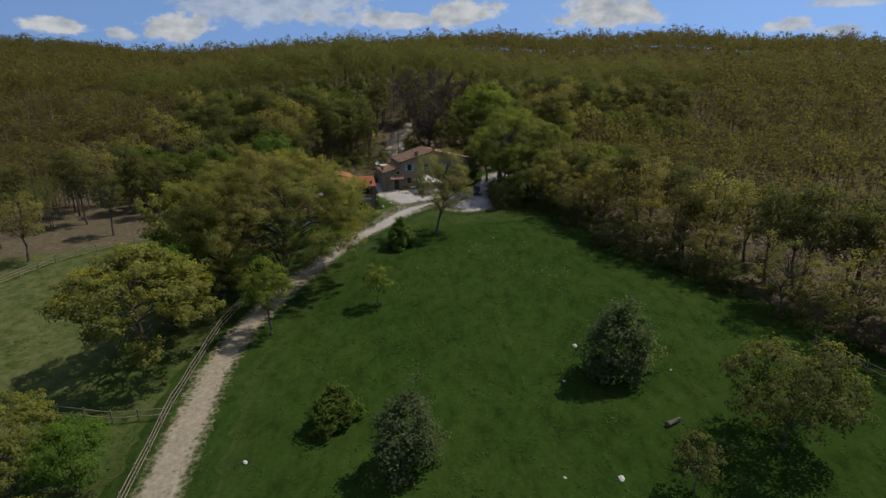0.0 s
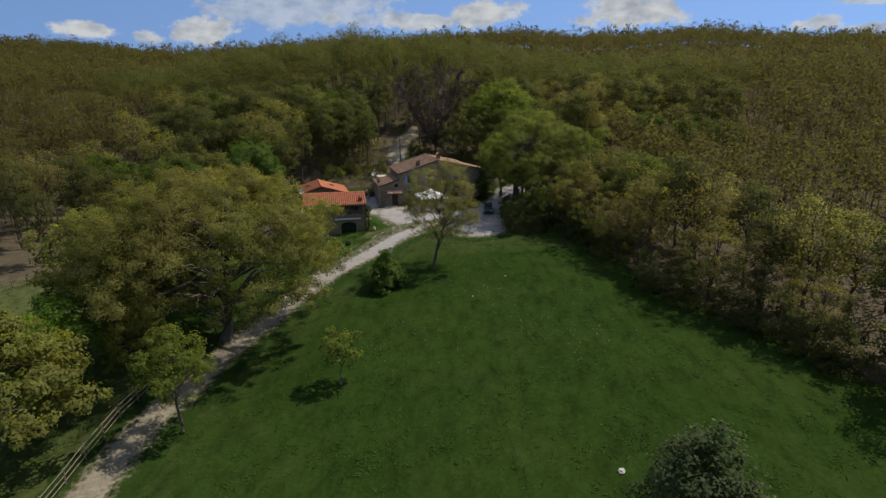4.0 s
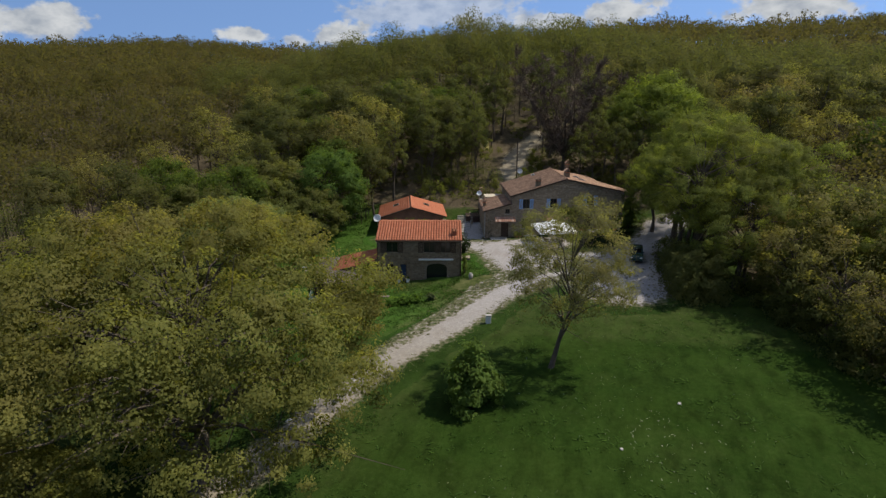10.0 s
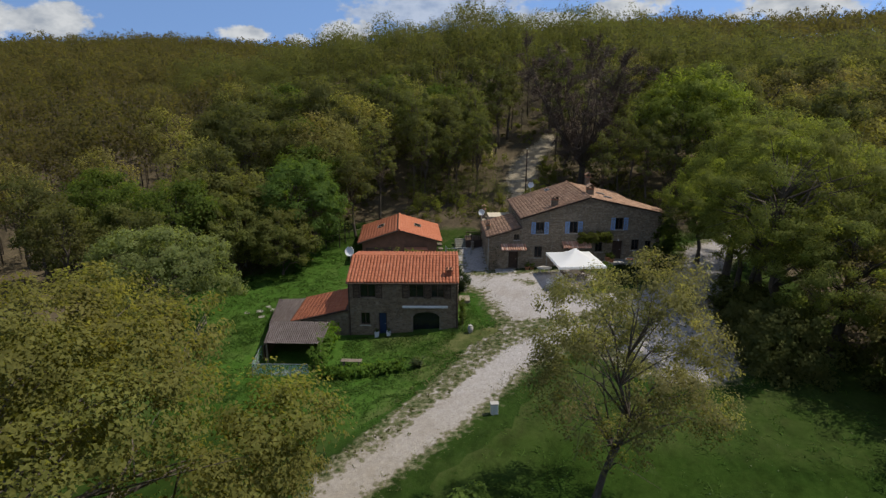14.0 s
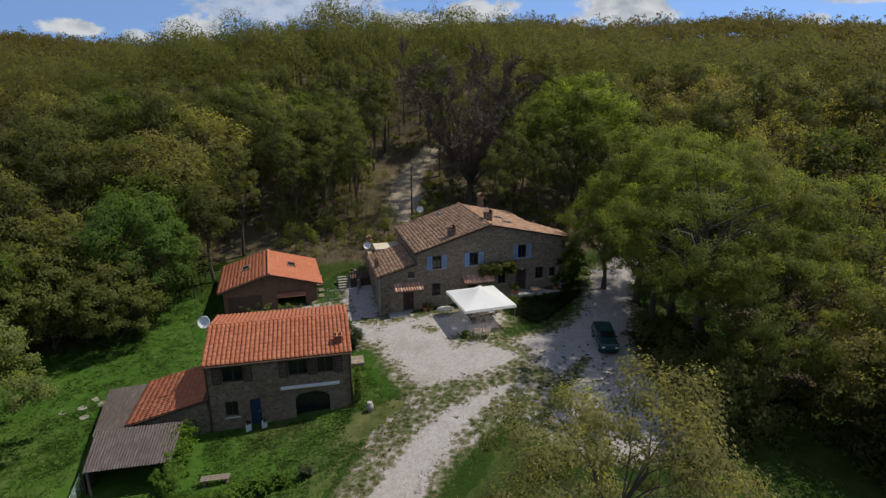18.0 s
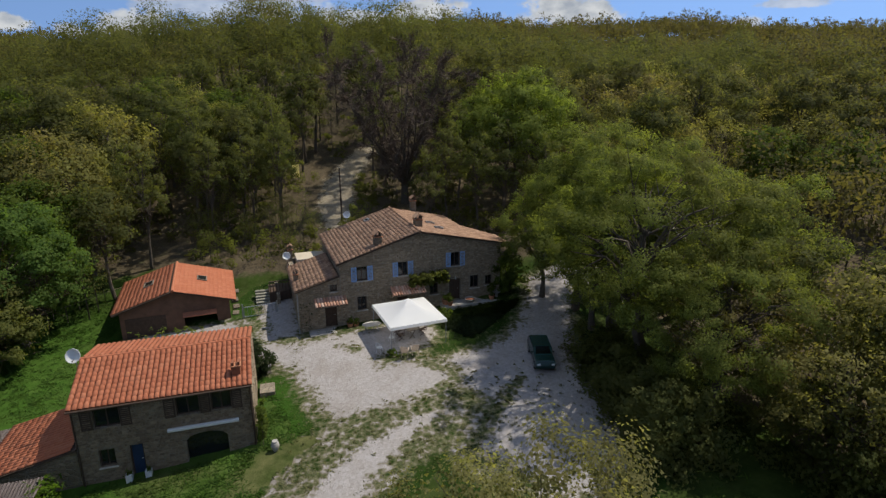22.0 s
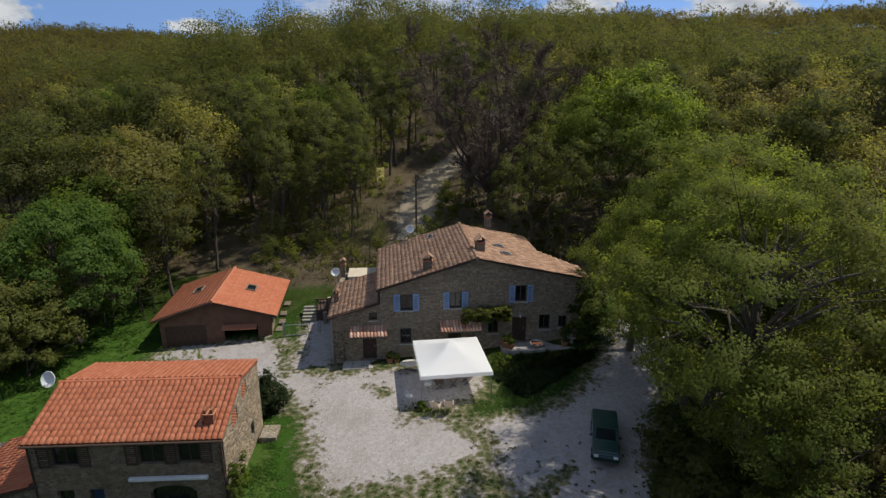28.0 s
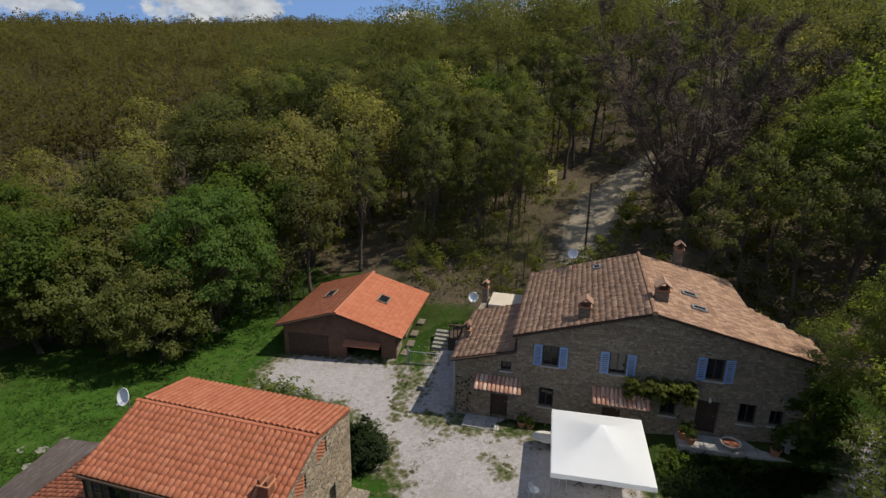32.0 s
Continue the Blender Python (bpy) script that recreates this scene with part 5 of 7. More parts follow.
def slope_pose(p, along, up):
    a, u = Vector(along).normalized(), Vector(up).normalized()
    n = a.cross(u).normalized()
    if n.z < 0:
        a, n = -a, -n
    return Matrix.Translation(p) @ Matrix((a, u, n)).transposed().to_4x4()


def dish(x, y, z, m, r=0.42, base=0.5):
    """A satellite dish on a bent arm, at its foot."""
    d = thing("satellite_dish", "white round satellite dish on a metal bracket", "satellite dish", m @ pose(x, y, z))
    prof = [(0.02, 0.0)] + [(r * k / 5, 0.13 * (k / 5) ** 2) for k in range(1, 6)] + [(r * 0.97, 0.15), (r * 0.5, 0.055), (0.02, 0.02)]
    bm = lathe(prof, 20)
    bmesh.ops.transform(bm, matrix=pose(0, -0.12, base + 0.25, 68, 0, -12), verts=bm.verts[:])
    part("reflector", bm, M_WHITE_PAINT, d)
    part("mast", tubes(((0, 0, -0.25), (0, 0, base + 0.3), 0.025)), M_METAL, d)
    part("arm", tubes(((0, -0.1, base + 0.1), (0.05, -0.6, base + 0.15), 0.014)), M_METAL, d)
    bm = lathe([(0.03, 0), (0.045, 0.03), (0.045, 0.09), (0.03, 0.12)], 8)
    bmesh.ops.transform(bm, matrix=pose(0.05, -0.6, base + 0.15, 70, 0, 0), verts=bm.verts[:])
    part("receiver", bm, M_METAL, d)
    return d


def canopy(parent, x0, x1, y0, z0, depth, drop):
    """A little tiled roof on wooden brackets over a door."""
    c = new("canopy")
    c.parent = parent
    part("deck", slab([(x0, y0, z0), (x1, y0, z0), (x1, y0 - depth, z0 - drop), (x0, y0 - depth, z0 - drop)], 0.06), M_WOOD, c)
    n = max(5, int((x1 - x0) / 0.23))
    w = (x1 - x0) / n
    l = math.hypot(depth, drop)
    up = Vector((0, depth, drop)).normalized()
    me = tile_mesh(w * 1.0, l / 2 * 1.12, 0.11, 5)
    me.materials.append(M_TILE_CAN)
    me.polygons.foreach_set("use_smooth", [True] * len(me.polygons))
    for j in range(2):
        for i in range(n):
            o = new("tile", me)
            o.parent = c
            o.matrix_local = slope_pose(Vector((x0 + (i + 0.5) * w, y0 - depth, z0 - drop + 0.012 + 0.02 * j)) + up * (j * l / 2), (1, 0, 0), up)
    for x in (x0 + 0.15, x1 - 0.15):
        part("bracket", tubes(((x, y0 + 0.02, z0 - 0.65), (x, y0 - depth * 0.75, z0 - drop * 0.75 - 0.07), 0.045), n=6), M_WOOD_DK, c)


CAN_T = ((0.30, 0.125, 0.075), (0.44, 0.235, 0.155), (0.60, 0.43, 0.33), (0.26, 0.11, 0.065), 0.62)
M_TERRA_DK = plain("old_terracotta", (0.20, 0.075, 0.04), 0.9, var=0.3)
M_TILE_CAN = tiles("clay_tile_pale", *CAN_T)

# ---- the farmhouse ----
FARM = pose(0.38, 117.53, 0, 0, 0, 16.3)
farm = thing("farmhouse", "two-storey rubble-stone farmhouse with weathered brown tile roof and pale blue shutters", "house", FARM)
W1, W2, W3 = (-8.05, 3.80, -7.15, 5.05), (-4.45, 3.85, -3.55, 5.10), (0.42, 4.20, 1.30, 5.48)
LOW = [(-8.09, 1.15, -7.27, 2.40), (-1.55, 1.75, -0.75, 2.80), (2.33, 1.90, 3.20, 3.10), (3.82, 2.02, 4.50, 2.95)]
D1, D2, D3 = (-10.85, -0.05, -9.85, 1.98), (-4.55, 0.45, -3.55, 2.25), (0.28, 0.92, 1.38, 2.98)
TINY = (-10.35, 3.12, -9.75, 3.75)
EL, AP, ER = (-9.75, 5.50), (-2.5, 7.72), (5.45, 6.02)
farm_front = wall("wall_front", farm, M_STONE, -9.5, 5.3, -1.2, ([-9.5, -2.5, 5.3], [5.47, 7.60, 5.90]), [W1, W2, W3, *LOW, D2, D3], 0.5)
farm_annex = wall("wall_annex_front", farm, M_STONE, -13.0, -9.503, -1.4, ([-13.0, -9.5], [3.45, 4.45]), [D1, TINY], 0.5)
wall("wall_left", farm, M_STONE, 0.503, 10.0, -1.0, ([0, 10], [5.45, 5.45]), [], 0.5, "y", -9.5)
wall("wall_annex_left", farm, M_STONE, 0.503, 9.6, -1.4, ([0, 7.0, 7.01, 10], [3.42, 3.42, 3.6, 3.6]), [(3.0, 0.3, 3.9, 1.5)], 0.5, "y", -13.0)
wall("wall_right", farm, M_STONE, 0.503, 4.9, -1.0, ([0, 10], [5.88, 5.88]), [], 0.5, "y", 4.8)
wall("wall_right_back", farm, M_STONE, 4.9, 9.6, -1.0, ([0, 10], [6.3, 6.3]), [], 0.5, "y", 2.85)
wall("wall_back", farm, M_STONE, -9.0, 3.35, -1.0, ([-9.5, -2.5, 3.4], [5.47, 7.60, 6.3]), [], 0.4, "x", 9.6)
wall("wall_step", farm, M_STONE, 3.353, 4.8, -1.0, ([3, 5.3], [6.3, 5.90]), [], 0.4, "x", 4.5)
wall("wall_annex_back", farm, M_STONE, -12.5, -9.503, -1.0, ([-13, -9.5], [3.6, 3.6]), [], 0.4, "x", 9.2)
roof = new("roof")
roof.parent = farm
tagged(roof, "weathered brown barrel-tile roof")
part("deck", slab([(EL[0], -0.25, EL[1]), (AP[0], -0.25, AP[1]), (AP[0], 10.2, AP[1]), (EL[0], 10.2, EL[1])], 0.12), M_WOOD_DK, roof)
part("deck", slab([(AP[0], -0.25, AP[1]), (3.45, -0.25, 6.449), (3.45, 9.9, 6.449), (AP[0], 10.2, AP[1])], 0.12), M_WOOD_DK, roof)
part("deck", slab([(3.453, -0.25, 6.448), (ER[0], -0.25, ER[1]), (6.0, 2.4, 5.90), (3.453, 5.2, 6.448)], 0.12), M_WOOD_DK, roof)
upL = Vector((AP[0] - EL[0], 0, AP[1] - EL[1]))
upR = Vector((AP[0] - ER[0], 0, AP[1] - ER[1]))
tile_field(roof, (EL[0] - 0.05, 10.25, EL[1] + 0.01), (0, -1, 0), upL, 10.55, upL.length, 0.21, 0.34, M_TILE_OLD, M_TILE_OLD_J, 0.032, lambda u, v: u > 7.2)
run = upR.length
def right_cut(u, v):
    """The right slope steps back: deep towards the ridge, shallow by the outer eave."""
    s = v / run * (ER[0] + 0.55 - AP[0])
    return u < 5.45 + (4.9 if s > 2.5 else 0) - (2.4 * (1 - s / 2.5) if s < 2.5 else 0)
tile_field(roof, (ER[0] + 0.55, -0.27, ER[1] - 0.11), (0, 1, 0), upR, 10.45, run + 0.5, 0.21, 0.34, M_TILE_OLD, M_TILE_OLD_J, 0.032, lambda u, v: u < 2.6, right_cut)
for k in range(27):
    part("ridge_tile", tubes(((AP[0], -0.28 + k * 0.39, AP[1] + 0.03), (AP[0], 0.15 + k * 0.39, AP[1] + 0.05), 0.15, 0.12)), M_TILE_OLD, roof)
aroof = new("roof")
aroof.parent = farm
A0, A1 = (-13.25, 3.48), (-9.52, 4.52)
part("deck", slab([(A0[0], -0.22, A0[1]), (A1[0], -0.22, A1[1]), (A1[0], 7.0, A1[1]), (A0[0], 7.0, A0[1])], 0.1), M_WOOD_DK, aroof)
upA = Vector((A1[0] - A0[0], 0, A1[1] - A0[1]))
tile_field(aroof, (A0[0] - 0.05, 7.05, A0[1] + 0.01), (0, -1, 0), upA, 7.3, upA.length, 0.21, 0.34, M_TILE_OLD, M_TILE_OLD_J, 0.032, lambda u, v: u > 1.0)
part("terrace", boxes((-12.3, 7.06, 3.2, -9.55, 9.4, 4.12), bevel=0.03), M_BEIGE, farm, "beige plastered flat-topped block behind the annex roof")
chimney(farm, -12.85, 2.6, 3.2, 4.15, 0.38)
chimney(farm, -12.75, 8.6, 3.62, 4.7, 0.4)
chimney(farm, -6.0, 0.75, 6.3, 7.35, 0.64)
chimney(farm, -1.95, 2.1, 7.2, 8.25, 0.68)
chimney(farm, 0.1, 10.4, 5.0, 8.25, 0.55)
uR, uL = -upR.normalized(), upL.normalized()
for x, y in ((-0.1, 4.3), (0.1, 2.3)):
    skylight(farm, slope_pose((x, y, AP[1] + (x - AP[0]) * (ER[1] - AP[1]) / (ER[0] - AP[0]) + 0.05), (0, 1, 0), upR), 0.55, 0.8)
skylight(farm, slope_pose((-5.2, 8.7, 6.94), (0, -1, 0), upL), 0.7, 0.5)
for x0, z0, x1, z1 in (W1, W2, W3):
    window(farm, x0, z0, x1, z1, 0.2, frame_mat=M_WOOD_DK)
    w = (x1 - x0) * 0.5
    shutter(farm, x0 - w - 0.02, z0 - 0.02, x0 - 0.02, z1 + 0.02, 0.0, M_BLUE, "pale blue louvred shutter, open")
    shutter(farm, x1 + 0.02, z0 - 0.02, x1 + w + 0.02, z1 + 0.02, 0.0, M_BLUE, "pale blue louvred shutter, open")
for x0, z0, x1, z1 in (*LOW, TINY):
    window(farm, x0, z0, x1, z1, 0.22)
for d in (D1, D2, D3):
    door(farm, *d, 0.28, M_WOOD_DK, "dark wooden door in shade")
canopy(farm, -11.75, -9.05, -0.01, 2.62, 0.95, 0.42)
canopy(farm, -5.2, -2.15, -0.01, 2.85, 1.0, 0.45)
part("drainpipe", tubes(((-13.06, -0.08, -0.6), (-13.06, -0.08, 3.45), 0.05)), M_METAL, farm)
part("wall_lamp", tubes(((0.83, -0.02, 3.2), (0.83, -0.16, 3.16), 0.035), ((0.83, -0.16, 3.02), (0.83, -0.16, 3.18), 0.07)), M_WHITE_PAINT, farm)
dish(-13.2, 6.6, 3.75, FARM, 0.36, 0.75)
dish(-6.85, 10.4, 6.45, FARM, 0.36, 0.6)

# ---- the small house ----
B1 = pose(-21.09, 97.57, 0, 0, 0, 14)
barn = thing("small_house", "small two-storey stone house with bright orange tile roof", "house", B1)
UL, UR1, UR2 = (1.0, 1.75, 2.3, 2.95), (5.1, 1.75, 6.35, 2.95), (6.95, 1.75, 8.05, 2.95)
ARCH, BD, WLO = (5.4, -1.55, 7.65, 0.50), (2.5, -1.62, 3.2, 0.42), (0.98, -0.68, 1.78, 0.42)
barn_front = wall("wall_front", barn, M_STONE2, 0, 9.2, -2.6, ([0, 9.5], [3.12, 3.12]), [UL, UR1, UR2, ARCH, BD, WLO], 0.45)
barn_right = wall("wall_right", barn, M_STONE, 0.0, 6.6, -2.4, ([0, 3.4, 6.6], [3.12, 4.32, 3.72]), [(1.5, 2.6, 2.4, 3.45), (3.35, 3.15, 4.25, 3.95), (4.3, 0.0, 4.9, 0.95)], -0.45, "y", 9.203)
wall("wall_left", barn, M_STONE, 0.453, 6.6, -2.6, ([0, 3.4, 6.6], [3.12, 4.32, 3.72]), [], 0.45, "y", 0.0)
wall("wall_back", barn, M_STONE, 0.453, 8.75, -2.0, ([0, 9.5], [3.72, 3.72]), [], 0.45, "x", 6.15)
broof = new("roof")
broof.parent = barn
tagged(broof, "bright orange interlocking clay tile roof")
part("deck", slab([(-0.1, -0.15, 3.184), (9.25, -0.15, 3.184), (9.25, 3.4, 4.42), (-0.1, 3.4, 4.42)], 0.12), M_TERRA_DK, broof)
part("deck", slab([(-0.1, 3.4, 4.42), (9.25, 3.4, 4.42), (9.25, 6.6, 3.817), (-0.1, 6.6, 3.817)], 0.12), M_TERRA_DK, broof)
upB = Vector((0, 3.85, 1.34))
tile_field(broof, (-0.12, -0.22, 3.172), (1, 0, 0), upB, 9.42, 3.85, 0.285, 0.37, M_TILE_NEW, M_TILE_NEW_J, 0.08, lambda u, v: u > 2.3, over=0.96)
upC = Vector((0, -3.5, 0.66))
tile_field(broof, (9.27, 6.65, 3.812), (-1, 0, 0), upC, 9.42, 3.3, 0.285, 0.37, M_TILE_NEW_J, M_TILE_NEW_J, 0.085, lambda u, v: False, over=0.90)
for k in range(24):
    part("ridge_tile", tubes(((-0.13 + k * 0.387, 3.4, 4.45), (0.30 + k * 0.387, 3.4, 4.47), 0.13, 0.105)), M_TILE_NEW, broof)
part("gutter", tubes(((-0.1, -0.28, 3.12), (9.25, -0.28, 3.12), 0.06)), M_WOOD_DK, barn, "brown metal gutter")
for x in (0.08, 9.12):
    part("downpipe", tubes(((x, -0.07, -2.0), (x, -0.07, 2.9), 0.045)), M_WOOD_DK, barn)
chimney(barn, 8.45, 0.75, 3.2, 4.05, 0.46, M_TERRA_DK, False)
for x0, z0, x1, z1 in (UL, UR1, UR2, WLO):
    window(barn, x0, z0, x1, z1, 0.2, sill=(z0 < 0))
for x0, z0, x1, z1 in (UL, UR1, UR2):
    for a, b in ((x0 - 0.58, x0 - 0.02), (x1 + 0.02, x1 + 0.58)):
        if not (6.3 < a < 6.9 and x0 == UR2[0]):
            shutter(barn, a, z0, b, z1, 0.0, M_WOOD_DK, "dark brown wooden shutter, open")
door(barn, *BD, 0.15, M_BLUE_DK, "dark blue door")
part("arch_glazing", boxes((ARCH[0], 0.3, ARCH[1], ARCH[2], 0.33, ARCH[3])), M_GLASS, barn, "dark glazed archway")
bm = bmesh.new()
n = 10
for k in range(n):
    a0, a1 = k / n, (k + 1) / n
    xa, xb = ARCH[0] + 2.25 * a0, ARCH[0] + 2.25 * a1
    za, zb = [ARCH[3] - 0.42 + 0.42 * math.sqrt(max(0, 1 - (2 * a - 1) ** 2)) for a in (a0, a1)]
    vs = [bm.verts.new(p) for p in ((xa, 0.004, za), (xb, 0.004, zb), (xb, 0.004, ARCH[3] + 0.003), (xa, 0.004, ARCH[3] + 0.003), (xa, 0.29, za), (xb, 0.29, zb))]
    bm.faces.new(vs[:4])
    bm.faces.new((vs[0], vs[4], vs[5], vs[1]))
bmesh.ops.remove_doubles(bm, verts=bm.verts[:], dist=0.0005)
part("arch_spandrel", bm, M_STONE2, barn)
part("awning_box", boxes((4.55, -0.22, 0.92, 8.35, -0.004, 1.10), bevel=0.03), M_WHITE_PAINT, barn, "rolled-up white awning")
for x0, z0, x1, z1 in ((1.5, 2.6, 2.4, 3.45), (3.35, 3.15, 4.25, 3.95)):
    # openwork of brick: pierced panels in the gable
    pan = new("brick_lattice")
    pan.parent = barn
    tagged(pan, "pierced red brick lattice")
    # near-black sheet painted as the unlit inside behind the bricks
    part("backing", boxes((8.95, x0, z0, 8.99, x1, z1)), M_DARK, pan)
    bme = bpy.data.meshes.new("brick")
    bb = boxes((-0.05, -0.085, -0.03, 0.05, 0.085, 0.03))
    bb.to_mesh(bme)
    bb.free()
    bme.materials.append(M_BRICK)
    rows = int((z1 - z0) / 0.085)
    for j in range(rows):
        for i in range(int((x1 - x0) / 0.25) + 1):
            y = x0 + 0.1 + i * 0.25 + (0.125 if j % 2 else 0)
            if y < x1 - 0.05:
                o = new("brick", bme)
                o.parent = pan
                o.location = (9.15, y, z0 + 0.04 + j * 0.085)
dish(-0.2, 3.0, 4.25, B1, 0.42, 0.45)
# lean-to and sheet-roofed shelters on its side
lean = thing("lean_to", "stone lean-to with orange tile roof against the small house", "outbuilding", B1)
wall("wall_front", lean, M_STONE2, -4.55, -0.05, -2.6, ([-4.6, 0], [-0.52, 0.55]), [], 0.35, "x", 0.05)
wall("wall_left", lean, M_STONE2, 0.403, 5.4, -2.6, ([0, 6], [-0.52, -0.52]), [], 0.35, "y", -4.55)
lroof = new("roof")
lroof.parent = lean
part("deck", slab([(-4.95, -0.1, -0.42), (-0.03, -0.1, 0.72), (-0.03, 5.6, 0.72), (-4.95, 5.6, -0.42)], 0.1), M_WOOD_DK, lroof)
upE = Vector((4.92, 0, 1.14))
tile_field(lroof, (-5.0, 5.65, -0.42), (0, -1, 0), upE, 5.8, upE.length, 0.285, 0.37, M_TILE_NEW, M_TILE_NEW_J, 0.07, lambda u, v: True, over=0.95)


def sheet_roof(name, corners, posts, label):
    """A shelter: wavy fibre sheets on battens and posts, with a boarded side."""
    s = thing(name, label, "shelter", B1)
    a, b, c, d = [Vector(p) for p in corners]
    n, rows = 5, 2
    for j in range(rows):
        for i in range(n):
            p = [a.lerp(b, i / n), a.lerp(b, (i + 1) / n)]
            q = [d.lerp(c, i / n), d.lerp(c, (i + 1) / n)]
            l0, l1 = j / rows, (j + 1) / rows + (0.03 if j < rows - 1 else 0)
            bm = bmesh.new()
            waves = 12
            top = []
            for k in range(waves + 1):
                e0, e1 = p[0].lerp(p[1], k / waves), q[0].lerp(q[1], k / waves)
                z = 0.028 * (1 if k % 2 else -1) + 0.03 * j
                top.append([bm.verts.new(e0.lerp(e1, l) + Vector((0, 0, z))) for l in (l0, l1)])
            for k in range(waves):
                bm.faces.new((top[k][0], top[k + 1][0], top[k + 1][1], top[k][1]))
            bmesh.ops.solidify(bm, geom=bm.faces[:], thickness=0.012)
            part("sheet", bm, M_CORR, s)
    for x, y, z0, z1 in posts:
        part("post", boxes((x - 0.06, y - 0.06, z0, x + 0.06, y + 0.06, z1)), M_WOOD, s)
    return s


sheet_roof("shelter", [(-7.4, 4.8, -0.25), (-5.02, 5.2, -0.3), (-5.05, -0.9, -0.45), (-6.6, -0.9, -0.4)], [(-7.1, 4.4, -3.0, -0.30), (-6.5, -0.7, -3.0, -0.43), (-5.2, 4.8, -3.0, -0.36)], "low shelter roofed with grey fibre sheets")
shel = sheet_roof("shelter", [(-6.35, -0.85, 0.0), (-1.4, -0.85, -0.05), (-1.3, -4.8, -0.2), (-5.75, -4.8, -0.15)], [(-6.1, -1.0, -3.0, -0.06), (-1.6, -1.0, -2.8, -0.1), (-1.5, -4.6, -2.8, -0.25), (-5.6, -4.6, -3.0, -0.2)], "shelter roofed with grey-brown fibre sheets beside the house")
part("back_wall", boxes((-5.9, -1.25, -3.0, -1.8, -1.12, -0.2)), M_WOOD, shel)
part("side_wall", boxes((-6.0, -4.4, -3.0, -5.9, -1.3, -0.6)), M_WOOD_DK, shel)

# ---- the garage ----
G = pose(-22.75, 115.75, 0, 0, 0, 18.5)
gar = thing("garage", "low brown garage with hipless orange tile roof", "garage", G)
GO = (0.5, -1.4, 3.15, 0.80)
wall("wall_front", gar, M_BRICKWALL, -4.35, 4.25, -1.6, ([-4.35, -0.1, 4.25], [1.62, 2.95, 1.68]), [GO], 0.3, "x", 0.4)
wall("wall_left", gar, M_BRICKWALL, 0.703, 8.2, -1.6, ([0, 9], [1.6, 1.6]), [], 0.3, "y", -4.35)
wall("wall_right", gar, M_STONE, 0.703, 8.2, -1.4, ([0, 9], [1.66, 1.66]), [(2.0, -0.3, 3.0, 0.9), (5.0, -0.3, 6.0, 0.9)], 0.3, "y", 3.95)
wall("wall_back", gar, M_BRICKWALL, -4.05, 3.95, -1.6, ([-4.35, -0.1, 4.25], [1.62, 2.95, 1.68]), [], 0.3, "x", 7.9)
groof = new("roof")
groof.parent = gar
tagged(groof, "orange clay tile roof with two skylights")
GL, GA, GR = (-4.85, 1.62), (-0.1, 3.12), (4.8, 1.70)
part("deck", slab([(GL[0], -0.1, GL[1]), (GA[0], -0.1, GA[1]), (GA[0], 8.6, GA[1]), (GL[0], 8.6, GL[1])], 0.12), M_WOOD_DK, groof)
part("deck", slab([(GA[0], -0.1, GA[1]), (GR[0], -0.1, GR[1]), (GR[0], 8.6, GR[1]), (GA[0], 8.6, GA[1])], 0.12), M_WOOD_DK, groof)
gl, gr = Vector((GA[0] - GL[0], 0, GA[1] - GL[1])), Vector((GA[0] - GR[0], 0, GA[1] - GR[1]))
tile_field(groof, (GL[0] - 0.03, 8.65, GL[1] + 0.01), (0, -1, 0), gl, 8.8, gl.length, 0.26, 0.36, M_TILE_NEW_J, M_TILE_NEW_J, 0.055, lambda u, v: False)
tile_field(groof, (GR[0] + 0.03, -0.15, GR[1] + 0.01), (0, 1, 0), gr, 8.8, gr.length, 0.26, 0.36, M_TILE_NEW, M_TILE_NEW_J, 0.055, lambda u, v: u < 5.5)
part("ridge", tubes(((GA[0], -0.15, GA[1] + 0.04), (GA[0], 8.65, GA[1] + 0.04), 0.13)), M_TILE_NEW, groof)
skylight(gar, slope_pose((-2.3, 4.6, GL[1] + (2.55) * (GA[1] - GL[1]) / (GA[0] - GL[0]) + 0.05), (0, 1, 0), gl), 1.25, 0.85, M_WOOD)
skylight(gar, slope_pose((2.1, 4.4, GR[1] + (2.7) * (GA[1] - GR[1]) / (GR[0] - GA[0]) + 0.05), (0, 1, 0), gr), 1.25, 0.85, M_WOOD)
part("canopy", slab([(0.45, 0.39, 0.95), (3.15, 0.39, 0.95), (3.15, -0.25, 0.78), (0.45, -0.25, 0.78)], 0.07), M_BRICK, gar, "small red-brown canopy")
part("cladding", boxes((-4.0, 0.36, -1.4, -0.9, 0.396, 1.0)), M_WOOD_DK, gar, "dark boarded front")

# ---- gazebo ----
gz_root = thing("gazebo", "white pop-up gazebo with peaked fabric roof on metal legs", "gazebo", pose(-3.05, 112.0, 0, 0, 0, 19))
bm = bmesh.new()
HW, HD = 2.28, 2.55
prof = [(1.0, 2.30), (0.74, 2.45), (0.46, 2.70), (0.22, 3.02), (0.05, 3.36)]
rings = []
for s, z in prof:
    ring = []
    for k in range(24):
        a = 2 * math.pi * k / 24 + math.pi / 4
        c, sn = math.cos(a), math.sin(a)
        q = 1 / max(abs(c), abs(sn))
        ring.append(bm.verts.new((HW * s * c * q, HD * s * sn * q, z)))
    rings.append(ring)
for a, b in zip(rings, rings[1:]):
    for i in range(24):
        bm.faces.new((a[i], a[(i + 1) % 24], b[(i + 1) % 24], b[i]))
bm.faces.new(rings[-1])
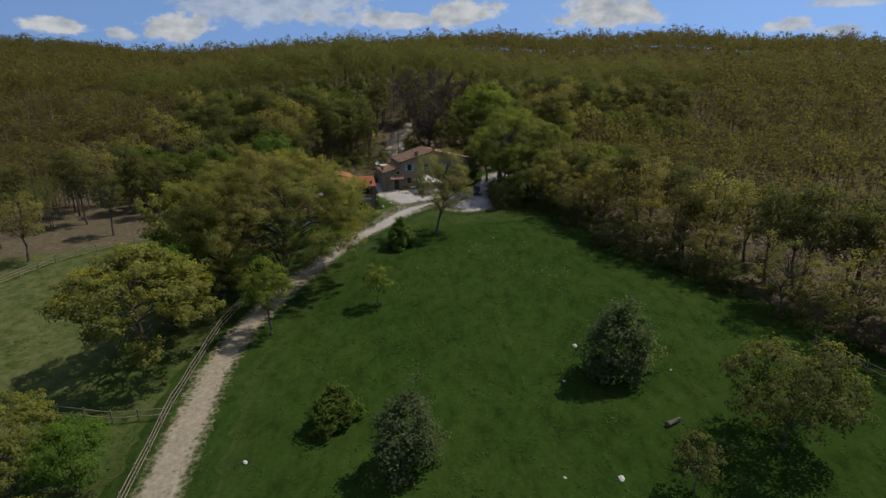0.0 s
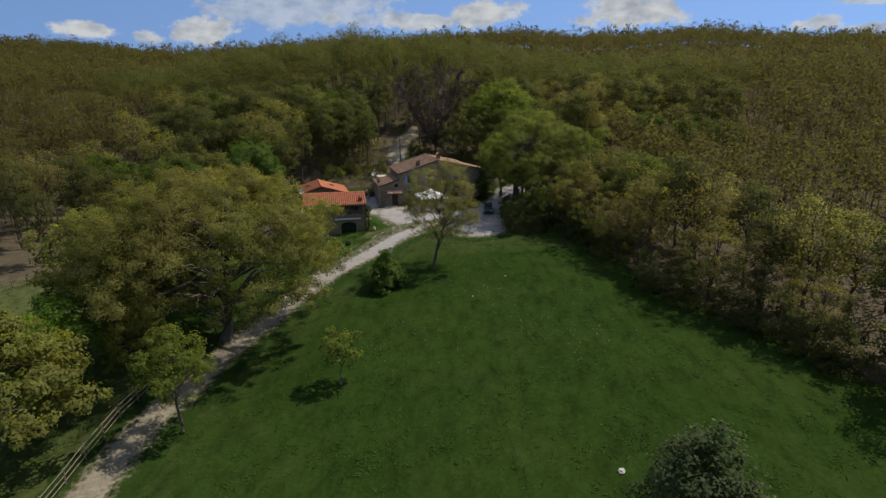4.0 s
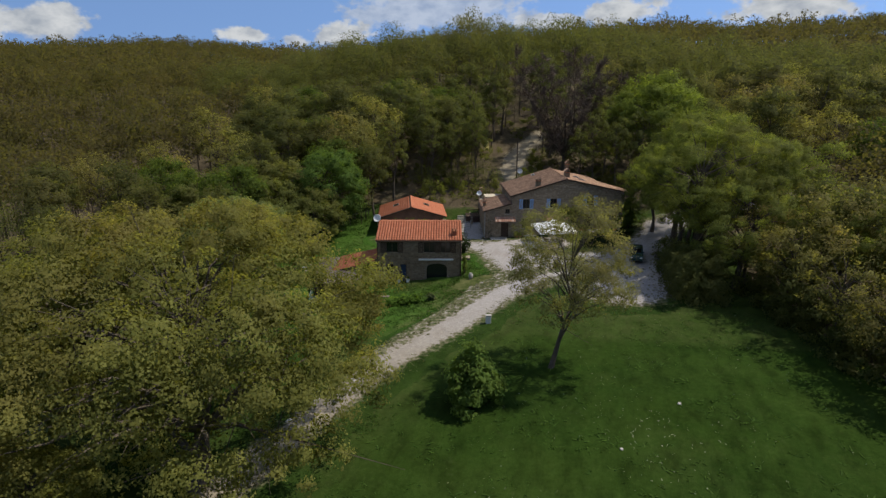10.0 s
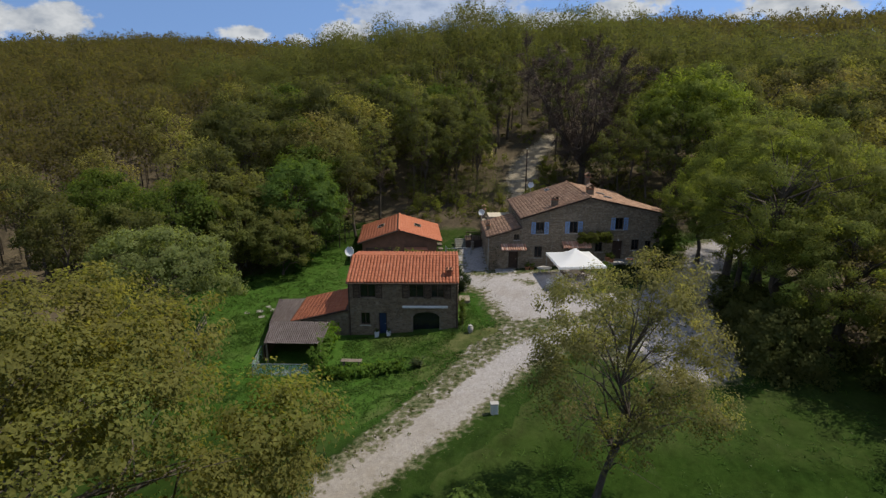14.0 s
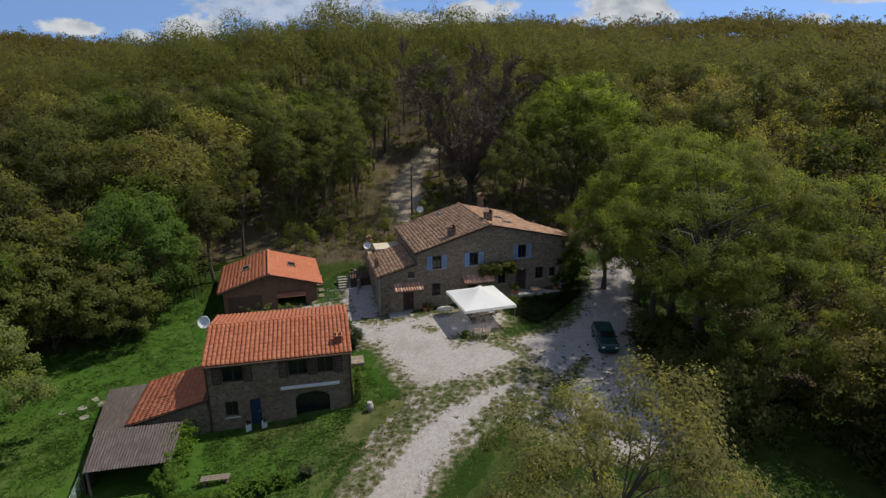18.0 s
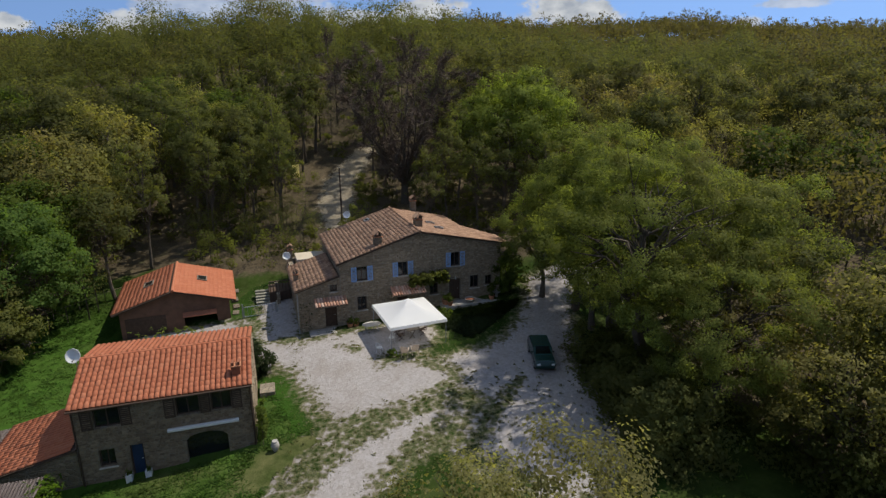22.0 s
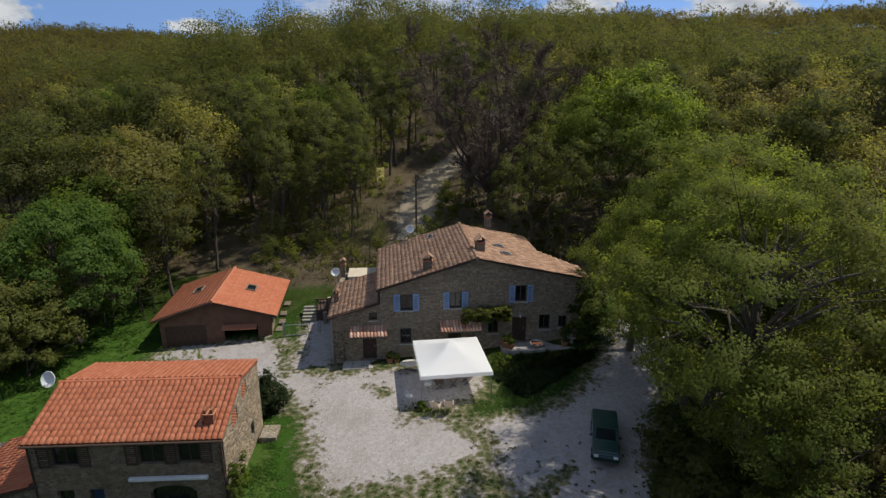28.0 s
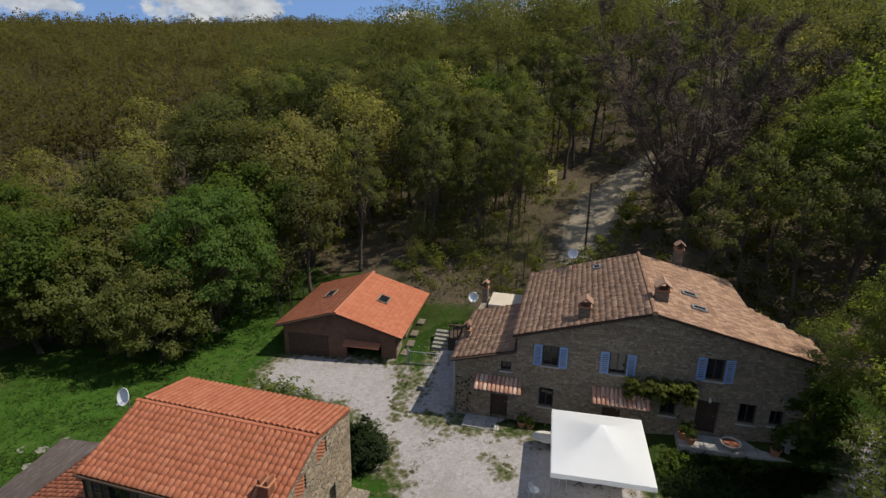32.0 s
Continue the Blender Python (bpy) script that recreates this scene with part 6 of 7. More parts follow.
for f in bm.faces:
    f.smooth = True
part("canopy", bm, M_WHITE, gz_root)
bm = bmesh.new()
hem = []
for grow, z in ((1.004, 2.298), (1.014, 2.06)):
    hem.append([])
    for k in range(24):
        a = 2 * math.pi * k / 24 + math.pi / 4
        q = grow / max(abs(math.cos(a)), abs(math.sin(a)))
        hem[-1].append(bm.verts.new((HW * math.cos(a) * q, HD * math.sin(a) * q, z + (0.03 if k % 2 and z < 2.2 else 0))))
for i in range(24):
    bm.faces.new((hem[1][i], hem[1][(i + 1) % 24], hem[0][(i + 1) % 24], hem[0][i]))
part("valance", bm, M_WHITE, gz_root)
for sx in (-1, 1):
    for sy in (-1, 1):
        x, y = sx * (HW - 0.06), sy * (HD - 0.06)
        wx, wy = (pose(-3.05, 112.0, 0, 0, 0, 19) @ Vector((x, y, 0))).xy
        part("leg", boxes((x - 0.025, y - 0.025, h(wx, wy) - 0.05, x + 0.025, y + 0.025, 2.25)), M_METAL, gz_root)

# ---- car ----
cx, cy = 6.5, 107.1
car = thing("car", "dark green estate car parked in the shade of trees", "car", pose(cx, cy - 0.5, h(cx, cy - 0.5) + 0.1, 0, 0, -3) @ Matrix.Diagonal((0.80, 1.0, 0.92, 1.0)))
side = [(-2.05, 0.35), (-2.1, 0.75), (-1.95, 0.95), (-1.0, 1.02), (-0.45, 1.42), (1.35, 1.46), (1.95, 1.0), (2.05, 0.7), (2.0, 0.35)]
bm = prism(side, -0.84, 0.84, "x")
bmesh.ops.bevel(bm, geom=bm.edges[:], offset=0.07, segments=2, affect="EDGES")
part("body", bm, M_CARPAINT, car)
for a in (-1, 1):
    part("side_window", boxes((a * 0.842 - 0.006, -0.55, 1.0, a * 0.842 + 0.006, 1.45, 1.32)), M_GLASS, car)
    for y in (-1.3, 1.25):
        w = new("wheel")
        w.parent = car
        w.matrix_local = pose(a * 0.78, y, 0.31, 0, 90, 0)
        part("tyre", lathe([(0.2, -0.1), (0.29, -0.1), (0.31, -0.06), (0.31, 0.06), (0.29, 0.1), (0.2, 0.1)], 18), M_RUBBER, w)
        part("rim", lathe([(0.05, -0.105), (0.19, -0.1), (0.19, 0.1), (0.05, 0.105)], 14), M_METAL, w)
bm = bmesh.new()
vs = [bm.verts.new(p) for p in ((-0.68, -1.0, 1.05), (0.68, -1.0, 1.05), (0.6, -0.47, 1.43), (-0.6, -0.47, 1.43))]
bm.faces.new(vs)
bmesh.ops.solidify(bm, geom=bm.faces[:], thickness=-0.015)
part("windscreen", bm, M_GLASS, car)
for a in (-1, 1):
    part("headlight", boxes((a * 0.62 - 0.14, -2.12, 0.66, a * 0.62 + 0.14, -2.04, 0.8), bevel=0.02), M_WHITE_PAINT, car)
    part("mirror", boxes((a * 0.95 - 0.08, -0.75, 1.0, a * 0.95 + 0.08, -0.66, 1.12), bevel=0.02), M_CARPAINT, car)


# ---- fences ----
def fence(name, line, gap, height, rails, label, lean=0.0, mat=None, r=0.05):
    """Round posts and rails along a line on the ground."""
    mat = mat or M_WOOD
    f = thing(name, label, "fence", pose(line[0][0], line[0][1], h(*line[0])))
    o = Vector((line[0][0], line[0][1], h(*line[0])))
    rnd = random.Random(len(line) * 7 + int(gap * 10))
    pts = []
    for a, b in zip(line, line[1:]):
        n = max(1, round(math.hypot(b[0] - a[0], b[1] - a[1]) / gap))
        pts += [(a[0] + (b[0] - a[0]) * k / n, a[1] + (b[1] - a[1]) * k / n) for k in range(n)]
    pts.append(line[-1])
    tops = []
    for x, y in pts:
        g = Vector((x, y, h(x, y))) - o
        t = g + Vector((rnd.uniform(-0.05, 0.05) + lean, rnd.uniform(-0.05, 0.05), height * rnd.uniform(0.94, 1.06)))
        part("post", tubes((g - Vector((0, 0, 0.3)), t, r * 1.15, r), n=7), mat, f)
        tops.append((g, t))
    for (g0, t0), (g1, t1) in zip(tops, tops[1:]):
        for k in range(rails):
            u = (k + 0.8) / (rails + 0.1)
            p, q = g0.lerp(t0, u), g1.lerp(t1, u)
            d = (q - p).normalized() * 0.12
            part("rail", tubes((p - d, q + d, r * 0.8, r * 0.7), n=6), mat, f)
    return f


fence("fence", [(-18.8, 18), (-20.6, 29.7), (-22.0, 40), (-23.0, 53.5), (-22.6, 60)], 2.4, 1.25, 3, "weathered wooden post-and-rail fence along the gravel track")
fence("fence", [(-21.9, 38.6), (-26, 38.4), (-31, 39.5)], 2.4, 1.15, 2, "weathered wooden side fence running off into the paddock")
fence("fence", [(-62, 60), (-56, 66.5), (-53.5, 73.5), (-48.5, 79.5), (-42.5, 84)], 2.5, 1.2, 3, "pale weathered rail fence round the paddock")
fence("fence", [(-34.5, 96.5), (-32, 91), (-29.8, 86.8)], 2.2, 1.1, 3, "leaning pale rail fence beside the pale green tree")
fence("fence", [(33.2, 45.5), (36.5, 37), (43, 20)], 2.6, 1.1, 2, "low rail fence in front of the wood")
fence("fence", [(-36.5, 117.5), (-33.5, 120.5), (-28.5, 124.5)], 2.2, 1.1, 1, "thin wire-and-post fence behind the garage", r=0.03)

# ---- in front of the small house ----
rng = np.random.default_rng(77)


def hedge(name, line, width, height, mat, label, category="hedge", per=9, size=0.10):
    """A clipped run of foliage along a line."""
    root = thing(name, label, category)
    cs = []
    stems = bmesh.new()
    for (ax, ay), (bx, by) in zip(line, line[1:]):
        n = max(2, int(math.hypot(bx - ax, by - ay) / 0.16))
        for k in range(n):
            x, y = ax + (bx - ax) * k / n, ay + (by - ay) * k / n
            g = h(x, y)
            if k % 4 == 0:
                tube(stems, (x, y, g - 0.1), (x + 0.05, y, g + height * 0.7), 0.02, 0.008, 5)
            for _ in range(8):
                cs.append((x + rng.normal() * width * 0.3, y + rng.normal() * width * 0.3, g + height * (0.1 + 0.85 * rng.random())))
    part("stem", stems, M_BARK, root)
    c = np.array(cs)
    co, q, sn = leaf_quads(rng, c, np.full(len(c), 0.2), per, size)
    link("foliage", quads_mesh("foliage", co, q, sn), mat, root)
    return root


hedge("hedge", [(-20.2, 90.6), (-18.2, 90.9), (-16.2, 91.8), (-14.6, 92.8)], 0.9, 0.95, M_LEAF_BRIGHT, "low dense green hedge in front of the small house")
hedge("climbing_shrub", [(-21.3, 91.5), (-21.6, 94.0), (-22.2, 96.6)], 1.3, 1.9, M_LEAF_BRIGHT, "leafy green scrambling shrub beside the shelter", "shrub")
v0, v1 = B1 @ Vector((1.8, 8.3, 0)), B1 @ Vector((5.8, 8.2, 0))
hedge("climbing_shrub", [(v0.x, v0.y), (v1.x, v1.y)], 1.7, 4.9, M_LEAF_LIME, "loose flowering shrub behind the small house", "shrub", 8, 0.10)
hedge("garden_plant", [(-13.9, 93.0), (-13.4, 93.4)], 0.6, 0.8, M_LEAF_GREY, "spiky grey garden plant at the end of the hedge", "plant")
hedge("climber", [(-11.75, 99.6), (-11.95, 100.6), (-12.1, 101.4)], 0.35, 2.4, M_LEAF_GREEN, "leafy climber at the corner of the small house", "climber", 7)
at(bush("bush", 51, 1.4, 2.7, 190, 26, 0.09, M_LEAF_DARK, "clipped round dark green bush by the small house"), -14.3, 107.6)
at(bush("bush", 52, 2.1, 3.1, 160, 24, 0.12, M_LEAF_GREY, "loose olive-green shrub behind the small house"), -20.3, 107.6)
at(bush("bush", 53, 1.5, 2.3, 100, 22, 0.12, M_LEAF_GREY, "loose olive-green shrub behind the small house"), -18.2, 108.4)



bench = thing("garden_bench", "low weathered plank bench on the lawn", "bench", pose(-18.9, 92.9, h(-18.9, 92.9), 0, 0, 12))
for k in range(3):
    part("plank", boxes((-0.8, -0.24 + 0.165 * k, 0.40, 0.8, -0.09 + 0.165 * k, 0.44), bevel=0.006), M_WOOD, bench)
for sx in (-0.6, 0.6):
    part("leg", boxes((sx - 0.05, -0.2, -0.1, sx + 0.05, 0.2, 0.398)), M_WOOD, bench)


def utility_box(x, y):
    b = thing("utility_box", "small white utility box standing in the grass by the track", "utility box", pose(x, y, h(x, y), 0, 0, 20))
    part("cabinet", boxes((-0.22, -0.16, -0.1, 0.22, 0.16, 0.78), bevel=0.015), M_WHITE_PAINT, b)
    part("cap", boxes((-0.26, -0.2, 0.783, 0.26, 0.2, 0.85), bevel=0.015), M_CONC, b)
    part("door", boxes((-0.18, -0.172, 0.1, 0.18, -0.163, 0.7)), M_WHITE_PAINT, b)


utility_box(-6.95, 87.5)


def glass_fence(line, height):
    f = thing("glass_fence", "clear panel fence with thin metal posts round the shelter's terrace", "fence", pose(line[0][0], line[0][1], h(*line[0])))
    o = Vector((line[0][0], line[0][1], h(*line[0])))
    for (ax, ay), (bx, by) in zip(line, line[1:]):
        a, b = Vector((ax, ay, h(ax, ay))) - o, Vector((bx, by, h(bx, by))) - o
        n = max(1, round((b - a).length / 1.3))
        for k in range(n):
            p, q = a.lerp(b, k / n), a.lerp(b, (k + 1) / n)
            part("post", tubes((p - Vector((0, 0, 0.2)), p + Vector((0, 0, height)), 0.025), n=6), M_METAL, f)
            bm = bmesh.new()
            vs = [bm.verts.new(v) for v in (p + Vector((0, 0, 0.12)), q + Vector((0, 0, 0.12)), q + Vector((0, 0, height - 0.05)), p + Vector((0, 0, height - 0.05)))]
            bm.faces.new(vs)
            bmesh.ops.solidify(bm, geom=bm.faces[:], thickness=0.01)
            pane = part("pane", bm, M_PANE, f)
            pane.visible_shadow = False
            part("rail", tubes((p + Vector((0, 0, height - 0.03)), q + Vector((0, 0, height - 0.03)), 0.018), n=6), M_METAL, f)


glass_fence([(-26.2, 92.2), (-25.2, 89.4), (-21.2, 90.4)], 1.1)


def slabs(name, label, spots, mat, size=0.75, thick=0.07):
    """Flat stones laid on the grass, each a thing of its own."""
    r = random.Random(9)
    for x, y in spots:
        t = bmesh.new()
        n = 7
        ring = [(size / 2 * r.uniform(0.75, 1.1) * math.cos(6.283 * k / n), size / 2 * r.uniform(0.6, 1.0) * math.sin(6.283 * k / n)) for k in range(n)]
        lo = [t.verts.new((a, b, -0.1)) for a, b in ring]
        hi = [t.verts.new((a * 0.95, b * 0.95, thick)) for a, b in ring]
        t.faces.new(hi)
        t.faces.new(lo[::-1])
        for k in range(n):
            t.faces.new((lo[k], lo[(k + 1) % n], hi[(k + 1) % n], hi[k]))
        me = bpy.data.meshes.new(name)
        t.to_mesh(me)
        t.free()
        ob = link(name, me, mat)
        ob.matrix_world = pose(x, y, h(x, y), 0, 0, r.uniform(0, 360))
        tagged(ob, label, "stone", "stepping stones")


slabs("stepping_stone", "flat pale stone laid in the grass", [(-32.3, 99.6), (-31.3, 100.1), (-31.0, 101.2), (-30.5, 99.0), (-30.2, 100.6), (-24.0, 90.3), (-23.2, 90.6), (-22.4, 90.9)], M_MOSSY, 0.85, 0.03)


def rocks(spots):
    r = random.Random(4)
    for x, y, s in spots:
        bm = bmesh.new()
        bmesh.ops.create_icosphere(bm, subdivisions=2, radius=s)
        for v in bm.verts:
            k = 1 + 0.35 * noise.noise(v.co * 2.2 / s + Vector((x, y, 0)))
            v.co = Vector((v.co.x * k, v.co.y * k * 0.8, v.co.z * k * 0.6))
        me = bpy.data.meshes.new("rock")
        bm.to_mesh(me)
        bm.free()
        ob = link("rock", me, M_PAVE)
        ob.matrix_world = pose(x, y, h(x, y) + 0.1 * s, 0, 0, r.uniform(0, 360))
        tagged(ob, "pale weathered rock lying in the meadow grass", "rock", "meadow rocks")


rocks([(11.6, 30.7, 0.26), (12.25, 47.4, 0.26), (10.2, 42.0, 0.14), (19.3, 42.6, 0.12), (18.5, 44.6, 0.1), (-13.9, 33.5, 0.2), (8.0, 31.0, 0.12), (-15.1, 76.9, 0.26), (-16.8, 74.3, 0.30), (-17.6, 71.8, 0.26), (7.2, 77.0, 0.14), (3.5, 72.0, 0.12), (-5.3, 109.2, 0.12)])
log = thing("log", "dark fallen log lying in the meadow", "log", pose(17.0, 35.8, h(17.0, 35.8), 0, 0, 25))
part("stem", tubes(((-0.7, 0, 0.16), (0.65, 0.1, 0.2), 0.2, 0.15), n=9), M_BARK, log)
part("stub", tubes(((0.2, 0.05, 0.25), (0.35, -0.25, 0.5), 0.06, 0.03), n=6), M_BARK, log)

# ---- round the farmhouse ----
def local(x, y):
    v = FARM @ Vector((x, y, 0))
    return v.x, v.y


def paving(name, x0, x1, y0, y1, z, step, label):
    """A strip of stone flags on a bed, in the farmhouse's own directions."""
    t = thing(name, label, "paving", FARM, kind="structure")
    part("bed", boxes((x0, y0, z - 0.9, x1, y1, z)), M_CONC, t)
    r = random.Random(int(x0 * 10))
    nx, ny = int((x1 - x0) / step), max(1, int((y1 - y0) / step))
    for i in range(nx):
        for j in range(ny):
            a, b = x0 + (x1 - x0) * i / nx, y0 + (y1 - y0) * j / ny
            part("flag", boxes((a + 0.02, b + 0.02, z + 0.002, a + (x1 - x0) / nx - 0.02, b + (y1 - y0) / ny - 0.02, z + 0.03 + r.uniform(0, 0.02))), M_CONC, t)


paving("terrace_paving", -12.3, -7.6, -1.25, -0.02, -0.08, 0.6, "pale stone flags along the farmhouse wall")
paving("terrace_paving", -0.6, 5.2, -1.3, -0.02, 0.86, 0.6, "raised terrace of pale stone flags before the door")
hedge("vine", [local(-2.9, -0.35), local(-0.45, -0.35)], 0.7, 0.1, M_LEAF_LIME, "leafy yellow-green vine trained over the window", "vine", 1)
vine = [o for o in bpy.data.objects if o.name.startswith("vine")][-1]
bpy.data.objects.remove([c for c in vine.children if c.name.startswith("foliage")][0])
c = np.array([(*local(rng.uniform(-3.5, 0.0), rng.uniform(-0.8, -0.05)), 2.95 + 1.05 * rng.random()) for _ in range(230)])
co, q, sn = leaf_quads(rng, c, np.full(len(c), 0.2), 16, 0.09)
link("foliage", quads_mesh("foliage", co, q, sn), M_LEAF_LANE, vine)


def pot_plant(x, y, z, s, mat, label):
    p = thing("potted_plant", label, "potted plant", pose(x, y, z) @ Matrix.Scale(s, 4), "pots by the farmhouse")
    part("pot", lathe([(0.16, 0), (0.2, 0.05), (0.25, 0.32), (0.28, 0.34), (0.28, 0.40), (0.23, 0.40), (0.2, 0.3)], 14), M_TERRA, p)
    part("soil", lathe([(0.02, 0.3), (0.21, 0.31), (0.21, 0.36), (0.02, 0.37)], 12), M_BARK, p)
    r = np.random.default_rng(int(abs(x * 31 + y * 7)))
    cc = r.normal(size=(22, 3)) * np.array([0.13, 0.13, 0.13]) + np.array([0, 0, 0.62])
    co, q, sn = leaf_quads(r, cc, np.full(22, 0.14), 12, 0.06)
    link("plant", quads_mesh("plant", co, q), mat, p)


for lx, ly, z, s in ((-8.9, -0.55, -0.04, 1.0), (-8.4, -0.6, -0.04, 0.9), (-0.3, -0.6, 0.9, 1.2), (0.0, -1.0, 0.9, 1.0), (4.1, -0.9, 0.9, 1.0)):
    x, y = local(lx, ly)
    pot_plant(x, y, z, s, M_LEAF_GREEN if lx < 1 else M_LEAF_GREY, "terracotta pot with a green plant by the farmhouse wall")
x, y = local(2.0, -0.8)
bowl = thing("bowl_planter", "shallow pale stone bowl planter with dry earth by the farmhouse door", "planter", pose(x, y, 0.89))
part("bowl", lathe([(0.2, 0.0), (0.26, 0.04), (0.46, 0.22), (0.52, 0.34), (0.46, 0.34), (0.40, 0.24), (0.02, 0.2)], 20), M_PAVE, bowl)
part("soil", lathe([(0.02, 0.23), (0.40, 0.245), (0.42, 0.28), (0.02, 0.30)], 16), M_TERRA_DK, bowl)
x, y = local(-7.4, -2.2)
tb = thing("garden_table", "pale oval garden table on the gravel", "table", pose(x, y, h(x, y), 0, 0, 16))
bm = lathe([(0.02, 0.70), (0.62, 0.70), (0.65, 0.72), (0.62, 0.75), (0.02, 0.75)], 22)
bmesh.ops.scale(bm, vec=(1.25, 0.8, 1), verts=bm.verts[:])
part("tabletop", bm, M_PAVE, tb)
for sx in (-1, 1):
    for sy in (-1, 1):
        part("leg", tubes(((sx * 0.5, sy * 0.28, -0.05), (sx * 0.45, sy * 0.25, 0.7), 0.03), n=6), M_METAL, tb)


def chair(x, y, rz, label, mat):
    """A folding garden chair with a slatted, reclined back."""
    c = thing("deck_chair", label, "chair", pose(x, y, h(x, y) + 0.1, 0, 0, rz), "garden chairs")
    for k in range(5):
        part("seat_slat", boxes((-0.24, -0.26 + k * 0.105, 0.40, 0.24, -0.18 + k * 0.105, 0.425)), mat, c)
    for k in range(6):
        bm = bmesh.new()
        box(bm, -0.24, -0.012, 0.0, 0.24, 0.012, 0.075, pose(0, 0.28 + k * 0.05, 0.46 + k * 0.1, -26, 0, 0))
        part("back_slat", bm, mat, c)
    for sx in (-1, 1):
        part("leg", tubes(((sx * 0.25, -0.32, -0.1), (sx * 0.25, 0.26, 0.44), 0.018), n=6), mat, c)
        part("leg", tubes(((sx * 0.22, 0.36, -0.1), (sx * 0.22, -0.24, 0.41), 0.018), n=6), mat, c)
        part("stile", tubes(((sx * 0.25, 0.26, 0.42), (sx * 0.25, 0.58, 1.04), 0.018), n=6), mat, c)
        part("armrest", boxes((sx * 0.27 - 0.03, -0.25, 0.62, sx * 0.27 + 0.03, 0.34, 0.645)), mat, c)
    return c


chair(-3.35, 108.6, 172, "pale wooden folding chair in front of the gazebo", M_PALE_WOOD)
chair(-2.6, 108.8, 190, "pale wooden folding chair in front of the gazebo", M_PALE_WOOD)
at(bush("bush", 54, 0.45, 0.7, 40, 20, 0.07, M_LEAF_GREEN, "small round bush in front of the gazebo"), -4.3, 108.8)
tt = thing("trestle_table", "dark wooden table in the shade of the gazebo", "table", pose(-3.0, 112.2, h(-3.0, 112.2) + 0.1, 0, 0, 19))
for k in range(5):
    part("board", boxes((-0.45 + k * 0.18, -0.95, 0.72, -0.28 + k * 0.18, 0.95, 0.76)), M_WOOD, tt)
for sy in (-1, 1):
    part("leg", tubes(((-0.3, sy * 0.75, -0.15), (0.3, sy * 0.75, 0.72), 0.035), n=6), M_WOOD, tt)
    part("leg", tubes(((0.3, sy * 0.75, -0.15), (-0.3, sy * 0.75, 0.72), 0.035), n=6), M_WOOD, tt)
for dx, dy, rz in ((-0.9, -0.5, 109), (-0.9, 0.5, 109), (0.95, -0.4, -71), (0.95, 0.55, -71)):
    v = pose(-3.0, 112.2, 0, 0, 0, 19) @ Vector((dx, dy, 0))
    chair(v.x, v.y, rz, "dark wooden chair at the table under the gazebo", M_WOOD_DK)
hedge("shrub", [local(-1.6, -3.4), local(-0.8, -2.2)], 0.8, 1.1, M_LEAF_GREEN, "low green shrubs beside the gazebo", "shrub")
at(bush("shrub", 55, 1.6, 4.6, 170, 24, 0.12, M_LEAF_GREEN, "tall green shrub at the farmhouse corner", "shrub"), *local(6.0, -0.3))
at(bush("shrub", 56, 1.0, 1.4, 70, 24, 0.10, M_LEAF_GREEN, "bright green shrub at the farmhouse corner", "shrub"), *local(7.0, 1.5))
hedge("climber", [local(-12.9, -0.15), local(-11.9, -0.15)], 0.2, 2.9, M_LEAF_DARK, "sparse dark climber on the farmhouse wall", "climber", 2, 0.08)

# pole, notice board, gate, steps
pole = thing("utility_pole", "slim dark utility pole behind the farmhouse", "pole", pose(-10.7, 134.6, h(-10.7, 134.6)))
part("shaft", tubes(((0, 0, -0.5), (0, 0, 6.2), 0.10, 0.075), n=9), M_WOOD_DK, pole)
part("cap", tubes(((0, 0, 6.2), (0, 0, 6.26), 0.085), n=9), M_METAL, pole)
nb = thing("notice_board", "plain yellow board on two posts in the wood", "board", pose(-17.6, 144.7, h(-17.6, 144.7), 0, 0, 58))
part("panel", boxes((-0.62, -0.03, 0.5, 0.62, 0.03, 2.25), bevel=0.01), M_YELLOW, nb)
for sx in (-1, 1):
    part("post", tubes(((sx * 0.5, 0.09, -0.4), (sx * 0.5, 0.09, 2.35), 0.05), n=7), M_WOOD, nb)
gate = thing("metal_gate", "low grey tubular gate across the side lane", "gate", pose(-17.6, 117.3, h(-17.0, 117.5), 0, 0, 17))
part("gate_frame", tubes(((0, 0, 0.15), (2.7, 0, 0.2), 0.03), ((0, 0, 1.05), (2.7, 0, 1.1), 0.03), ((0, 0, 0.1), (0, 0, 1.1), 0.03), ((2.7, 0, 0.1), (2.7, 0, 1.15), 0.03)), M_METAL, gate)
for k in range(1, 9):
    part("bar", tubes(((k * 0.3, 0, 0.17), (k * 0.3, 0, 1.07), 0.012), n=6), M_METAL, gate)
for x in (-0.12, 2.82):
    part("post", tubes(((x, 0, -0.5), (x, 0, 1.35), 0.06), n=8), M_METAL, gate)
st = thing("stone_steps", "pale stone steps and low wall behind the annex", "steps", pose(-16.2, 119.6, 0, 0, 0, 16.3))
for k in range(5):
    g = h(-16.6, 120)
    part("step", boxes((-0.9, k * 0.32, g - 0.4, 0.9, k * 0.32 + 0.34, g + 0.17 * (k + 1)), bevel=0.012), M_MOSSY, st)
part("low_wall", boxes((0.95, -0.6, -0.6, 1.25, 3.2, 1.3)), M_STONE, st)
deck = thing("wooden_deck", "small weathered deck with a rail behind the annex", "deck", FARM)
part("platform", boxes((-15.0, 6.6, 0.2, -13.1, 9.0, 1.35)), M_WOOD_DK, deck)
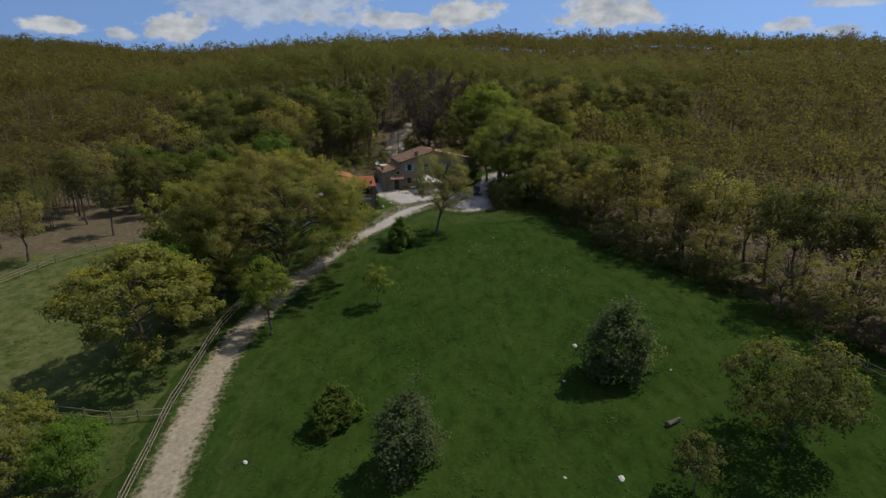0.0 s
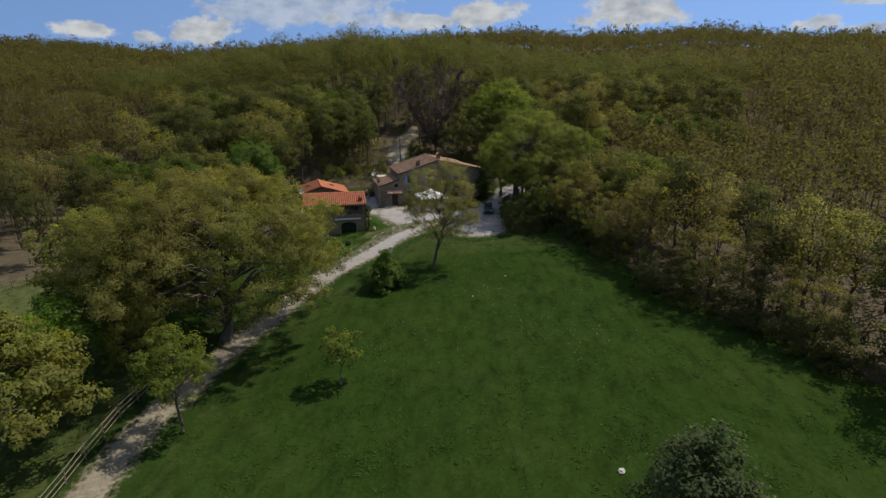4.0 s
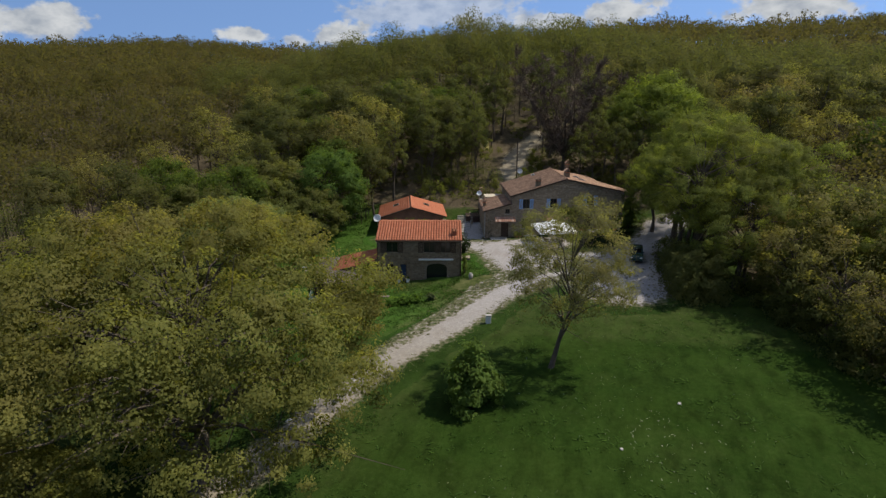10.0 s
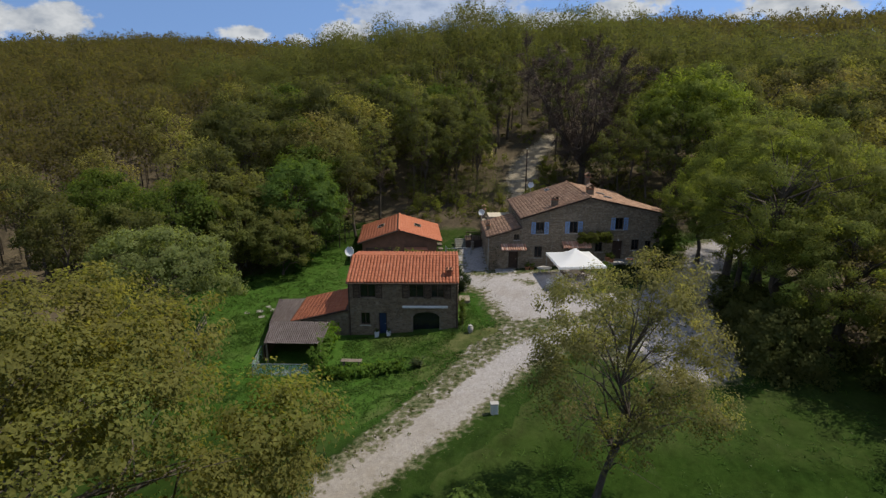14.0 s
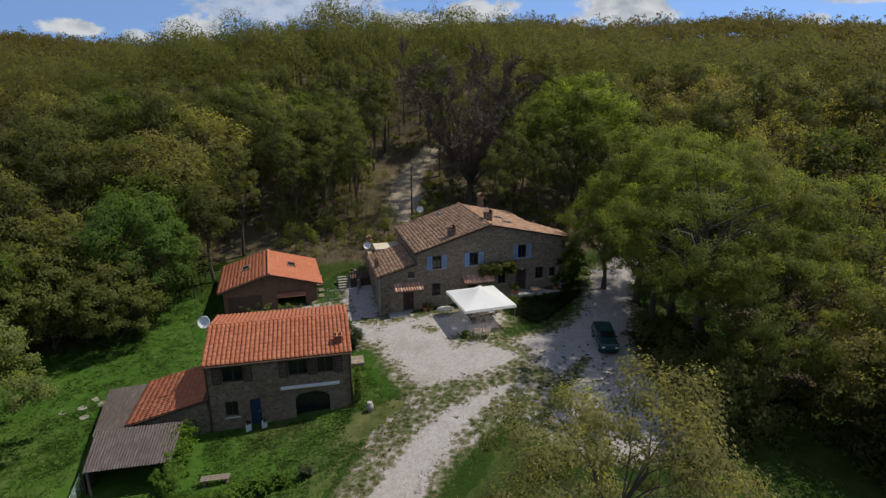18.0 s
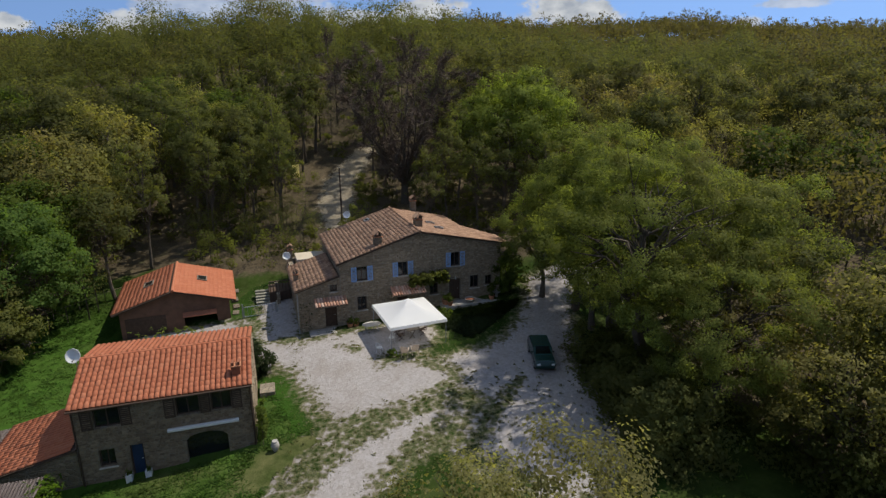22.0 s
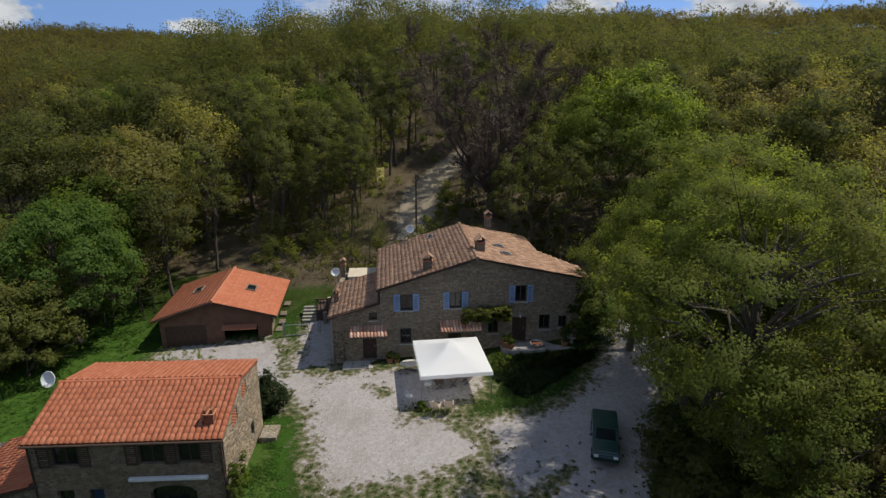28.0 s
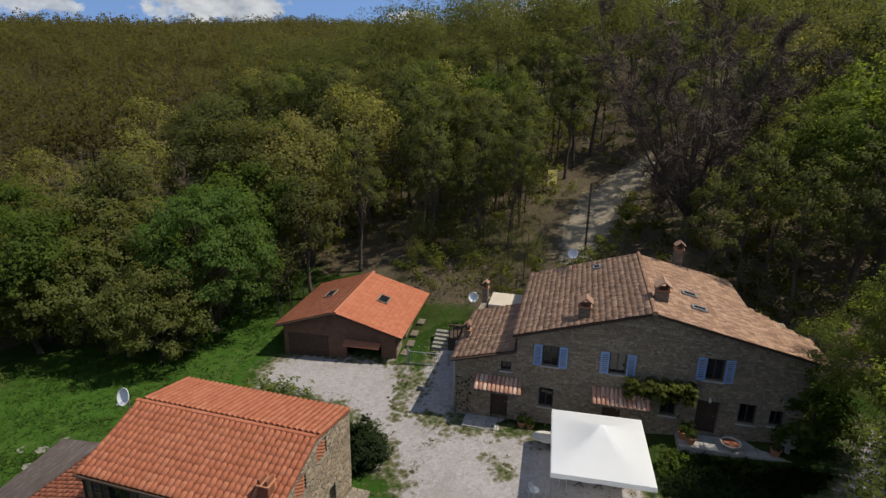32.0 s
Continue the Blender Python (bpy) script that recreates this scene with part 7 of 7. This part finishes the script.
for k in range(7):
    part("baluster", tubes(((-14.9 + k * 0.28, 6.7, 1.35), (-14.9 + k * 0.28, 6.7, 2.3), 0.03), n=6), M_WOOD_DK, deck)
part("handrail", boxes((-15.0, 6.64, 2.303, -13.1, 6.76, 2.38)), M_WOOD_DK, deck)
# clutter along the garage's side
r = random.Random(21)
for k, (lx, ly) in enumerate(((4.7, 1.2), (4.8, 2.3), (4.75, 3.6), (4.9, 5.2))):
    v = G @ Vector((lx, ly, 0))
    p = thing("pallet", "pale weathered pallet leaning by the garage wall", "pallet", pose(v.x, v.y, h(v.x, v.y), 0, 0, 18.5 + r.uniform(-8, 8)))
    for j in range(5):
        part("board", boxes((-0.25 + 0.11 * j, -0.45, 0.10, -0.16 + 0.11 * j, 0.45, 0.12)), M_WOOD, p)
    for sy in (-0.38, 0, 0.38):
        part("bearer", boxes((-0.25, sy - 0.04, -0.08, 0.28, sy + 0.04, 0.098)), M_WOOD, p)
lw = thing("low_wall", "low rubble wall at the corner of the small house", "wall", pose(-12.7, 104.6, h(-12.7, 104.6), 0, 0, 14))
part("masonry", boxes((-0.45, 0.1, -0.5, 0.55, 1.4, 0.34), bevel=0.03), M_STONE, lw)

# ---- small things in the yard ----
def urn(x, y, z, s_, mat, label):
    """A bellied jar with a rim."""
    u = thing("urn", label, "urn", pose(x, y, z) @ Matrix.Scale(s_, 4))
    part("body", lathe([(0.14, -0.05), (0.16, 0.0), (0.27, 0.22), (0.31, 0.45), (0.26, 0.66), (0.17, 0.76)], 18), mat, u)
    part("rim", lathe([(0.16, 0.762), (0.21, 0.775), (0.21, 0.83), (0.15, 0.835)], 18), mat, u)


urn(-10.9, 99.0, h(-10.9, 99.0), 0.8, M_CONC, "pale bellied clay urn at the corner of the small house")
for lx in (2.35, 3.35):
    v = B1 @ Vector((lx, -0.35, 0))
    p = thing("white_planter", "small white planter beside the blue door", "planter", pose(v.x, v.y, h(v.x, v.y), 0, 0, 14), "planters at the blue door")
    part("pot", boxes((-0.17, -0.15, -0.3, 0.17, 0.15, 0.42), bevel=0.02), M_WHITE_PAINT, p)
    rr = np.random.default_rng(int(lx * 10))
    cc = rr.normal(size=(10, 3)) * 0.08 + np.array([0, 0, 0.5])
    link("plant", quads_mesh("plant", *leaf_quads(rr, cc, np.full(10, 0.12), 12, 0.05)), M_LEAF_GREEN, p)


def wire_chair(x, y, rz):
    """A white metal garden chair with a round openwork back."""
    c = thing("wire_chair", "white openwork metal garden chair in the gazebo's shade", "chair", pose(x, y, h(x, y) + 0.1, 0, 0, rz), "garden chairs")
    part("seat", lathe([(0.05, 0.43), (0.23, 0.43), (0.24, 0.45), (0.05, 0.455)], 16), M_WHITE_PAINT, c)
    for sx, sy in ((-1, -1), (1, -1), (-1, 1), (1, 1)):
        part("leg", tubes(((sx * 0.2, sy * 0.2, -0.1), (sx * 0.15, sy * 0.15, 0.43), 0.016), n=6), M_WHITE_PAINT, c)
    arc = [Vector((0.23 * math.cos(a), 0.2, 0.62 + 0.28 * math.sin(a))) for a in [math.pi * k / 8 for k in range(9)]]
    bm = bmesh.new()
    for p, q in zip([Vector((0.21, 0.17, 0.44))] + arc, arc + [Vector((-0.21, 0.17, 0.44))]):
        tube(bm, p, q, 0.016, n=6)
    part("back_frame", bm, M_WHITE_PAINT, c)
    for k in range(5):
        x0 = -0.14 + 0.07 * k
        part("back_bar", tubes(((x0, 0.18, 0.44), (x0 * 1.1, 0.2, 0.62 + 0.28 * math.sqrt(max(0, 1 - (x0 / 0.23) ** 2))), 0.011), n=5), M_WHITE_PAINT, c)


wire_chair(-5.3, 109.5, 150)
wire_chair(-4.4, 111.0, 205)
bx, by = local(4.75, -0.55)
bas = thing("stone_basin", "pale round stone basin on a foot beside the farmhouse", "basin", pose(bx, by, 0.89))
part("foot", lathe([(0.22, 0.0), (0.14, 0.08), (0.12, 0.35), (0.2, 0.42)], 14), M_PAVE, bas)
part("bowl", lathe([(0.2, 0.422), (0.36, 0.52), (0.40, 0.62), (0.34, 0.62), (0.28, 0.52)], 18), M_PAVE, bas)
# low dark leaves added over the grass to imitate deep tree shade
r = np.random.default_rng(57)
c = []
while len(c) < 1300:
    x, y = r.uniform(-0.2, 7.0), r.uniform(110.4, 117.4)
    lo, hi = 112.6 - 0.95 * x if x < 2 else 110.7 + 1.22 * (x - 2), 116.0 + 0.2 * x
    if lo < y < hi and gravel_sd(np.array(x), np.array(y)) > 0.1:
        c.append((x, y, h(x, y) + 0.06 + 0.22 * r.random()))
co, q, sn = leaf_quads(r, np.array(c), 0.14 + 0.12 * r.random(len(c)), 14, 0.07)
tagged(link("ground_cover", quads_mesh("ground_cover", co, q, sn), M_LEAF_DARK), "dark low leaves standing in for deep shade on the grass before the farmhouse", "ground cover", kind="stuff")
# low broad weeds scattered where grass meets gravel
r = np.random.default_rng(91)
spots = []
for line in FRINGE:
    for (ax, ay, aw), (bx, by, bw) in zip(line, line[1:]):
        for _ in range(int(4 * math.hypot(bx - ax, by - ay))):
            u = r.random()
            spots.append((ax + u * (bx - ax) + r.normal() * (0.25 + 0.8 * aw), ay + u * (by - ay) + r.normal() * (0.25 + 0.8 * aw)))
for _ in range(320):
    x, y = r.uniform(-16, 9), r.uniform(93, 114)
    if 0.0 < float(gravel_sd(np.array(x), np.array(y))) < 0.8:
        spots.append((x, y))
for _ in range(170):
    spots.append((r.uniform(0.6, 8.4), r.uniform(94.5, 106.5)))
c = np.array([(x, y, h(x, y) + 0.13) for x, y in spots])
co, q, sn = leaf_quads(r, c, 0.10 + 0.10 * r.random(len(c)), 14, 0.055, 0.35)
M_ROSETTE = leaf("weed_rosette", (0.085, 0.092, 0.032), (0.18, 0.178, 0.08), (0.16, 0.15, 0.07), 0.58, 0.4)
tagged(link("yard_weeds", quads_mesh("yard_weeds", co, q, sn), M_ROSETTE), "low tufts of broad-leaved weeds at the gravel's edges", "weeds", kind="stuff")

# ---- meadow grass ----
def tufts(n, area, hmin, hmax, seed, lo=0.5, hi=1e6):
    """Grass tufts over part of the meadow: slim, leaning blades."""
    r = np.random.default_rng(seed)
    x0, x1, y0, y1 = area
    x, y = r.uniform(x0, x1, n), r.uniform(y0, y1, n)
    # most of them stand in loose drifts round scattered middles
    mid = r.integers(0, n, n // 30)
    own = mid[r.integers(0, len(mid), n)]
    keep = r.random(n) < 0.35
    x, y = np.where(keep, x, x[own] + r.normal(size=n) * 1.1), np.where(keep, y, y[own] + r.normal(size=n) * 0.9)
    sd = gravel_sd(x, y)
    ok = (sd > lo) & (sd < hi) & (x < edge_x(y) - 0.5) & (np.minimum.reduce([seg_dist(x, y, line) for line in FRINGE]) > (0.3 if hi > 99 else -9))
    for m, (a0, a1, b0, b1) in ((FARM, (-13.5, 6, -0.3, 10.5)), (B1, (-7.6, -0.2, -5, 6.0)), (B1, (-0.4, 9.5, -0.4, 7)), (G, (-5, 5.2, 0, 9))):
        inv = np.array(m.inverted())
        lx, ly = inv[0, 0] * x + inv[0, 1] * y + inv[0, 3], inv[1, 0] * x + inv[1, 1] * y + inv[1, 3]
        ok &= ~((lx > a0) & (lx < a1) & (ly > b0) & (ly < b1))
    x, y = x[ok], y[ok]
    x, y = np.repeat(x, 5) + r.normal(size=5 * len(x)) * 0.10, np.repeat(y, 5) + r.normal(size=5 * len(y)) * 0.10
    k = len(x)
    base = np.stack([x, y, H(x, y) - 0.02], -1)
    a = r.uniform(0, 6.283, k)
    side = np.stack([np.cos(a), np.sin(a), 0 * a], -1) * r.uniform(0.025, 0.06, k)[:, None]
    tip = np.stack([r.normal(size=k) * 0.2, r.normal(size=k) * 0.2, r.uniform(hmin, hmax, k)], -1)
    co = np.stack([base - side, base + side, base + tip + side * 0.3, base + tip - side * 0.3], 1).reshape(-1, 3)
    return co


co = np.concatenate([tufts(3500, (-30, 34, 26, 60), 0.04, 0.12, 1), tufts(3000, (-30, 24, 56, 104), 0.04, 0.12, 2), tufts(3500, (-40, -8, 84, 122), 0.05, 0.16, 3), tufts(1500, (-60, -22, 30, 95), 0.04, 0.11, 4)])
co = np.concatenate([co, tufts(4500, (-31, -9, 86, 99), 0.05, 0.15, 7, 0.3), tufts(2500, (-40, -26, 96, 122), 0.05, 0.16, 8, 0.3), tufts(1200, (-12.5, -8, 95, 106), 0.05, 0.14, 9, -0.2)])
weeds = np.concatenate([tufts(9000, (-18, 14, 90, 124), 0.06, 0.20, 5, -0.5, 2.2), tufts(6000, (-26, 4, 20, 104), 0.05, 0.18, 6, -0.3, 1.6)])
M_BLADE = leaf("grass_blade", (0.036, 0.080, 0.012), (0.072, 0.128, 0.022), (0.095, 0.120, 0.034), 0.66, 0.5)
tagged(link("meadow_grass", quads_mesh("meadow_grass", co, np.arange(len(co)).reshape(-1, 4)), M_BLADE), "uneven tufts of green meadow grass", "grass", kind="stuff")
M_WEED = leaf("weed_blade", (0.08, 0.087, 0.03), (0.165, 0.162, 0.072), (0.17, 0.15, 0.075), 0.56, 0.4)
tagged(link("track_weeds", quads_mesh("track_weeds", weeds, np.arange(len(weeds)).reshape(-1, 4)), M_WEED), "dry olive weeds along the edges of the gravel", "weeds", kind="stuff")


r = np.random.default_rng(33)
mx, my = r.uniform(-6, 20, 60), r.uniform(60, 93, 60)
k = r.integers(0, 60, 900)
fx, fy = mx[k] + r.normal(size=900) * 1.6, my[k] + r.normal(size=900) * 1.3
ok = (fx < edge_x(fy) - 1.5) & (gravel_sd(fx, fy) > 1)
c = np.stack([fx[ok], fy[ok], H(fx[ok], fy[ok]) + 0.10], -1)
co, q, sn = leaf_quads(r, c, np.full(len(c), 0.08), 3, 0.018)
tagged(link("meadow_flowers", quads_mesh("meadow_flowers", co, q, sn), plain("pale_petals", (0.62, 0.62, 0.48), 0.8, var=0.1)), "pale small flowers scattered in the meadow", "flowers", kind="stuff")


# ---- stones of the walls ----
def stone_meshes(mat, seed):
    """A few rough stone shapes of unit width and height, 6 cm deep, with worn corners."""
    r = random.Random(seed)
    out = []
    for _ in range(7):
        bm = bmesh.new()
        ring = [(-0.5, -0.38), (-0.36, -0.5), (0.34, -0.5), (0.5, -0.36), (0.5, 0.36), (0.38, 0.5), (-0.38, 0.5), (-0.5, 0.34)]
        ring = [(a + r.uniform(-0.11, 0.11), b + r.uniform(-0.11, 0.11)) for a, b in ring]
        back = [bm.verts.new((a, 0.04, b)) for a, b in ring]
        front = [bm.verts.new((a * 0.86, -0.02 + r.uniform(-0.008, 0.008), b * 0.84)) for a, b in ring]
        bm.faces.new(front)
        for k in range(8):
            bm.faces.new((back[k], back[(k + 1) % 8], front[(k + 1) % 8], front[k]))
        bmesh.ops.recalc_face_normals(bm, faces=bm.faces[:])
        me = bpy.data.meshes.new("stone")
        bm.to_mesh(me)
        bm.free()
        me.materials.append(mat)
        out.append(me)
    return out


def lay_stones(owner, field_mat, piece_mat, a0, a1, z0, top, holes, turn, single, seed, course=(0.11, 0.20), length=(0.13, 0.38)):
    """Courses of rough stones on a wall's face. turn: pose that takes (along, 0, up) to the wall; single: which stones stay pieces."""
    r = random.Random(seed)
    kinds = stone_meshes(piece_mat, seed)
    flat = [(np.array([list(v.co) for v in k.vertices]), [list(p.vertices) for p in k.polygons]) for k in kinds]
    vs, fs, made, count = [], [], 0, 0
    z = z0
    while z < max(top[1]):
        hh = r.uniform(*course)
        a = a0 + r.uniform(0, 0.1)
        while a < a1 - 0.1:
            ww = min(r.uniform(*length), a1 - a)
            c, mid = a + ww / 2, z + hh / 2
            clear = all(not (hl[0] - 0.02 < a + ww and hl[2] + 0.02 > a and hl[1] - 0.04 < z + hh and hl[3] + 0.04 > z) for hl in holes)
            roof_z = min(float(np.interp(q, top[0], top[1])) for q in (a, a + ww))
            if clear and z + hh < roof_z - 0.02 and r.random() < 0.93:
                k = r.randrange(len(kinds))
                m = turn @ Matrix.Translation((c, r.uniform(-0.006, 0.008), mid + r.uniform(-0.02, 0.02))) @ Matrix.Rotation(r.uniform(-0.13, 0.13), 4, "Y") @ Matrix.Diagonal((ww - 0.018, 1, (hh - 0.015) * r.uniform(0.8, 1.06), 1))
                if made < 280 and single(c, mid):
                    o = new("stone", kinds[k])
                    o.parent = owner
                    o.matrix_local = m
                    made += 1
                else:
                    am = np.array(m)
                    co = flat[k][0] @ am[:3, :3].T + am[:3, 3]
                    fs += [[i + count for i in f] for f in flat[k][1]]
                    vs += co.tolist()
                    count += len(co)
            a += ww
        z += hh
    me = bpy.data.meshes.new("masonry_field")
    me.from_pydata(vs, [], fs)
    tagged(link("masonry_field", me, field_mat, owner), kind="stuff")


lay_stones(farm_front, M_STONE_FIELD, M_STONE_PIECE, -9.48, 5.28, -0.6, ([-9.5, -2.5, 5.3], [5.47, 7.60, 5.90]), [W1, W2, W3, *LOW, D2, D3], Matrix.Identity(4), lambda a, z: -6.5 < a < 0 and z > 2.6, 61)
lay_stones(farm_annex, M_STONE_FIELD, M_STONE_PIECE, -12.98, -9.52, -0.6, ([-13.0, -9.5], [3.45, 4.45]), [D1, TINY], Matrix.Identity(4), lambda a, z: True, 62)
lay_stones(barn_front, M_BROWN_FIELD, M_BROWN_PIECE, 0.02, 9.18, -2.0, ([0, 9.5], [3.0, 3.0]), [UL, UR1, UR2, ARCH, BD, WLO], Matrix.Identity(4), lambda a, z: a > 4.5, 63, (0.11, 0.19), (0.14, 0.36))
lay_stones(barn_right, M_STONE_FIELD, M_STONE_PIECE, 0.02, 6.58, -2.0, ([0, 3.4, 6.6], [3.02, 4.22, 3.62]), [(1.5, 2.6, 2.4, 3.45), (3.35, 3.15, 4.25, 3.95), (4.3, 0.0, 4.9, 0.95)], pose(9.203, 0, 0, 0, 0, 90), lambda a, z: z > 0, 64, length=(0.2, 0.55))
